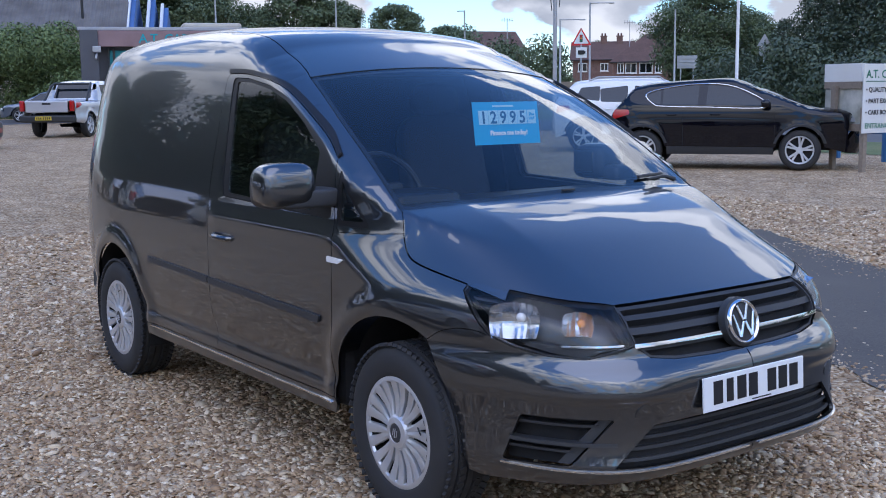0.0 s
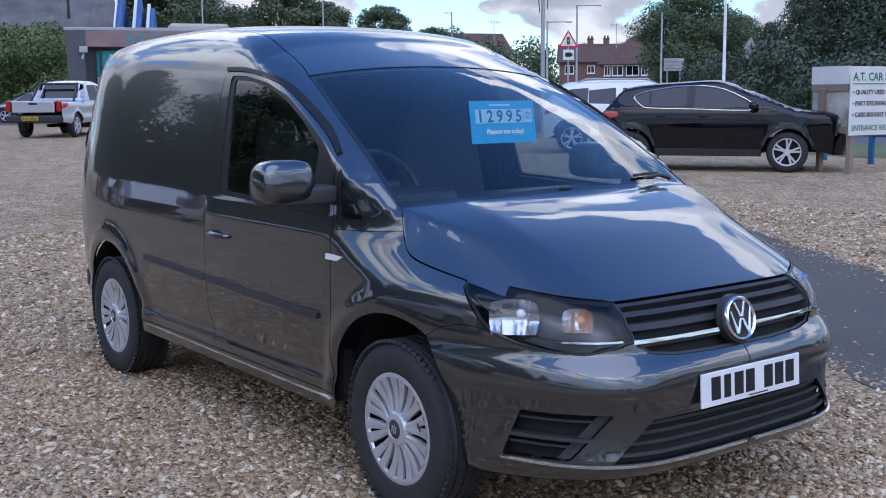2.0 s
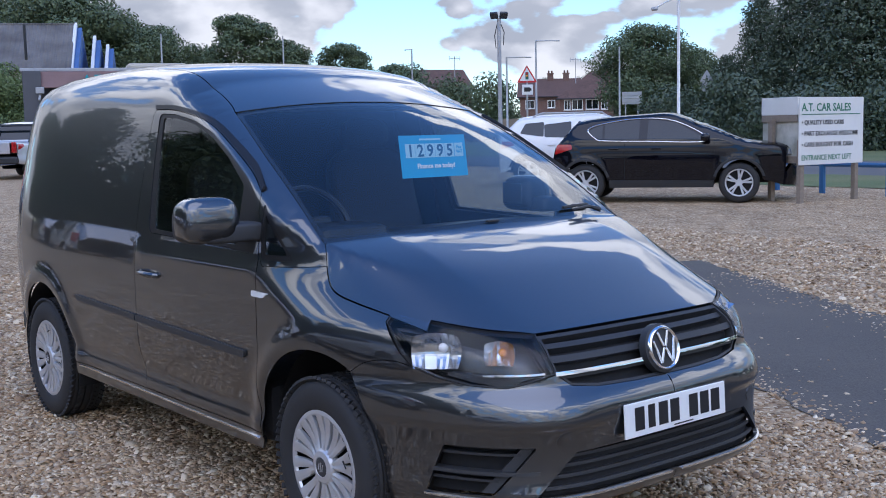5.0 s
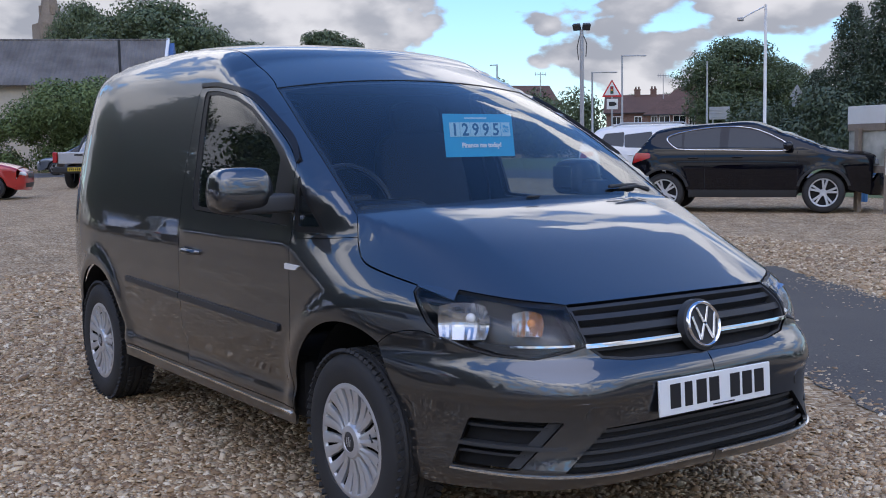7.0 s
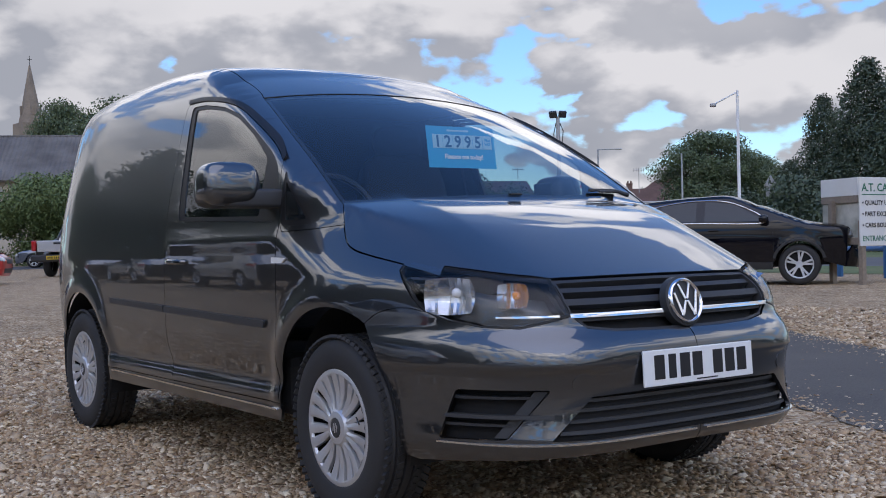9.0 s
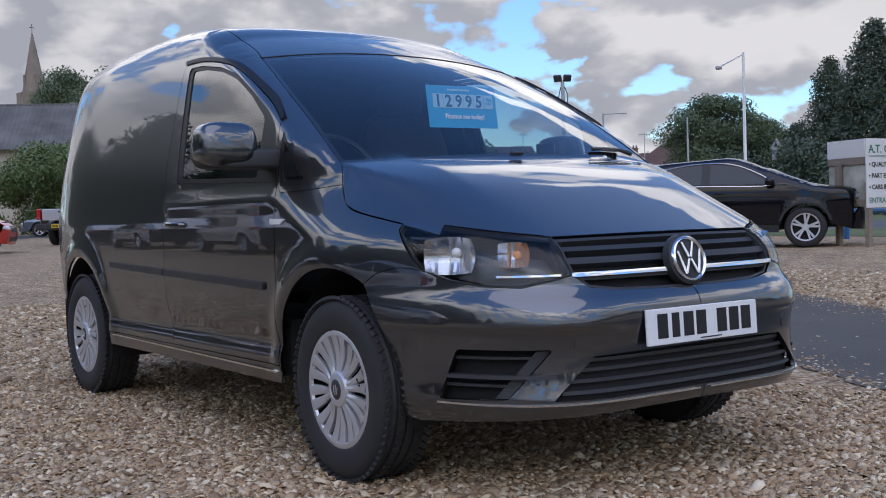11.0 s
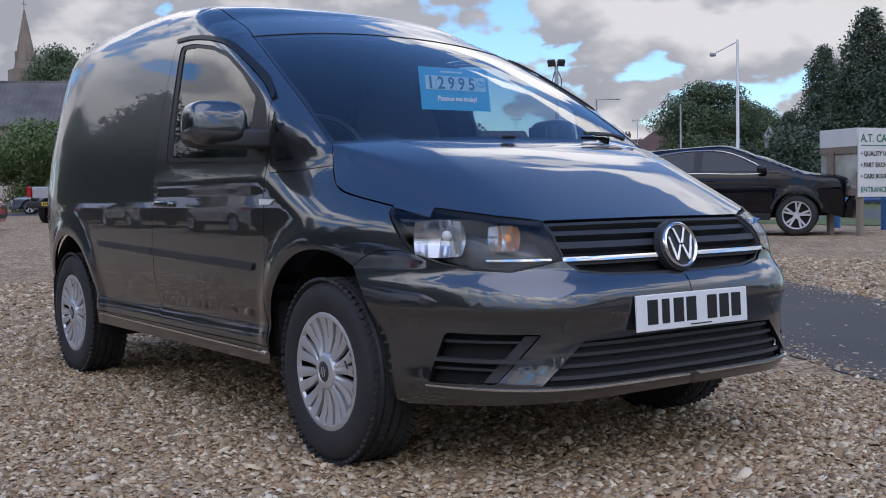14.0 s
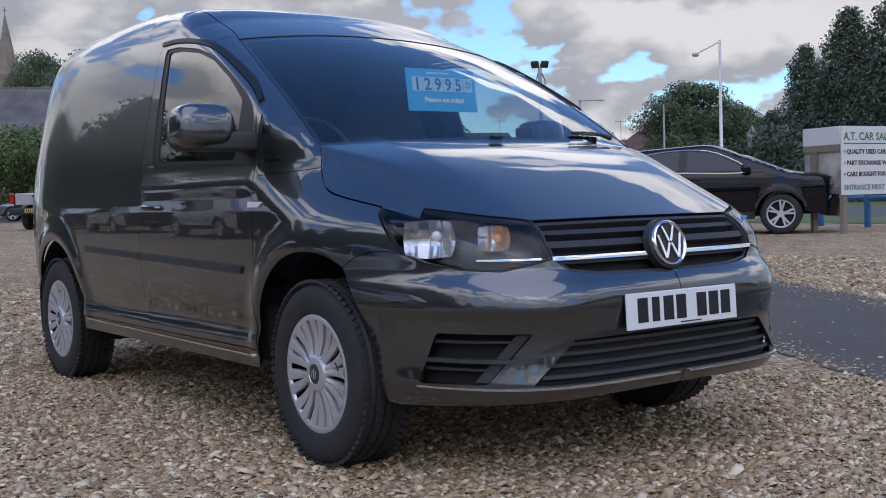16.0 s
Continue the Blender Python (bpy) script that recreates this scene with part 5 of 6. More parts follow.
    if chrome:
        line = [q0[0], *[q[1] for q in panes], panes[-1][2], *[q[3] for q in panes[::-1]]]
        P = [Vector(p) for p in on("side", *[tuple(p) for p in curve([(x, z + (-0.018 if z < 1.25 else 0.018)) for x, z in line], 4, True)])]
        for s in (1, -1):
            bm = bmesh.new()
            tube(bm, [Vector((p.x, s * (p.y - 0.006), p.z)) for p in P], 0.010, 6)
            part("window_trim", smooth(bm), M_CHROME, thing)
    if rails:
        for s in (1, -1):
            bm = bmesh.new()
            zr = on("top", (roof_peak, -w + 0.30))[0][2]
            tube(bm, [(screen_top[0] - 0.15, s * (w - 0.28), zr - 0.06), (screen_top[0] - 0.30, s * (w - 0.28), zr + 0.05), (rear_top[0] + 0.5, s * (w - 0.28), zr + 0.05), (rear_top[0] + 0.3, s * (w - 0.28), zr - 0.03)], 0.02, 8)
            part("roof_rail", smooth(bm), M_STEELGREY, thing)
    for x in (0.0, -wb):
        for s in (-1, 1):
            alloy_wheel(R, thing, x, s * (w - 0.13), s, spokes)
    bm = bmesh.new()
    box(bm, (-wb / 2, 0, low + 0.16), (wb - 2 * R - 0.15, 1.5, 0.22), 0.03)
    box(bm, (-wb / 2, 0, low + 0.20), (wb + 1.0, 1.1, 0.22), 0.03)
    part("underbody", bm, M_DARK, thing)
    if plate is not None:
        p = on("rear", (0, plate))[0]
        bm = bmesh.new()
        box(bm, (p[0] - 0.012, 0, plate), (0.01, 0.52, 0.11), 0.003)
        pl = part("number_plate", bm, M_YELLOW, thing)
        for k in range(7):
            bm = bmesh.new()
            box(bm, (p[0] - 0.019, -0.20 + 0.064 * k + (0.02 if k > 3 else 0), plate), (0.003, 0.042, 0.075))
            part("plain_bar", bm, M_INK, pl)
    FORM[0] = van_form
    return thing


M_LAMPGLASS = material("lamp_glass", (0.45, 0.47, 0.50), rough=0.08, metal=0.5, coat=1.0)


def parked(x, y, heading):
    return pose(x, y, rise(x, y), 0, 0, heading)


SUV_PANES = [[(-0.52, 1.09), (-1.56, 1.09), (-1.54, 1.455), (-1.06, 1.39)], [(-1.70, 1.09), (-2.30, 1.11), (-2.30, 1.39), (-1.69, 1.455)], [(-2.34, 1.12), (-2.46, 1.15), (-2.60, 1.27), (-2.34, 1.375)]]
qx, qy = -9.04, 13.85
suv = car("suv", "glossy black five-door suv parked on the gravel", "car", L=4.39, w=0.905, h=1.57, wb=2.646, fo=1.0, belt=1.06, nose=0.93, cowl=(0.05, 1.12), screen_top=(-0.95, 1.52), roof_peak=-1.55, rear_top=(-2.80, 1.46),
          rear_base=(-3.14, 1.08), R=0.345, colour=P_BLACK, m=pose(qx, qy, rise(qx, qy), 0, 0, 35), panes=SUV_PANES, rails=False, chrome=True)

# white suv beyond the black one, side on
x, y, z = away(135.2, 27.0)
car("suv", "white compact suv with roof rails beside the black car", "car", L=4.34, w=0.90, h=1.63, wb=2.67, fo=0.85, belt=1.05, nose=0.90, cowl=(0.0, 1.10), screen_top=(-0.70, 1.55), roof_peak=-1.4, rear_top=(-2.85, 1.56),
    rear_base=(-3.35, 1.10), R=0.345, colour=P_WHITE, m=pose(-14.1, 17.1, rise(-14.1, 17.1), 0, 0, 47), panes=SUV_PANES[:2] + [[(-2.32, 1.12), (-2.85, 1.20), (-2.72, 1.42), (-2.30, 1.45)]], rails=True)
# pickup seen from behind
px, py = -33.4, 8.85
pick = car("pickup_truck", "silver double-cab pickup truck seen from behind", "pickup", L=5.30, w=0.93, h=1.82, wb=3.22, fo=0.90, belt=1.12, nose=1.02, cowl=(-0.05, 1.20), screen_top=(-0.75, 1.72), roof_peak=-1.2, rear_top=(-2.10, 1.74),
           rear_base=(-2.50, 1.16), deck=1.16, tail=1.3, R=0.385, low=0.42, colour=P_SILVER, m=pose(px - 3.22 * math.cos(radians(139)) * -1, py - 3.22 * math.sin(radians(139)) * -1, rise(px, py), 0, 0, 139),
           panes=[[(-0.30, 1.14), (-1.15, 1.16), (-1.15, 1.66), (-0.85, 1.63)], [(-1.22, 1.16), (-2.05, 1.18), (-1.95, 1.66), (-1.20, 1.67)]], clad=False)
bm = bmesh.new()
box(bm, (-4.40, 0, 0.60), (0.16, 1.78, 0.22), 0.05)
part("step_bumper", bm, M_BLACK, pick)
bm = bmesh.new()
for s in (1, -1):
    tube(bm, [(-2.95, s * 0.70, 1.15), (-2.50, s * 0.66, 1.62), (-2.30, s * 0.60, 1.72)], 0.04, 8)
tube(bm, [(-2.35, -0.60, 1.70), (-2.35, 0.60, 1.70)], 0.04, 8)
part("sports_bar", smooth(bm), M_BLACK, pick)
bm = bmesh.new()
box(bm, (-4.42, 0, 0.98), (0.04, 1.36, 0.36), 0.02)
part("tailgate", bm, P_SILVER, pick)
bm = bmesh.new()
box(bm, (-4.445, 0, 1.07), (0.02, 0.28, 0.06), 0.01)
part("tailgate_handle", bm, M_BLACK, pick)
for s in (1, -1):
    bm = bmesh.new()
    box(bm, (-4.39, s * 0.80, 1.0), (0.12, 0.14, 0.34), 0.03)
    part("tail_light", bm, M_REDLENS, pick)
bm = bmesh.new()
box(bm, (-4.485, 0.1, 0.62), (0.012, 0.52, 0.115), 0.003)
pl = part("number_plate", bm, M_YELLOW, pick)
for k in range(7):
    bm = bmesh.new()
    box(bm, (-4.493, -0.10 + 0.064 * k + (0.02 if k > 3 else 0), 0.62), (0.003, 0.042, 0.075))
    part("plain_bar", bm, M_INK, pl)
# grey saloon by the hedge
HATCH_PANES = [[(-0.35, 0.95), (-1.25, 0.97), (-1.25, 1.37), (-0.98, 1.34)], [(-1.31, 0.97), (-2.25, 1.01), (-2.0, 1.30), (-1.30, 1.37)]]
x, y, z = away(164.1, 58.0)
car("saloon_car", "silver grey saloon car by the tall hedge", "car", L=4.85, w=0.91, h=1.45, wb=2.90, fo=0.92, belt=0.93, nose=0.72, cowl=(-0.05, 0.95), screen_top=(-0.95, 1.40), roof_peak=-1.5, rear_top=(-2.35, 1.38),
    rear_base=(-3.10, 1.02), deck=1.02, R=0.335, colour=P_GREYB, m=pose(x, y, z, 0, 0, 250), panes=HATCH_PANES, clad=False, low=0.2)
# red hatchback on the gravel, and a dark one beside it
rx, ry = -27.3, 3.5
red = car("hatchback", "bright red small hatchback parked on the gravel", "car", L=3.98, w=0.85, h=1.46, wb=2.47, fo=0.82, belt=0.95, nose=0.74, cowl=(0.0, 0.97), screen_top=(-0.85, 1.39), roof_peak=-1.4, rear_top=(-2.6, 1.40),
          rear_base=(-3.0, 0.98), R=0.31, colour=P_RED, m=pose(rx, ry + 0.9, rise(rx, ry), 0, 0, 64), panes=HATCH_PANES, clad=False, low=0.2)
x, y = -24.3, 2.2
car("hatchback", "dark navy hatchback beside the red car", "car", L=3.98, w=0.85, h=1.46, wb=2.47, fo=0.82, belt=0.95, nose=0.74, cowl=(0.0, 0.97), screen_top=(-0.85, 1.39), roof_peak=-1.4, rear_top=(-2.6, 1.40),
    rear_base=(-3.0, 0.98), R=0.31, colour=P_NAVY, m=pose(x, y + 0.3, rise(x, y), 0, 0, 64), panes=HATCH_PANES, clad=False, low=0.2)
copy_thing(bpy.data.objects["hatchback.001"], parked(-10.06, 4.88, 75))
# cars behind the walker, seen mirrored in the van's flank
grey = car("estate_car", "silver estate car parked behind the walker", "car", L=4.5, w=0.90, h=1.50, wb=2.68, fo=0.92, belt=0.97, nose=0.76, cowl=(0.0, 0.99), screen_top=(-0.90, 1.42), roof_peak=-1.5, rear_top=(-2.85, 1.42),
           rear_base=(-3.30, 1.00), R=0.33, colour=P_SILVER, m=pose(-4.2, -7.4, rise(-4.2, -7.4), 0, 0, 188), panes=HATCH_PANES, clad=False, low=0.2, group="cars behind the walker")
for x, y, a in ((-10.3, -8.0, 190), (-16.4, -8.4, 186), (-22.6, -8.8, 188), (-29.0, -9.3, 184), (2.4, -8.6, 184), (9.0, -9.4, 180)):
    copy_thing(grey, parked(x, y, a))
for x, y, a in ((-45.0, 14.5, 150), (-20.0, 24.0, 60), (-24.0, 30.0, 70)):
    copy_thing(red if y > 20 else suv, parked(x, y, a))


# ---- trees ----
def leaf_cloud(centres, n, size, seed, flat=0.75):
    """Many small leaf blades round clump centres (x, y, z, radius)."""
    rng = np.random.default_rng(seed)
    C = np.array(centres)
    wts = C[:, 3] ** 2
    k = rng.choice(len(C), n, p=wts / wts.sum())
    d = rng.normal(size=(n, 3))
    d /= np.linalg.norm(d, axis=1)[:, None]
    r = C[k, 3] * rng.uniform(0.35, 1.25, n) ** 0.7
    P = C[k, :3] + d * r[:, None] * (1, 1, flat)
    u = rng.normal(size=(n, 3))
    u = u - d * (u * d).sum(1)[:, None] * 0.55
    u /= np.linalg.norm(u, axis=1)[:, None]
    v = np.cross(d + 0.5 * rng.normal(size=(n, 3)), u)
    v /= np.linalg.norm(v, axis=1)[:, None] + 1e-9
    s = size * rng.uniform(0.6, 1.4, n)[:, None]
    V = np.stack((P - u * s, P + v * s * 0.55, P + u * s, P - v * s * 0.55), 1).reshape(-1, 3)
    me = bpy.data.meshes.new("leaves")
    me.from_pydata(V.tolist(), [], np.arange(4 * n).reshape(-1, 4).tolist())
    return me


def tree_kind(seed, H, crown, trunk_r, mat, n=9000, leaf=0.16, conifer=False, low=0.25):
    """A trunk with limbs and a crown of leaf clumps: H metres high, crown its half width."""
    rng = random.Random(seed)
    thing = empty("tree", "", "tree")
    bm = bmesh.new()
    tube(bm, [(0, 0, -0.2), (0.05 * H * 0.1, 0, H * 0.2), (0.1, 0.08, H * 0.5), (0, 0, H * 0.85)], [trunk_r * 1.25, trunk_r, trunk_r * 0.6, 0.04], 9)
    centres = []
    if conifer:
        for i in range(80):
            t = (i + rng.random()) / 80
            z = H * (low + (0.97 - low) * t)
            rad = crown * (1 - t) ** 0.62
            a = i * 2.4
            q = rng.uniform(0.45, 0.85)
            centres.append((rad * q * math.cos(a), rad * q * math.sin(a), z, 0.13 * crown + 0.28 * rad * rng.uniform(0.5, 1.1)))
    else:
        for i in range(105):
            b = rng.uniform(-0.95, 1.0)
            a = i * 2.399 + rng.uniform(-0.3, 0.3)
            q = math.sqrt(max(0, 1 - b * b)) * rng.uniform(0.45, 0.98)
            zc = H * (low + 1.0) / 2
            c = (crown * q * math.cos(a), crown * q * math.sin(a), zc + b * H * (1 - low) / 2 * 0.82, crown * rng.uniform(0.17, 0.34))
            centres.append(c)
            if i % 5 == 0:
                tube(bm, [(0, 0, H * rng.uniform(0.2, 0.45)), (c[0] * 0.5, c[1] * 0.5, (H * 0.35 + c[2]) / 2), c[:3]], [trunk_r * 0.45, trunk_r * 0.25, 0.03], 6)
    t = part("trunk", smooth(bm, 60), M_BARK, thing)
    c = part("crown", leaf_cloud(centres, n, leaf, seed), mat, thing)
    c["kind"] = "stuff"
    return thing


oak = tree_kind(1, 10.0, 3.9, 0.30, M_LEAF, 46000, 0.10, low=0.10)
dark = tree_kind(2, 12.0, 3.6, 0.32, M_LEAF_DARK, 34000, 0.095, conifer=True, low=0.06)
ash = tree_kind(3, 12.0, 3.0, 0.25, M_LEAF, 26000, 0.12, low=0.14)


def plant(kind, az, d, H, own, wide=1.0, label=""):
    x, y, z = away(az, d)
    k = H / own
    m = pose(x, y, z, 0, 0, random.uniform(0, 360)) @ Matrix.Diagonal((k * wide, k * wide, k, 1))
    o = copy_thing(kind, m)
    o.matrix_basis = m
    return tagged(o, label, "tree")


for az, d, H, w in ((130.7, 88, 9.0, 1.15), (133.0, 170, 9.6, 1.1), (128.6, 96, 7.4, 1.0), (135.6, 190, 9.5, 1.0)):
    plant(oak, az, d, H, 10.0, w, "broad green deciduous tree beyond the road")
for az, d, H, w in ((125.4, 66, 8.6, 0.95), (123.4, 62, 9.9, 1.1), (121.0, 58, 10.6, 1.15), (118.4, 60, 11.2, 1.15), (127.0, 72, 5.4, 1.3), (115.8, 62, 11.5, 1.1)):
    plant(dark, az, d, H, 12.0, w, "tall dark evergreen tree beyond the road")
for az, d, H, w in ((151.0, 112, 13.2, 1.15), (148.8, 112, 10.6, 1.15), (145.9, 112, 10.2, 1.2), (153.0, 118, 9.5, 1.2), (143.3, 120, 8.5, 1.3)):
    plant(ash, az, d, H, 12.0, w, "airy green tree in the distance")
for az, d, H, w in ((159.0, 104, 14.6, 1.15), (157.2, 104, 12.2, 1.1), (155.2, 108, 11.5, 1.1), (162.6, 132, 18.0, 0.62), (161.0, 128, 16.5, 0.7), (163.6, 150, 17.5, 0.5)):
    plant(oak, az, d, H, 10.0, w, "full green tree behind the old barn")
# trees behind the walker, which the van's flank mirrors
for az, d, H, w in ((238, 30, 9.5, 1.2), (252, 28, 10.0, 1.1), (263, 30, 8.0, 1.3), (275, 36, 7.0, 1.2), (229, 33, 10.5, 1.2), (223, 34, 8.6, 1.3), (217, 34, 11.5, 1.0), (211, 35, 9.0, 1.3), (204, 37, 11.0, 1.1), (199, 38, 9.5, 1.3), (193, 40, 10.5, 1.2), (188, 44, 9.0, 1.3)):
    plant(dark if int(az) % 2 else oak, az, d, H, 12.0 if int(az) % 2 else 10.0, w, "dark green tree along the edge of the lot")
for o in (oak, dark, ash):
    for c in (*o.children_recursive, o):
        bpy.data.objects.remove(c)


def hedge_row(name, label, pts, H, depth, n, leaf, mat, seed, ragged=0.25):
    """A clipped or wild hedge along points, of leaf clumps round a dark core."""
    rng = random.Random(seed)
    centres, P = [], [Vector(p) for p in pts]
    for i, (a, b) in enumerate(zip(P, P[1:])):
        k = max(2, int((b - a).length / (depth * 0.45)))
        for j in range(k):
            t = (j + rng.random()) / k
            h = H[i] * (1 - t) + H[i + 1] * t
            for s in range(max(2, int(h / (depth * 0.5)))):
                z = h * (s + rng.random()) / max(2, int(h / (depth * 0.5)))
                o = rng.uniform(-0.35, 0.35) * depth
                p = a.lerp(b, t)
                centres.append((p.x + o, p.y + rng.uniform(-0.35, 0.35) * depth, p.z + min(z, h - depth * 0.3) + rng.uniform(-ragged, ragged), depth * rng.uniform(0.32, 0.55)))
    ob = part(name, leaf_cloud(centres, n, leaf, seed, 1.0), mat)
    return tagged(ob, label, "hedge", kind="stuff")


hedge_row("hedge", "tall ragged green conifer hedge behind the parked cars", [away(168.5, 66), away(166.2, 66), away(164.4, 65), away(162.6, 63), away(161.7, 61), away(161.05, 60)], [2.9, 3.4, 4.6, 5.2, 4.3, 2.9], 2.6, 90000, 0.075, M_HEDGE, 11)
hedge_row("shrubbery", "low green shrubs along the far road", [away(143.5, 104), away(140.5, 100), away(138.6, 96), away(137.6, 96)], [6.0, 5.6, 4.8, 3.0], 3.5, 20000, 0.14, M_LEAF, 12, 0.6)
hedge_row("shrubbery", "bushes in front of the dark trees", [away(130.5, 62), away(128.0, 56), away(126.0, 54), away(122.0, 50), away(117.0, 50)], [2.6, 3.0, 3.2, 3.0, 3.4], 2.4, 24000, 0.10, M_LEAF_DARK, 13, 0.5)
far = [away(a, 240) for a in range(100, 196, 6)]
hedge_row("far_woods", "distant band of woodland on the skyline", far, [9.0 + 2.2 * math.sin(i * 1.7) for i in range(len(far))], 9.0, 14000, 0.55, M_LEAF_DARK, 14, 1.5)
far = [away(a, 60) for a in range(196, 460, 8)]
hedge_row("far_woods", "dark band of trees behind the walker", far, [(9.0 if i < 10 else 4.5) + 1.2 * math.sin(i * 1.3) for i in range(len(far))], 5.0, 44000, 0.40, M_LEAF_DARK, 15, 1.5)


# ---- buildings ----
def facing(az, d, turn=0.0):
    """A pose at that bearing whose local y points away from the walk and x to the right as seen from it."""
    x, y, z = away(az, d)
    return pose(x, y, z, 0, 0, az - 90 + turn)


def window_unit(parent, x, z, w, h, y=0.0, bars=2, mat=None):
    win = empty("window", "", "")
    win.parent = parent
    win.matrix_local = pose(x, y, z)
    bm = bmesh.new()
    for s in (-1, 1):
        box(bm, (s * (w / 2 - 0.04), -0.03, 0), (0.08, 0.10, h))
        box(bm, (0, -0.03, s * (h / 2 - 0.04)), (w - 0.16, 0.10, 0.08))
    for i in range(1, bars):
        box(bm, (-w / 2 + w * i / bars, -0.03, 0), (0.06, 0.08, h - 0.16))
    part("frame", bm, M_WHITE, win)
    bm = bmesh.new()
    box(bm, (0, 0.01, 0), (w - 0.1, 0.03, h - 0.1))
    part("pane", bm, M_CARGLASS, win)
    bm = bmesh.new()
    box(bm, (0, -0.06, -h / 2 - 0.05), (w + 0.1, 0.16, 0.08), 0.01)
    part("sill", bm, M_BOARD, win)


def chimney(parent, x, y, z, h=1.4, w=0.8, pots=2):
    bm = bmesh.new()
    box(bm, (x, y, z + h / 2), (w, 0.6, h))
    box(bm, (x, y, z + h), (w + 0.14, 0.74, 0.14))
    c = part("chimney", bm, M_BRICK, parent)
    for i in range(pots):
        bm = bmesh.new()
        bmesh.ops.create_cone(bm, segments=10, radius1=0.13, radius2=0.10, depth=0.35, cap_ends=True, matrix=Matrix.Translation((x - w / 4 + w / 2 * i, y, z + h + 0.24)))
        part("chimney_pot", bm, M_TILES, c)


def house(label, m, W, D, eave, ridge, hip=True, windows=(), chimneys=()):
    h = empty("house", label, "house", m)
    bm = bmesh.new()
    box(bm, (0, D / 2, eave / 2), (W, D, eave))
    part("wall", bm, M_BRICK, h)
    o, rw = 0.4, (W / 2 - D / 2 * 0.9 if hip else W / 2 + 0.3)
    bm = bmesh.new()
    A, B, C, E = (-W / 2 - o, -o, eave), (W / 2 + o, -o, eave), (W / 2 + o, D + o, eave), (-W / 2 - o, D + o, eave)
    r1, r2 = (-max(rw, 0.3), D / 2, ridge), (max(rw, 0.3), D / 2, ridge)
    for pts in ((A, B, r2, r1), (C, E, r1, r2), (B, C, r2), (E, A, r1), (E, C, B, A)):
        bm.faces.new([bm.verts.new(p) for p in pts])
    bmesh.ops.remove_doubles(bm, verts=bm.verts, dist=1e-4)
    bmesh.ops.recalc_face_normals(bm, faces=bm.faces)
    part("roof", bm, M_TILES, h)
    bm = bmesh.new()
    box(bm, (0, -o - 0.05, eave - 0.08), (W + 2 * o, 0.10, 0.12), 0.03)
    part("gutter", bm, M_BLACK, h)
    for x, z, w, hh in windows:
        window_unit(h, x, z, w, hh, -0.02)
    for x, y, z in chimneys:
        chimney(h, x, y, z)
    return h


house("red brick house with a brown tiled hipped roof", facing(132.35, 125, 3), 12.0, 8.0, 4.25, 7.35, True, [(-5.2, 3.55, 0.7, 1.1), (-4.1, 3.55, 1.2, 1.1), (-2.5, 3.55, 1.4, 1.1), (-1.2, 3.55, 0.7, 1.1), (2.6, 3.55, 1.4, 1.1), (-3.8, 1.5, 1.8, 1.4), (2.5, 1.5, 1.8, 1.4)], [(-0.9, 3.4, 6.7), (0.3, 3.4, 6.7)])
house("red brick terraced house with a long tiled roof", facing(135.6, 150, 0), 7.8, 8.0, 5.2, 7.65, False, [(-2.6, 4.2, 1.2, 1.1), (0.2, 4.2, 1.0, 1.0), (2.4, 4.2, 1.2, 1.1), (-2.2, 1.6, 1.8, 1.4), (2.0, 1.6, 1.8, 1.4)], [(0.1, 3.7, 6.9), (2.2, 3.7, 6.9)])
house("grey-roofed house far beyond the shrubs", facing(141.2, 150, 20), 9.5, 7.5, 6.4, 9.2, False, [(-2.6, 5.2, 1.6, 1.2), (2.6, 5.2, 1.6, 1.2), (-2.6, 2.2, 1.6, 1.3), (2.6, 2.2, 1.6, 1.3)], [])

# old barn with a corrugated roof and a blue gable
barn = empty("barn", "old barn with a stained grey corrugated roof", "barn", facing(163.2, 78, -9))
bm = bmesh.new()
box(bm, (-3.5, 5.0, 2.7), (18, 10, 5.4))
part("wall", bm, M_RENDER, barn)
bm = bmesh.new()
slab(bm, [(-13.0, -0.5, 5.35), (5.7, -0.5, 5.35), (5.7, 5.0, 8.75), (-13.0, 5.0, 8.75)], 0.12)
slab(bm, [(5.7, 10.5, 5.35), (-13.0, 10.5, 5.35), (-13.0, 5.0, 8.75), (5.7, 5.0, 8.75)], 0.12)
part("roof", bm, M_SHEETROOF, barn)
bm = bmesh.new()
box(bm, (-3.6, 5.0, 8.80), (18.6, 0.5, 0.16), 0.05)
part("ridge_cap", bm, M_SHEETROOF, barn)
for gx, gy, k in ((5.62, 0, 1.0), (6.7, 2.0, 0.92), (7.5, 3.0, 0.86)):
    bm = bmesh.new()
    slab(bm, [(gx, gy + 0.2, 3.2), (gx, gy + 9.8, 3.2), (gx, gy + 9.8, 5.6 * k), (gx, gy + 5.0, 8.6 * k), (gx, gy + 0.2, 5.6 * k)], 0.5)
    part("gable_wall", bm, M_BLUEWALL, barn, "blue gable wall")
    bm = bmesh.new()
    for a, b in (((gx + 0.1, gy - 0.4, 5.35 * k), (gx + 0.1, gy + 5.0, 8.85 * k)), ((gx + 0.1, gy + 10.4, 5.35 * k), (gx + 0.1, gy + 5.0, 8.85 * k))):
        tube(bm, [a, b], 0.14, 4)
    part("barge_board", bm, M_WHITE, barn, "white barge boards")
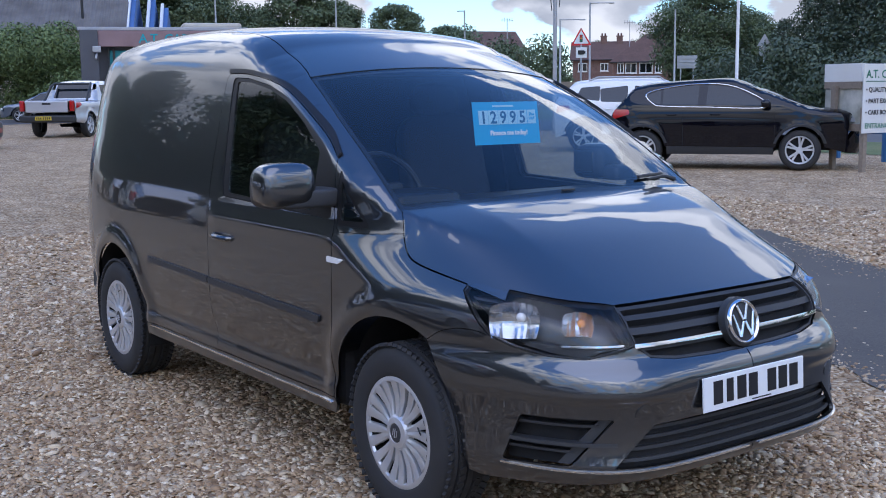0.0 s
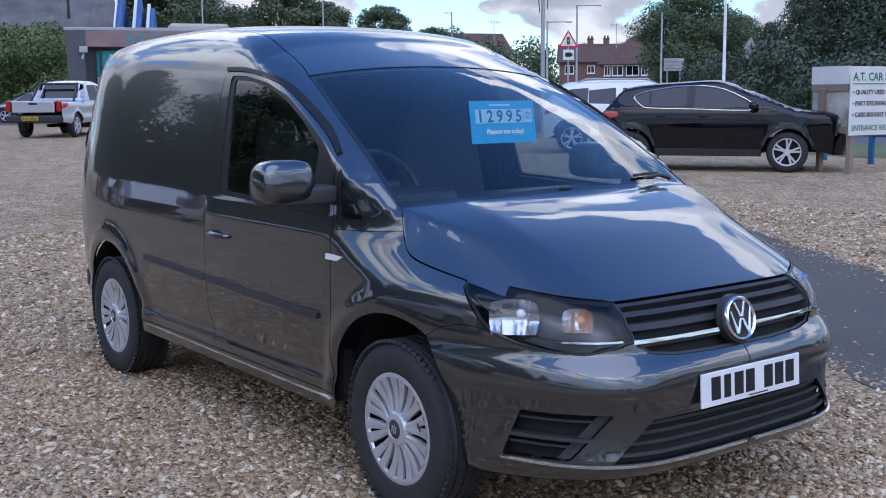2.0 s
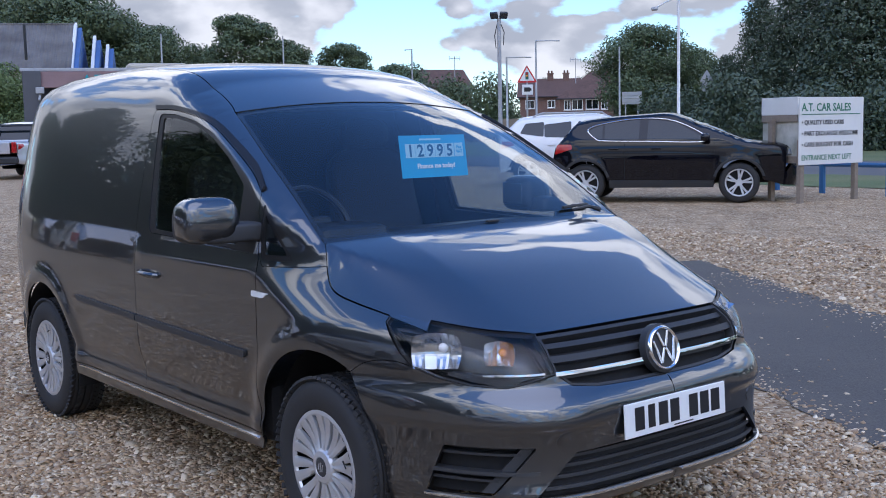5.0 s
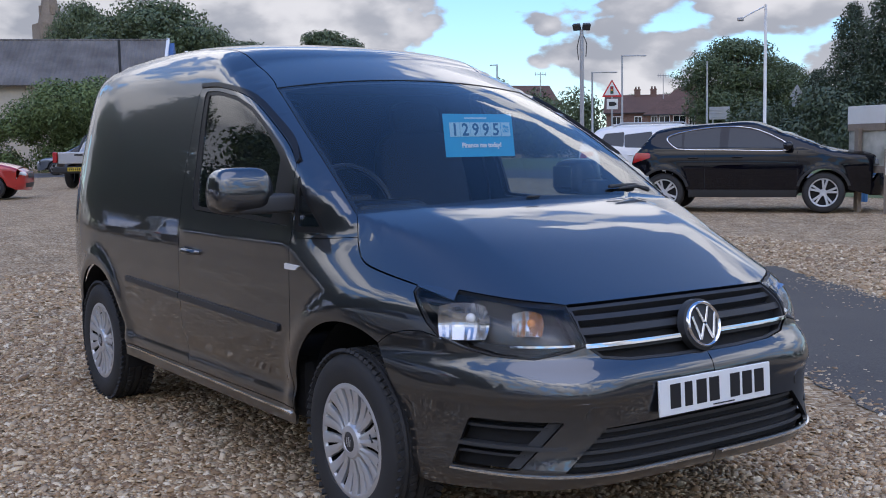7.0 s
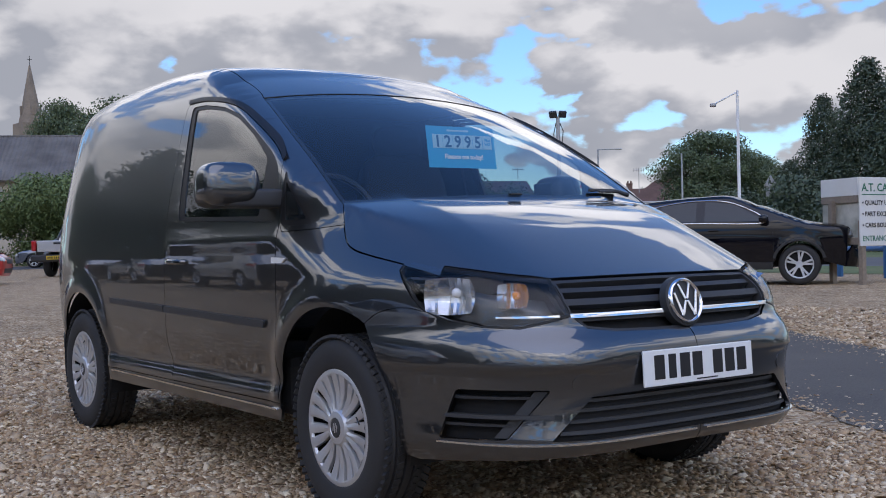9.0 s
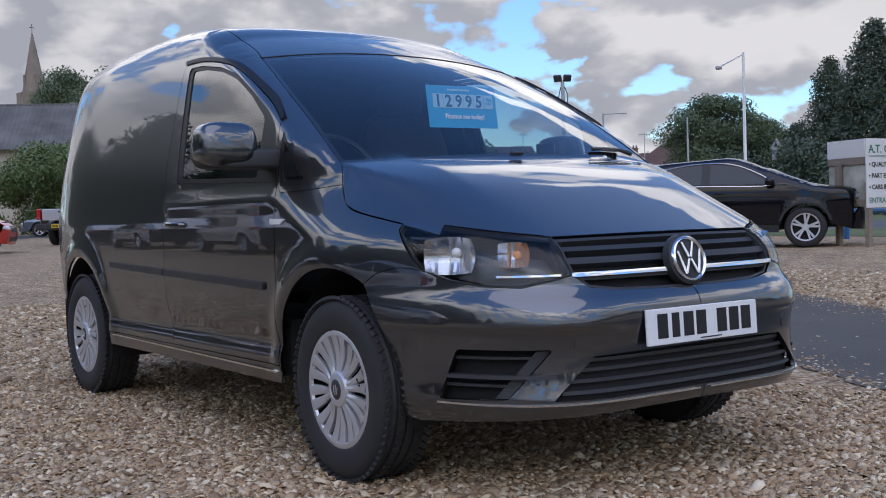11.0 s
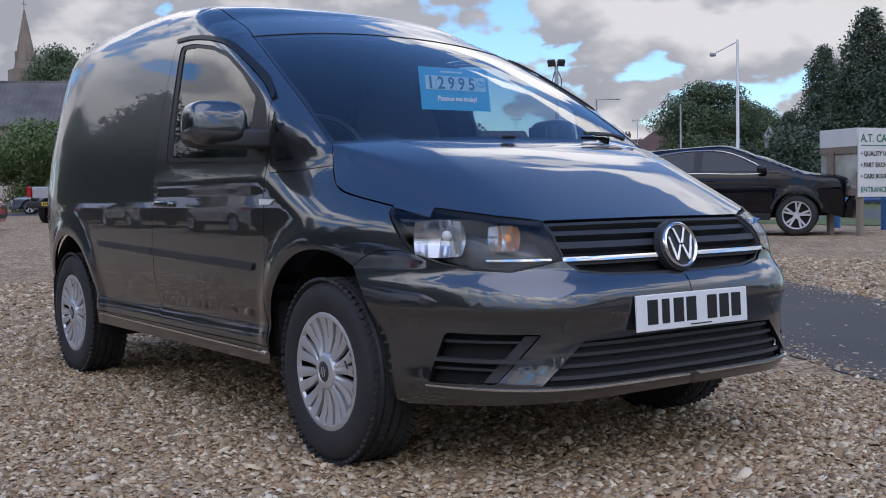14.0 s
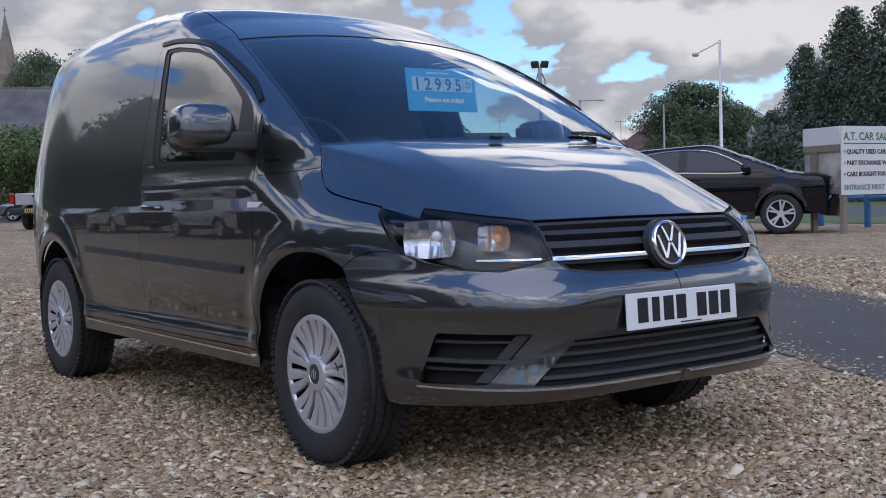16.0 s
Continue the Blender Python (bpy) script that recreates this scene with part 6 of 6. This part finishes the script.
for x, z0, z1 in ((-11.3, 6.0, 7.4), (2.9, 5.4, 8.4)):
    bm = bmesh.new()
    tube(bm, [(x, 0.6 + (z0 - 5.35) * 1.5, z0), (x, 0.4 + (z0 - 5.35) * 1.5, z1)], 0.09, 8)
    part("flue_pipe", smooth(bm), M_BLACK, barn)

# sales office with a dark fascia
office = empty("sales_office", "single-storey sales office with a dark fascia and cyan signs", "building", facing(157.6, 50, 2) @ pose(0, 0, -0.35))
bm = bmesh.new()
box(bm, (0.3, 4.0, 2.0), (6.4, 8.0, 4.0))
part("wall", bm, M_FASCIA, office)
bm = bmesh.new()
box(bm, (0.5, -0.25, 3.95), (6.0, 0.5, 0.66), 0.02)
part("fascia_board", bm, M_FASCIA_PINK, office)
bm = bmesh.new()
box(bm, (0.2, 3.9, 4.36), (7.0, 8.6, 0.14), 0.02)
part("roof", bm, M_STEELGREY, office)
bm = bmesh.new()
box(bm, (-2.85, -0.35, 2.15), (0.72, 0.7, 4.3), 0.02)
part("corner_pier", bm, M_FASCIA, office, "dark grey corner pier")
bm = bmesh.new()
box(bm, (-2.55, -0.78, 3.5), (0.34, 0.18, 0.26), 0.03)
tube(bm, [(-2.55, -0.70, 3.36), (-2.60, -0.9, 3.1)], 0.05, 8)
part("security_light", bm, M_STEELGREY, office)
bm = bmesh.new()
box(bm, (-0.75, -0.06, 2.95), (2.6, 0.06, 1.05), 0.01)
signb = part("sign", bm, M_CYAN, office, "cyan sign panel")
bm = bmesh.new()
box(bm, (-0.75, -0.06, 2.08), (2.6, 0.06, 0.62), 0.01)
part("sign_panel", bm, M_WHITE, office)
R90 = lambda x, y, z: pose(x, y, z, 90, 0, 0)
lettering("A.T. CAR", 0.46, M_WHITE, office, R90(-1.62, -0.11, 3.02), "sign_line", 0.008)
lettering("SALES", 0.46, M_WHITE, office, R90(-1.0, -0.11, 2.55), "sign_line", 0.008)
lettering("RECEPTION", 0.40, M_INK, office, R90(-1.62, -0.11, 1.95), "sign_line", 0.008)
lettering("A.T. CAR SALES", 0.52, M_CYAN, office, R90(-0.85, -0.52, 3.78), "fascia_line", 0.008)
bm = bmesh.new()
box(bm, (-0.55, -0.05, 1.0), (2.5, 0.05, 1.4), 0.01)
part("office_window", bm, M_CARGLASS, office)
bm = bmesh.new()
for x in (-2.1, -1.9, -1.86):
    box(bm, (x, -0.12, 2.0), (0.06, 0.24, 3.2), 0.01)
part("pilaster", bm, M_RUBSTRIP, office)
bm = bmesh.new()
box(bm, (2.4, 3.0, 4.62), (2.6, 2.0, 0.30), 0.12)
part("roof_light", bm, M_RENDER, office)

# church spire
church = empty("church_spire", "brown stone church tower with a tall spire", "church", facing(164.2, 205, 20))
bm = bmesh.new()
box(bm, (0, 0, 11.5), (4.6, 4.6, 23), 0.05)
part("tower", bm, M_STONE, church)
bm = bmesh.new()
ring = lambda r, z: [bm.verts.new((r * math.cos(math.pi / 8 + i * math.pi / 4), r * math.sin(math.pi / 8 + i * math.pi / 4), z)) for i in range(8)]
rs = [ring(2.45, 20.8), ring(1.75, 24.2), ring(0.9, 28.8), ring(0.12, 33.0)]
for a, b in zip(rs, rs[1:]):
    for i in range(8):
        bm.faces.new((a[i], a[(i + 1) % 8], b[(i + 1) % 8], b[i]))
part("spire", bm, M_STONE, church)
for k in range(4):
    bm = bmesh.new()
    a = math.pi / 2 * k
    box(bm, (1.50 * math.cos(a), 1.50 * math.sin(a), 25.2), (0.5, 0.6, 1.5), 0.05, Matrix.Rotation(a, 4, "Z"))
    part("spire_window", bm, M_STONE, church)
bm = bmesh.new()
tube(bm, [(0, 0, 33), (0, 0, 34.6)], 0.05, 6)
tube(bm, [(-0.4, 0, 34.0), (0.4, 0, 34.0)], 0.05, 6)
part("weather_vane", bm, M_BLACK, church)


# ---- street furniture ----
def lamp_post(az, d, H, arm, label, r=0.075, up=0.0, mat=None):
    t = empty("street_lamp", label, "street lamp", facing(az, d))
    bm = bmesh.new()
    tube(bm, [(0, 0, -0.2), (0, 0, 1.3), (0, 0, 1.35), (0, 0, H)], [r * 1.4, r * 1.4, r, r * 0.75], 10)
    part("column", smooth(bm), mat or M_STEELGREY, t)
    if arm:
        bm = bmesh.new()
        tube(bm, [(0, 0, H - 0.05), (arm, 0, H - 0.05 + up)], r * 0.45, 8)
        part("arm", smooth(bm), mat or M_STEELGREY, t)
        bm = bmesh.new()
        box(bm, (arm * 1.12, 0, H - 0.07 + up * 1.1), (abs(arm) * 0.30, 0.16, 0.10), 0.03)
        part("lantern", bm, M_STEELGREY, t)
    return t


lamp_post(129.30, 34, 5.08, -0.62, "slim pale street lamp beside the far road", 0.05, -0.30, M_WHITE)
lamp_post(136.28, 92, 8.1, 1.5, "tall grey street lamp with a level arm", 0.09)
lamp_post(132.15, 80, 6.6, 0.0, "plain grey column beyond the cars", 0.07)
lamp_post(137.75, 88, 6.6, 1.5, "grey street lamp with a short arm", 0.09)
lamp_post(142.5, 100, 8.2, -0.5, "slim street lamp among far trees", 0.09)
lamp_post(154.8, 80, 8.0, 0.0, "slim grey column beyond the office", 0.07)
lamp_post(148.9, 100, 9.5, 0.0, "slim grey column among far trees", 0.08)
flood = empty("floodlight_pole", "grey pole with two floodlights for the car lot", "floodlight", facing(138.15, 36))
bm = bmesh.new()
tube(bm, [(0, 0, -0.2), (0, 0, 4.75)], [0.075, 0.06], 10)
part("pole", smooth(bm), M_STEELGREY, flood)
bm = bmesh.new()
tube(bm, [(0.06, 0, 4.55), (0.16, 0.02, 4.3), (0.13, 0, 3.9)], 0.015, 6)
tube(bm, [(-0.06, 0, 4.55), (-0.14, 0.02, 4.2), (-0.10, 0, 3.8)], 0.015, 6)
part("cable", bm, M_BLACK, flood)
for s in (-1, 1):
    bm = bmesh.new()
    box(bm, (s * 0.15, -0.02, 4.82), (0.25, 0.12, 0.22), 0.03, Matrix.Rotation(s * 0.4, 4, "Z") @ Matrix.Rotation(0.5, 4, "X"))
    part("floodlight", bm, M_RUBSTRIP, flood)


def triangle(bm, s, y, t=0.02):
    pts = rounded([(-s / 2, 0), (s / 2, 0), (0, s * 0.87)], s * 0.06, 3)
    f = bm.faces.new([bm.verts.new((p[0], y, p[1])) for p in pts])
    r = bmesh.ops.extrude_face_region(bm, geom=[f])
    bmesh.ops.translate(bm, vec=(0, t, 0), verts=[g for g in r["geom"] if isinstance(g, bmesh.types.BMVert)])
    bmesh.ops.recalc_face_normals(bm, faces=bm.faces)


sign = empty("road_sign", "red triangular traffic-signals warning sign with a camera plate", "road sign", facing(136.75, 65) @ pose(0, 0, 0.37))
bm = bmesh.new()
tube(bm, [(0, 0.05, -0.6), (0, 0.05, 4.3)], 0.055, 10)
part("post", smooth(bm), M_STEELGREY, sign)
for sz, yy, mt, zz in ((1.15, 0.0, M_SIGNRED, 3.35), (0.86, -0.012, M_WHITE, 3.45)):
    bm = bmesh.new()
    triangle(bm, sz, yy)
    bmesh.ops.translate(bm, vec=(0, 0, zz), verts=bm.verts)
    part("sign_plate", bm, mt, sign)
bm = bmesh.new()
box(bm, (0, -0.02, 3.74), (0.17, 0.02, 0.42), 0.01)
lights = part("signal_symbol", bm, M_INK, sign)
for zz, mt in ((3.87, M_SIGNRED), (3.74, M_AMBER), (3.61, M_GREENINK)):
    bm = bmesh.new()
    bmesh.ops.create_cone(bm, segments=14, radius1=0.055, radius2=0.055, depth=0.02, cap_ends=True, matrix=Matrix.Translation((0, -0.035, zz)) @ Matrix.Rotation(radians(90), 4, "X"))
    part("signal_dot", bm, mt, lights)
bm = bmesh.new()
box(bm, (0.02, 0, 2.95), (0.62, 0.02, 0.58), 0.01)
cp = part("camera_plate", bm, M_WHITE, sign)
bm = bmesh.new()
box(bm, (0.0, -0.02, 2.96), (0.34, 0.02, 0.24), 0.02)
box(bm, (0.2, -0.02, 2.96), (0.10, 0.02, 0.14), 0.02)
part("camera_symbol", bm, M_INK, cp)

gw = empty("road_sign", "grey back of a triangular road sign on a post", "road sign", facing(127.92, 72))
bm = bmesh.new()
tube(bm, [(0, 0, -0.2), (0, 0, 4.4)], 0.055, 10)
part("post", smooth(bm), M_STEELGREY, gw)
bm = bmesh.new()
triangle(bm, 0.86, -0.07)
bmesh.ops.translate(bm, vec=(0, 0, 3.74), verts=bm.verts)
part("sign_plate", bm, M_STEELGREY, gw)
bm = bmesh.new()
box(bm, (0, -0.06, 3.42), (0.58, 0.02, 0.56), 0.01)
part("sub_plate", bm, M_STEELGREY, gw)

ds = empty("direction_sign", "grey back of a wide direction sign on two posts", "road sign", facing(131.55, 74) @ pose(0, 0, 0.18))
for s in (-1, 1):
    bm = bmesh.new()
    tube(bm, [(s * 0.4, 0, -0.4), (s * 0.4, 0, 3.1)], 0.045, 8)
    part("post", smooth(bm), M_STEELGREY, ds)
bm = bmesh.new()
box(bm, (0, -0.06, 2.72), (1.25, 0.03, 0.8), 0.01)
part("sign_plate", bm, M_STEELGREY, ds)
for zz in (2.5, 2.72, 2.94):
    bm = bmesh.new()
    box(bm, (0, -0.09, zz), (1.2, 0.03, 0.05), 0.008)
    part("rail", bm, M_STEELGREY, ds)

# sales board on timber posts
S0, S1 = Vector(away(123.62, 19.6)), Vector(away(120.72, 20.9))
ang = math.degrees(math.atan2(S1.y - S0.y, S1.x - S0.x))
BW = (S1 - S0).length
board = empty("sales_board", "white sales board with green lettering on timber posts", "sign board", pose(S0.x, S0.y, S0.z - 0.14, 0, 0, ang))
bm = bmesh.new()
box(bm, (BW / 2, 0, 1.345), (BW, 0.025, 1.13), 0.006)
part("panel", bm, M_BOARD, board)
for x in (0.12, BW - 0.12):
    bm = bmesh.new()
    box(bm, (x, 0.06, 0.45), (0.095, 0.085, 1.5), 0.008)
    part("post", bm, M_WOOD, board)
lettering("A.T. CAR SALES", 0.185, M_GREENINK, board, R90(0.05, -0.016, 1.68), "sign_line", 0.003)
bm = bmesh.new()
box(bm, (BW / 2 - 0.02, -0.016, 1.625), (BW - 0.14, 0.004, 0.014))
part("underline", bm, M_GREENINK, board)
for i, t in enumerate(("• QUALITY USED CARS", "• PART EXCHANGE WELCOME", "• CARS BOUGHT FOR CASH")):
    lettering(t, 0.106, M_INK, board, R90(0.05, -0.016, 1.455 - 0.185 * i), "sign_line", 0.0028)
lettering("ENTRANCE NEXT LEFT", 0.125, M_GREENINK, board, R90(0.05, -0.016, 0.86), "sign_line", 0.0015)
B0, B1 = Vector(away(125.38, 20.6)), Vector(away(123.70, 19.9))
ang = math.degrees(math.atan2(B1.y - B0.y, B1.x - B0.x))
B2 = (B1 - B0).length
old = empty("sign_board", "weathered stained back of an older board on a timber post", "sign board", pose(B0.x, B0.y, B0.z - 0.14, 0, 0, ang))
bm = bmesh.new()
box(bm, (B2 / 2, 0.05, 1.36), (B2, 0.03, 1.12), 0.006)
part("panel", bm, M_BOARDBACK, old)
bm = bmesh.new()
box(bm, (B2 / 2, 0.02, 1.77), (B2, 0.03, 0.30), 0.006)
part("top_panel", bm, M_BOARD, old)
for zz in (1.56, 0.86):
    bm = bmesh.new()
    box(bm, (B2 / 2, 0.015, zz), (B2 - 0.02, 0.03, 0.12), 0.006)
    part("batten", bm, M_WOOD, old)
bm = bmesh.new()
box(bm, (B2 * 0.36, -0.04, 0.68), (0.10, 0.085, 1.75), 0.008)
part("post", bm, M_WOOD, old)

# blue tube rail along the edge of the lot
rail = empty("guard_rail", "low blue tubular rail along the lot's edge", "railing")
RP = [Vector(away(a, d)) for a, d in ((124.6, 23.5), (122.5, 22.4), (119.5, 21.5), (115.0, 20.5), (108.0, 20.0))]
for a, b in zip(RP, RP[1:]):
    bm = bmesh.new()
    tube(bm, [a + Vector((0, 0, 0.55)), b + Vector((0, 0, 0.55))], 0.045, 8)
    part("rail", smooth(bm), M_RAIL, rail)
for p in RP:
    bm = bmesh.new()
    tube(bm, [p + Vector((0, 0, -0.1)), p + Vector((0, 0, 0.85))], 0.06, 8)
    part("post", smooth(bm), M_RAIL, rail)
# boundary fence of the far gardens
fence = empty("fence", "weathered close-boarded garden fence beyond the road", "fence")
for i in range(12):
    a, b = Vector(away(138.0 - 0.9 * i, 92)), Vector(away(137.13 - 0.9 * i, 92))
    bm = bmesh.new()
    slab(bm, [a, b, b + Vector((0, 0, 1.9)), a + Vector((0, 0, 1.9))], 0.06)
    part("fence_panel", bm, M_WOOD, fence)
# aerials
for az, d, H in ((140.35, 140, 10.0), (134.3, 142, 9.6)):
    an = empty("aerial", "thin television aerial on a mast", "aerial", facing(az, d, 30))
    bm = bmesh.new()
    tube(bm, [(0, 0, 5.5), (0, 0, H)], 0.045, 6)
    part("mast", bm, M_STEELGREY, an)
    bm = bmesh.new()
    tube(bm, [(-0.8, 0, H - 0.2), (0.8, 0, H - 0.2)], 0.035, 6)
    for k in range(5):
        tube(bm, [(-0.7 + 0.35 * k, 0, H - 0.45), (-0.7 + 0.35 * k, 0, H + 0.05)], 0.025, 4)
    part("array", bm, M_STEELGREY, an)
# small bent metal stand on the gravel
st = empty("metal_stand", "small bent metal stand lying on the gravel", "stand", pose(*away(167.0, 36.8), 0, 0, 30))
for s in (-1, 1):
    bm = bmesh.new()
    tube(bm, [(-0.25, s * 0.22, 0.01), (0.05, s * 0.22, 0.55), (0.30, s * 0.22, 0.01)], 0.02, 6)
    part("leg", smooth(bm), M_STEELGREY, st)
bm = bmesh.new()
tube(bm, [(0.05, -0.22, 0.55), (0.05, 0.22, 0.55)], 0.02, 6)
part("crossbar", smooth(bm), M_STEELGREY, st)

# ---- ground ----
def sheet_ground():
    bm = bmesh.new()
    radii = [0, 1, 2, 3, 4, 5, 6.5, 8, 10, 12.5, 15, 18, 22, 27, 34, 45, 65, 90, 150, 300, 800, 2500]
    n, rings = 72, []
    for r in radii:
        if r == 0:
            rings.append([bm.verts.new((-1, 0, 0))])
            continue
        rings.append([bm.verts.new((-1 + r * math.cos(2 * math.pi * i / n), r * math.sin(2 * math.pi * i / n), 0)) for i in range(n)])
    for v in bm.verts:
        v.co.z = rise(v.co.x, v.co.y)
    for i in range(n):
        bm.faces.new((rings[0][0], rings[1][i], rings[1][(i + 1) % n]))
    for a, b in zip(rings[1:], rings[2:]):
        for i in range(n):
            bm.faces.new((a[i], b[i], b[(i + 1) % n], a[(i + 1) % n]))
    smooth(bm, 80)
    return part("ground", bm, M_BED)


tagged(sheet_ground(), "pale brown loose gravel of the car lot", "gravel", kind="structure")


def strip(name, inner, outer, mat, label, category, n=60, ragged=0.0, lift=0.006, kind="structure"):
    """A flat surface between two lines of (x, y), laid just over the ground."""
    rng = random.Random(5)
    bm, rows = bmesh.new(), []
    for i in range(n + 1):
        t = i / n
        a, b = Vector(inner[0]).lerp(Vector(inner[1]), t), Vector(outer[0]).lerp(Vector(outer[1]), t)
        d = (b - a).normalized()
        a, b = a + d * rng.uniform(-ragged, ragged), b + d * rng.uniform(-ragged, ragged)
        rows.append([bm.verts.new((p.x, p.y, rise(p.x, p.y) + lift)) for p in (a.lerp(b, k / 4) for k in range(5))])
    for p, q in zip(rows, rows[1:]):
        for j in range(4):
            bm.faces.new((p[j], p[j + 1], q[j + 1], q[j]))
    return tagged(part(name, smooth(bm, 80), mat), label, category, kind=kind)


# the tarred drive: it runs past the van's nose
d, nrm = Vector((0.872, -0.49)), Vector((0.49, 0.872))
base = nrm * 1.82
strip("drive", [tuple(base - d * 7), tuple(base + d * 9)], [tuple(nrm * 3.72 - d * 7), tuple(nrm * 3.72 + d * 9)], M_ASPHALT, "worn grey tarmac drive across the gravel", "drive", 160, 0.035)
# verge, far road and second verge, across the line of sight beyond the rail
va, vb = Vector(away(150, 30)[:2]), Vector(away(100, 26)[:2])
vd = Vector(away(128, 30)[:2]) - EYE0.xy
vd.normalize()
A0, A1 = Vector(away(124.6, 24.2)[:2]), Vector(away(104, 20.5)[:2])
e = (A1 - A0).normalized()
nn = Vector((-e.y, e.x))
nn = nn if nn.dot(vd) > 0 else -nn
for nm, o0, o1, mt, lb, cat in (("verge", 0.6, 5.0, M_GRASS, "mown grass verge beyond the blue rail", "grass"), ("road", 5.0, 13.0, M_ROADTAR, "grey main road beyond the verge", "road"), ("verge", 13.0, 60.0, M_GRASS, "rough grass beyond the main road", "grass")):
    s0 = -4 if o0 < 5 else -60
    strip(nm, [tuple(A0 + e * s0 + nn * o0), tuple(A0 + e * 80 + nn * o0)], [tuple(A0 + e * s0 + nn * o1), tuple(A0 + e * 80 + nn * o1)], mt, lb, cat, 60, 0.05, 0.012)
hs = [away(169, 52), away(160, 56)]
strip("yard", [hs[0][:2], hs[1][:2]], [away(170, 64)[:2], away(159, 62)[:2]], M_ROADTAR, "grey tarred yard in front of the hedge", "yard", 30, 0.1, 0.012)


# loose stones
def pebbles(n, seed, spread, size):
    """Small uneven stones strewn on the bed: spread gives (x, y) for two random rows."""
    rng = np.random.default_rng(seed)
    xy = spread(rng, n)
    n = len(xy)
    s = size * rng.lognormal(0, 0.32, n)
    base = np.array([(1, 0, 0), (0, 1, 0), (-1, 0, 0), (0, -1, 0), (0, 0, 0.62), (0.62, 0.62, 0.34), (-0.62, 0.62, 0.34), (-0.62, -0.62, 0.34), (0.62, -0.62, 0.34)])
    tri = [(0, 5, 8), (1, 6, 5), (2, 7, 6), (3, 8, 7), (4, 8, 5), (4, 5, 6), (4, 6, 7), (4, 7, 8), (0, 1, 5), (1, 2, 6), (2, 3, 7), (3, 0, 8)]
    B = base[None] * rng.uniform(0.7, 1.3, (n, 9, 1)) * (s[:, None] * rng.uniform(0.65, 1.2, (n, 3)))[:, None, :]
    a = rng.uniform(0, 2 * math.pi, n)
    c, q = np.cos(a)[:, None], np.sin(a)[:, None]
    X, Y = B[:, :, 0] * c - B[:, :, 1] * q, B[:, :, 0] * q + B[:, :, 1] * c
    tx, ty = rng.uniform(-0.5, 0.5, (n, 1)), rng.uniform(-0.5, 0.5, (n, 1))
    Z = B[:, :, 2] + tx * X + ty * Y
    z0 = np.array([rise(p[0], p[1]) for p in xy])
    V = np.stack((X + xy[:, :1], Y + xy[:, 1:], Z + z0[:, None] + rng.uniform(-0.002, 0.004, (n, 1))), 2).reshape(-1, 3)
    F = (np.array(tri)[None] + 9 * np.arange(n)[:, None, None]).reshape(-1, 3)
    me = bpy.data.meshes.new("stones")
    me.vertices.add(len(V))
    me.vertices.foreach_set("co", V.ravel())
    me.loops.add(F.size)
    me.loops.foreach_set("vertex_index", F.ravel())
    me.polygons.add(len(F))
    me.polygons.foreach_set("loop_start", np.arange(0, F.size, 3))
    me.update(calc_edges=True)
    me.validate()
    ob = part("loose_gravel", me, M_STONES)
    return tagged(ob, "loose tan and grey gravel stones", "gravel", kind="stuff")


def near_field(rng, n):
    """Denser towards the walk, none on the tarred drive."""
    P = np.stack((rng.uniform(-5.2, 3.6, n), rng.uniform(-2.6, 1.9, n)), 1)
    far = np.hypot(P[:, 0] - 3.2, P[:, 1] + 2.8)
    k = P @ np.array((0.49, 0.872))
    return P[(k < 1.80 + rng.normal(0, 0.05, n)) & (rng.random(n) < np.clip(3.6 / far, 0, 1) ** 1.3)]


def mid_field(rng, n):
    P = np.stack((rng.uniform(-9.0, 2.5, n), rng.uniform(-2.5, 9.0, n)), 1)
    k = P @ np.array((0.49, 0.872))
    side = (P[:, 0] < -3.4) & (P[:, 1] < 1.8) | (k > 3.74 + rng.normal(0, 0.06, n))
    return P[side]


pebbles(140000, 21, near_field, 0.0112)
pebbles(70000, 22, mid_field, 0.016)


def stray(rng, n):
    """A few stones kicked onto the drive, most near its edges."""
    t, k = rng.uniform(-6, 8, n), np.where(rng.random(n) < 0.5, 1.80 + rng.exponential(0.16, n), 3.74 - rng.exponential(0.16, n))
    k = np.clip(k, 1.8, 3.74)
    return np.stack((0.872 * t + 0.49 * k, -0.49 * t + 0.872 * k), 1)


pebbles(9000, 23, stray, 0.010)
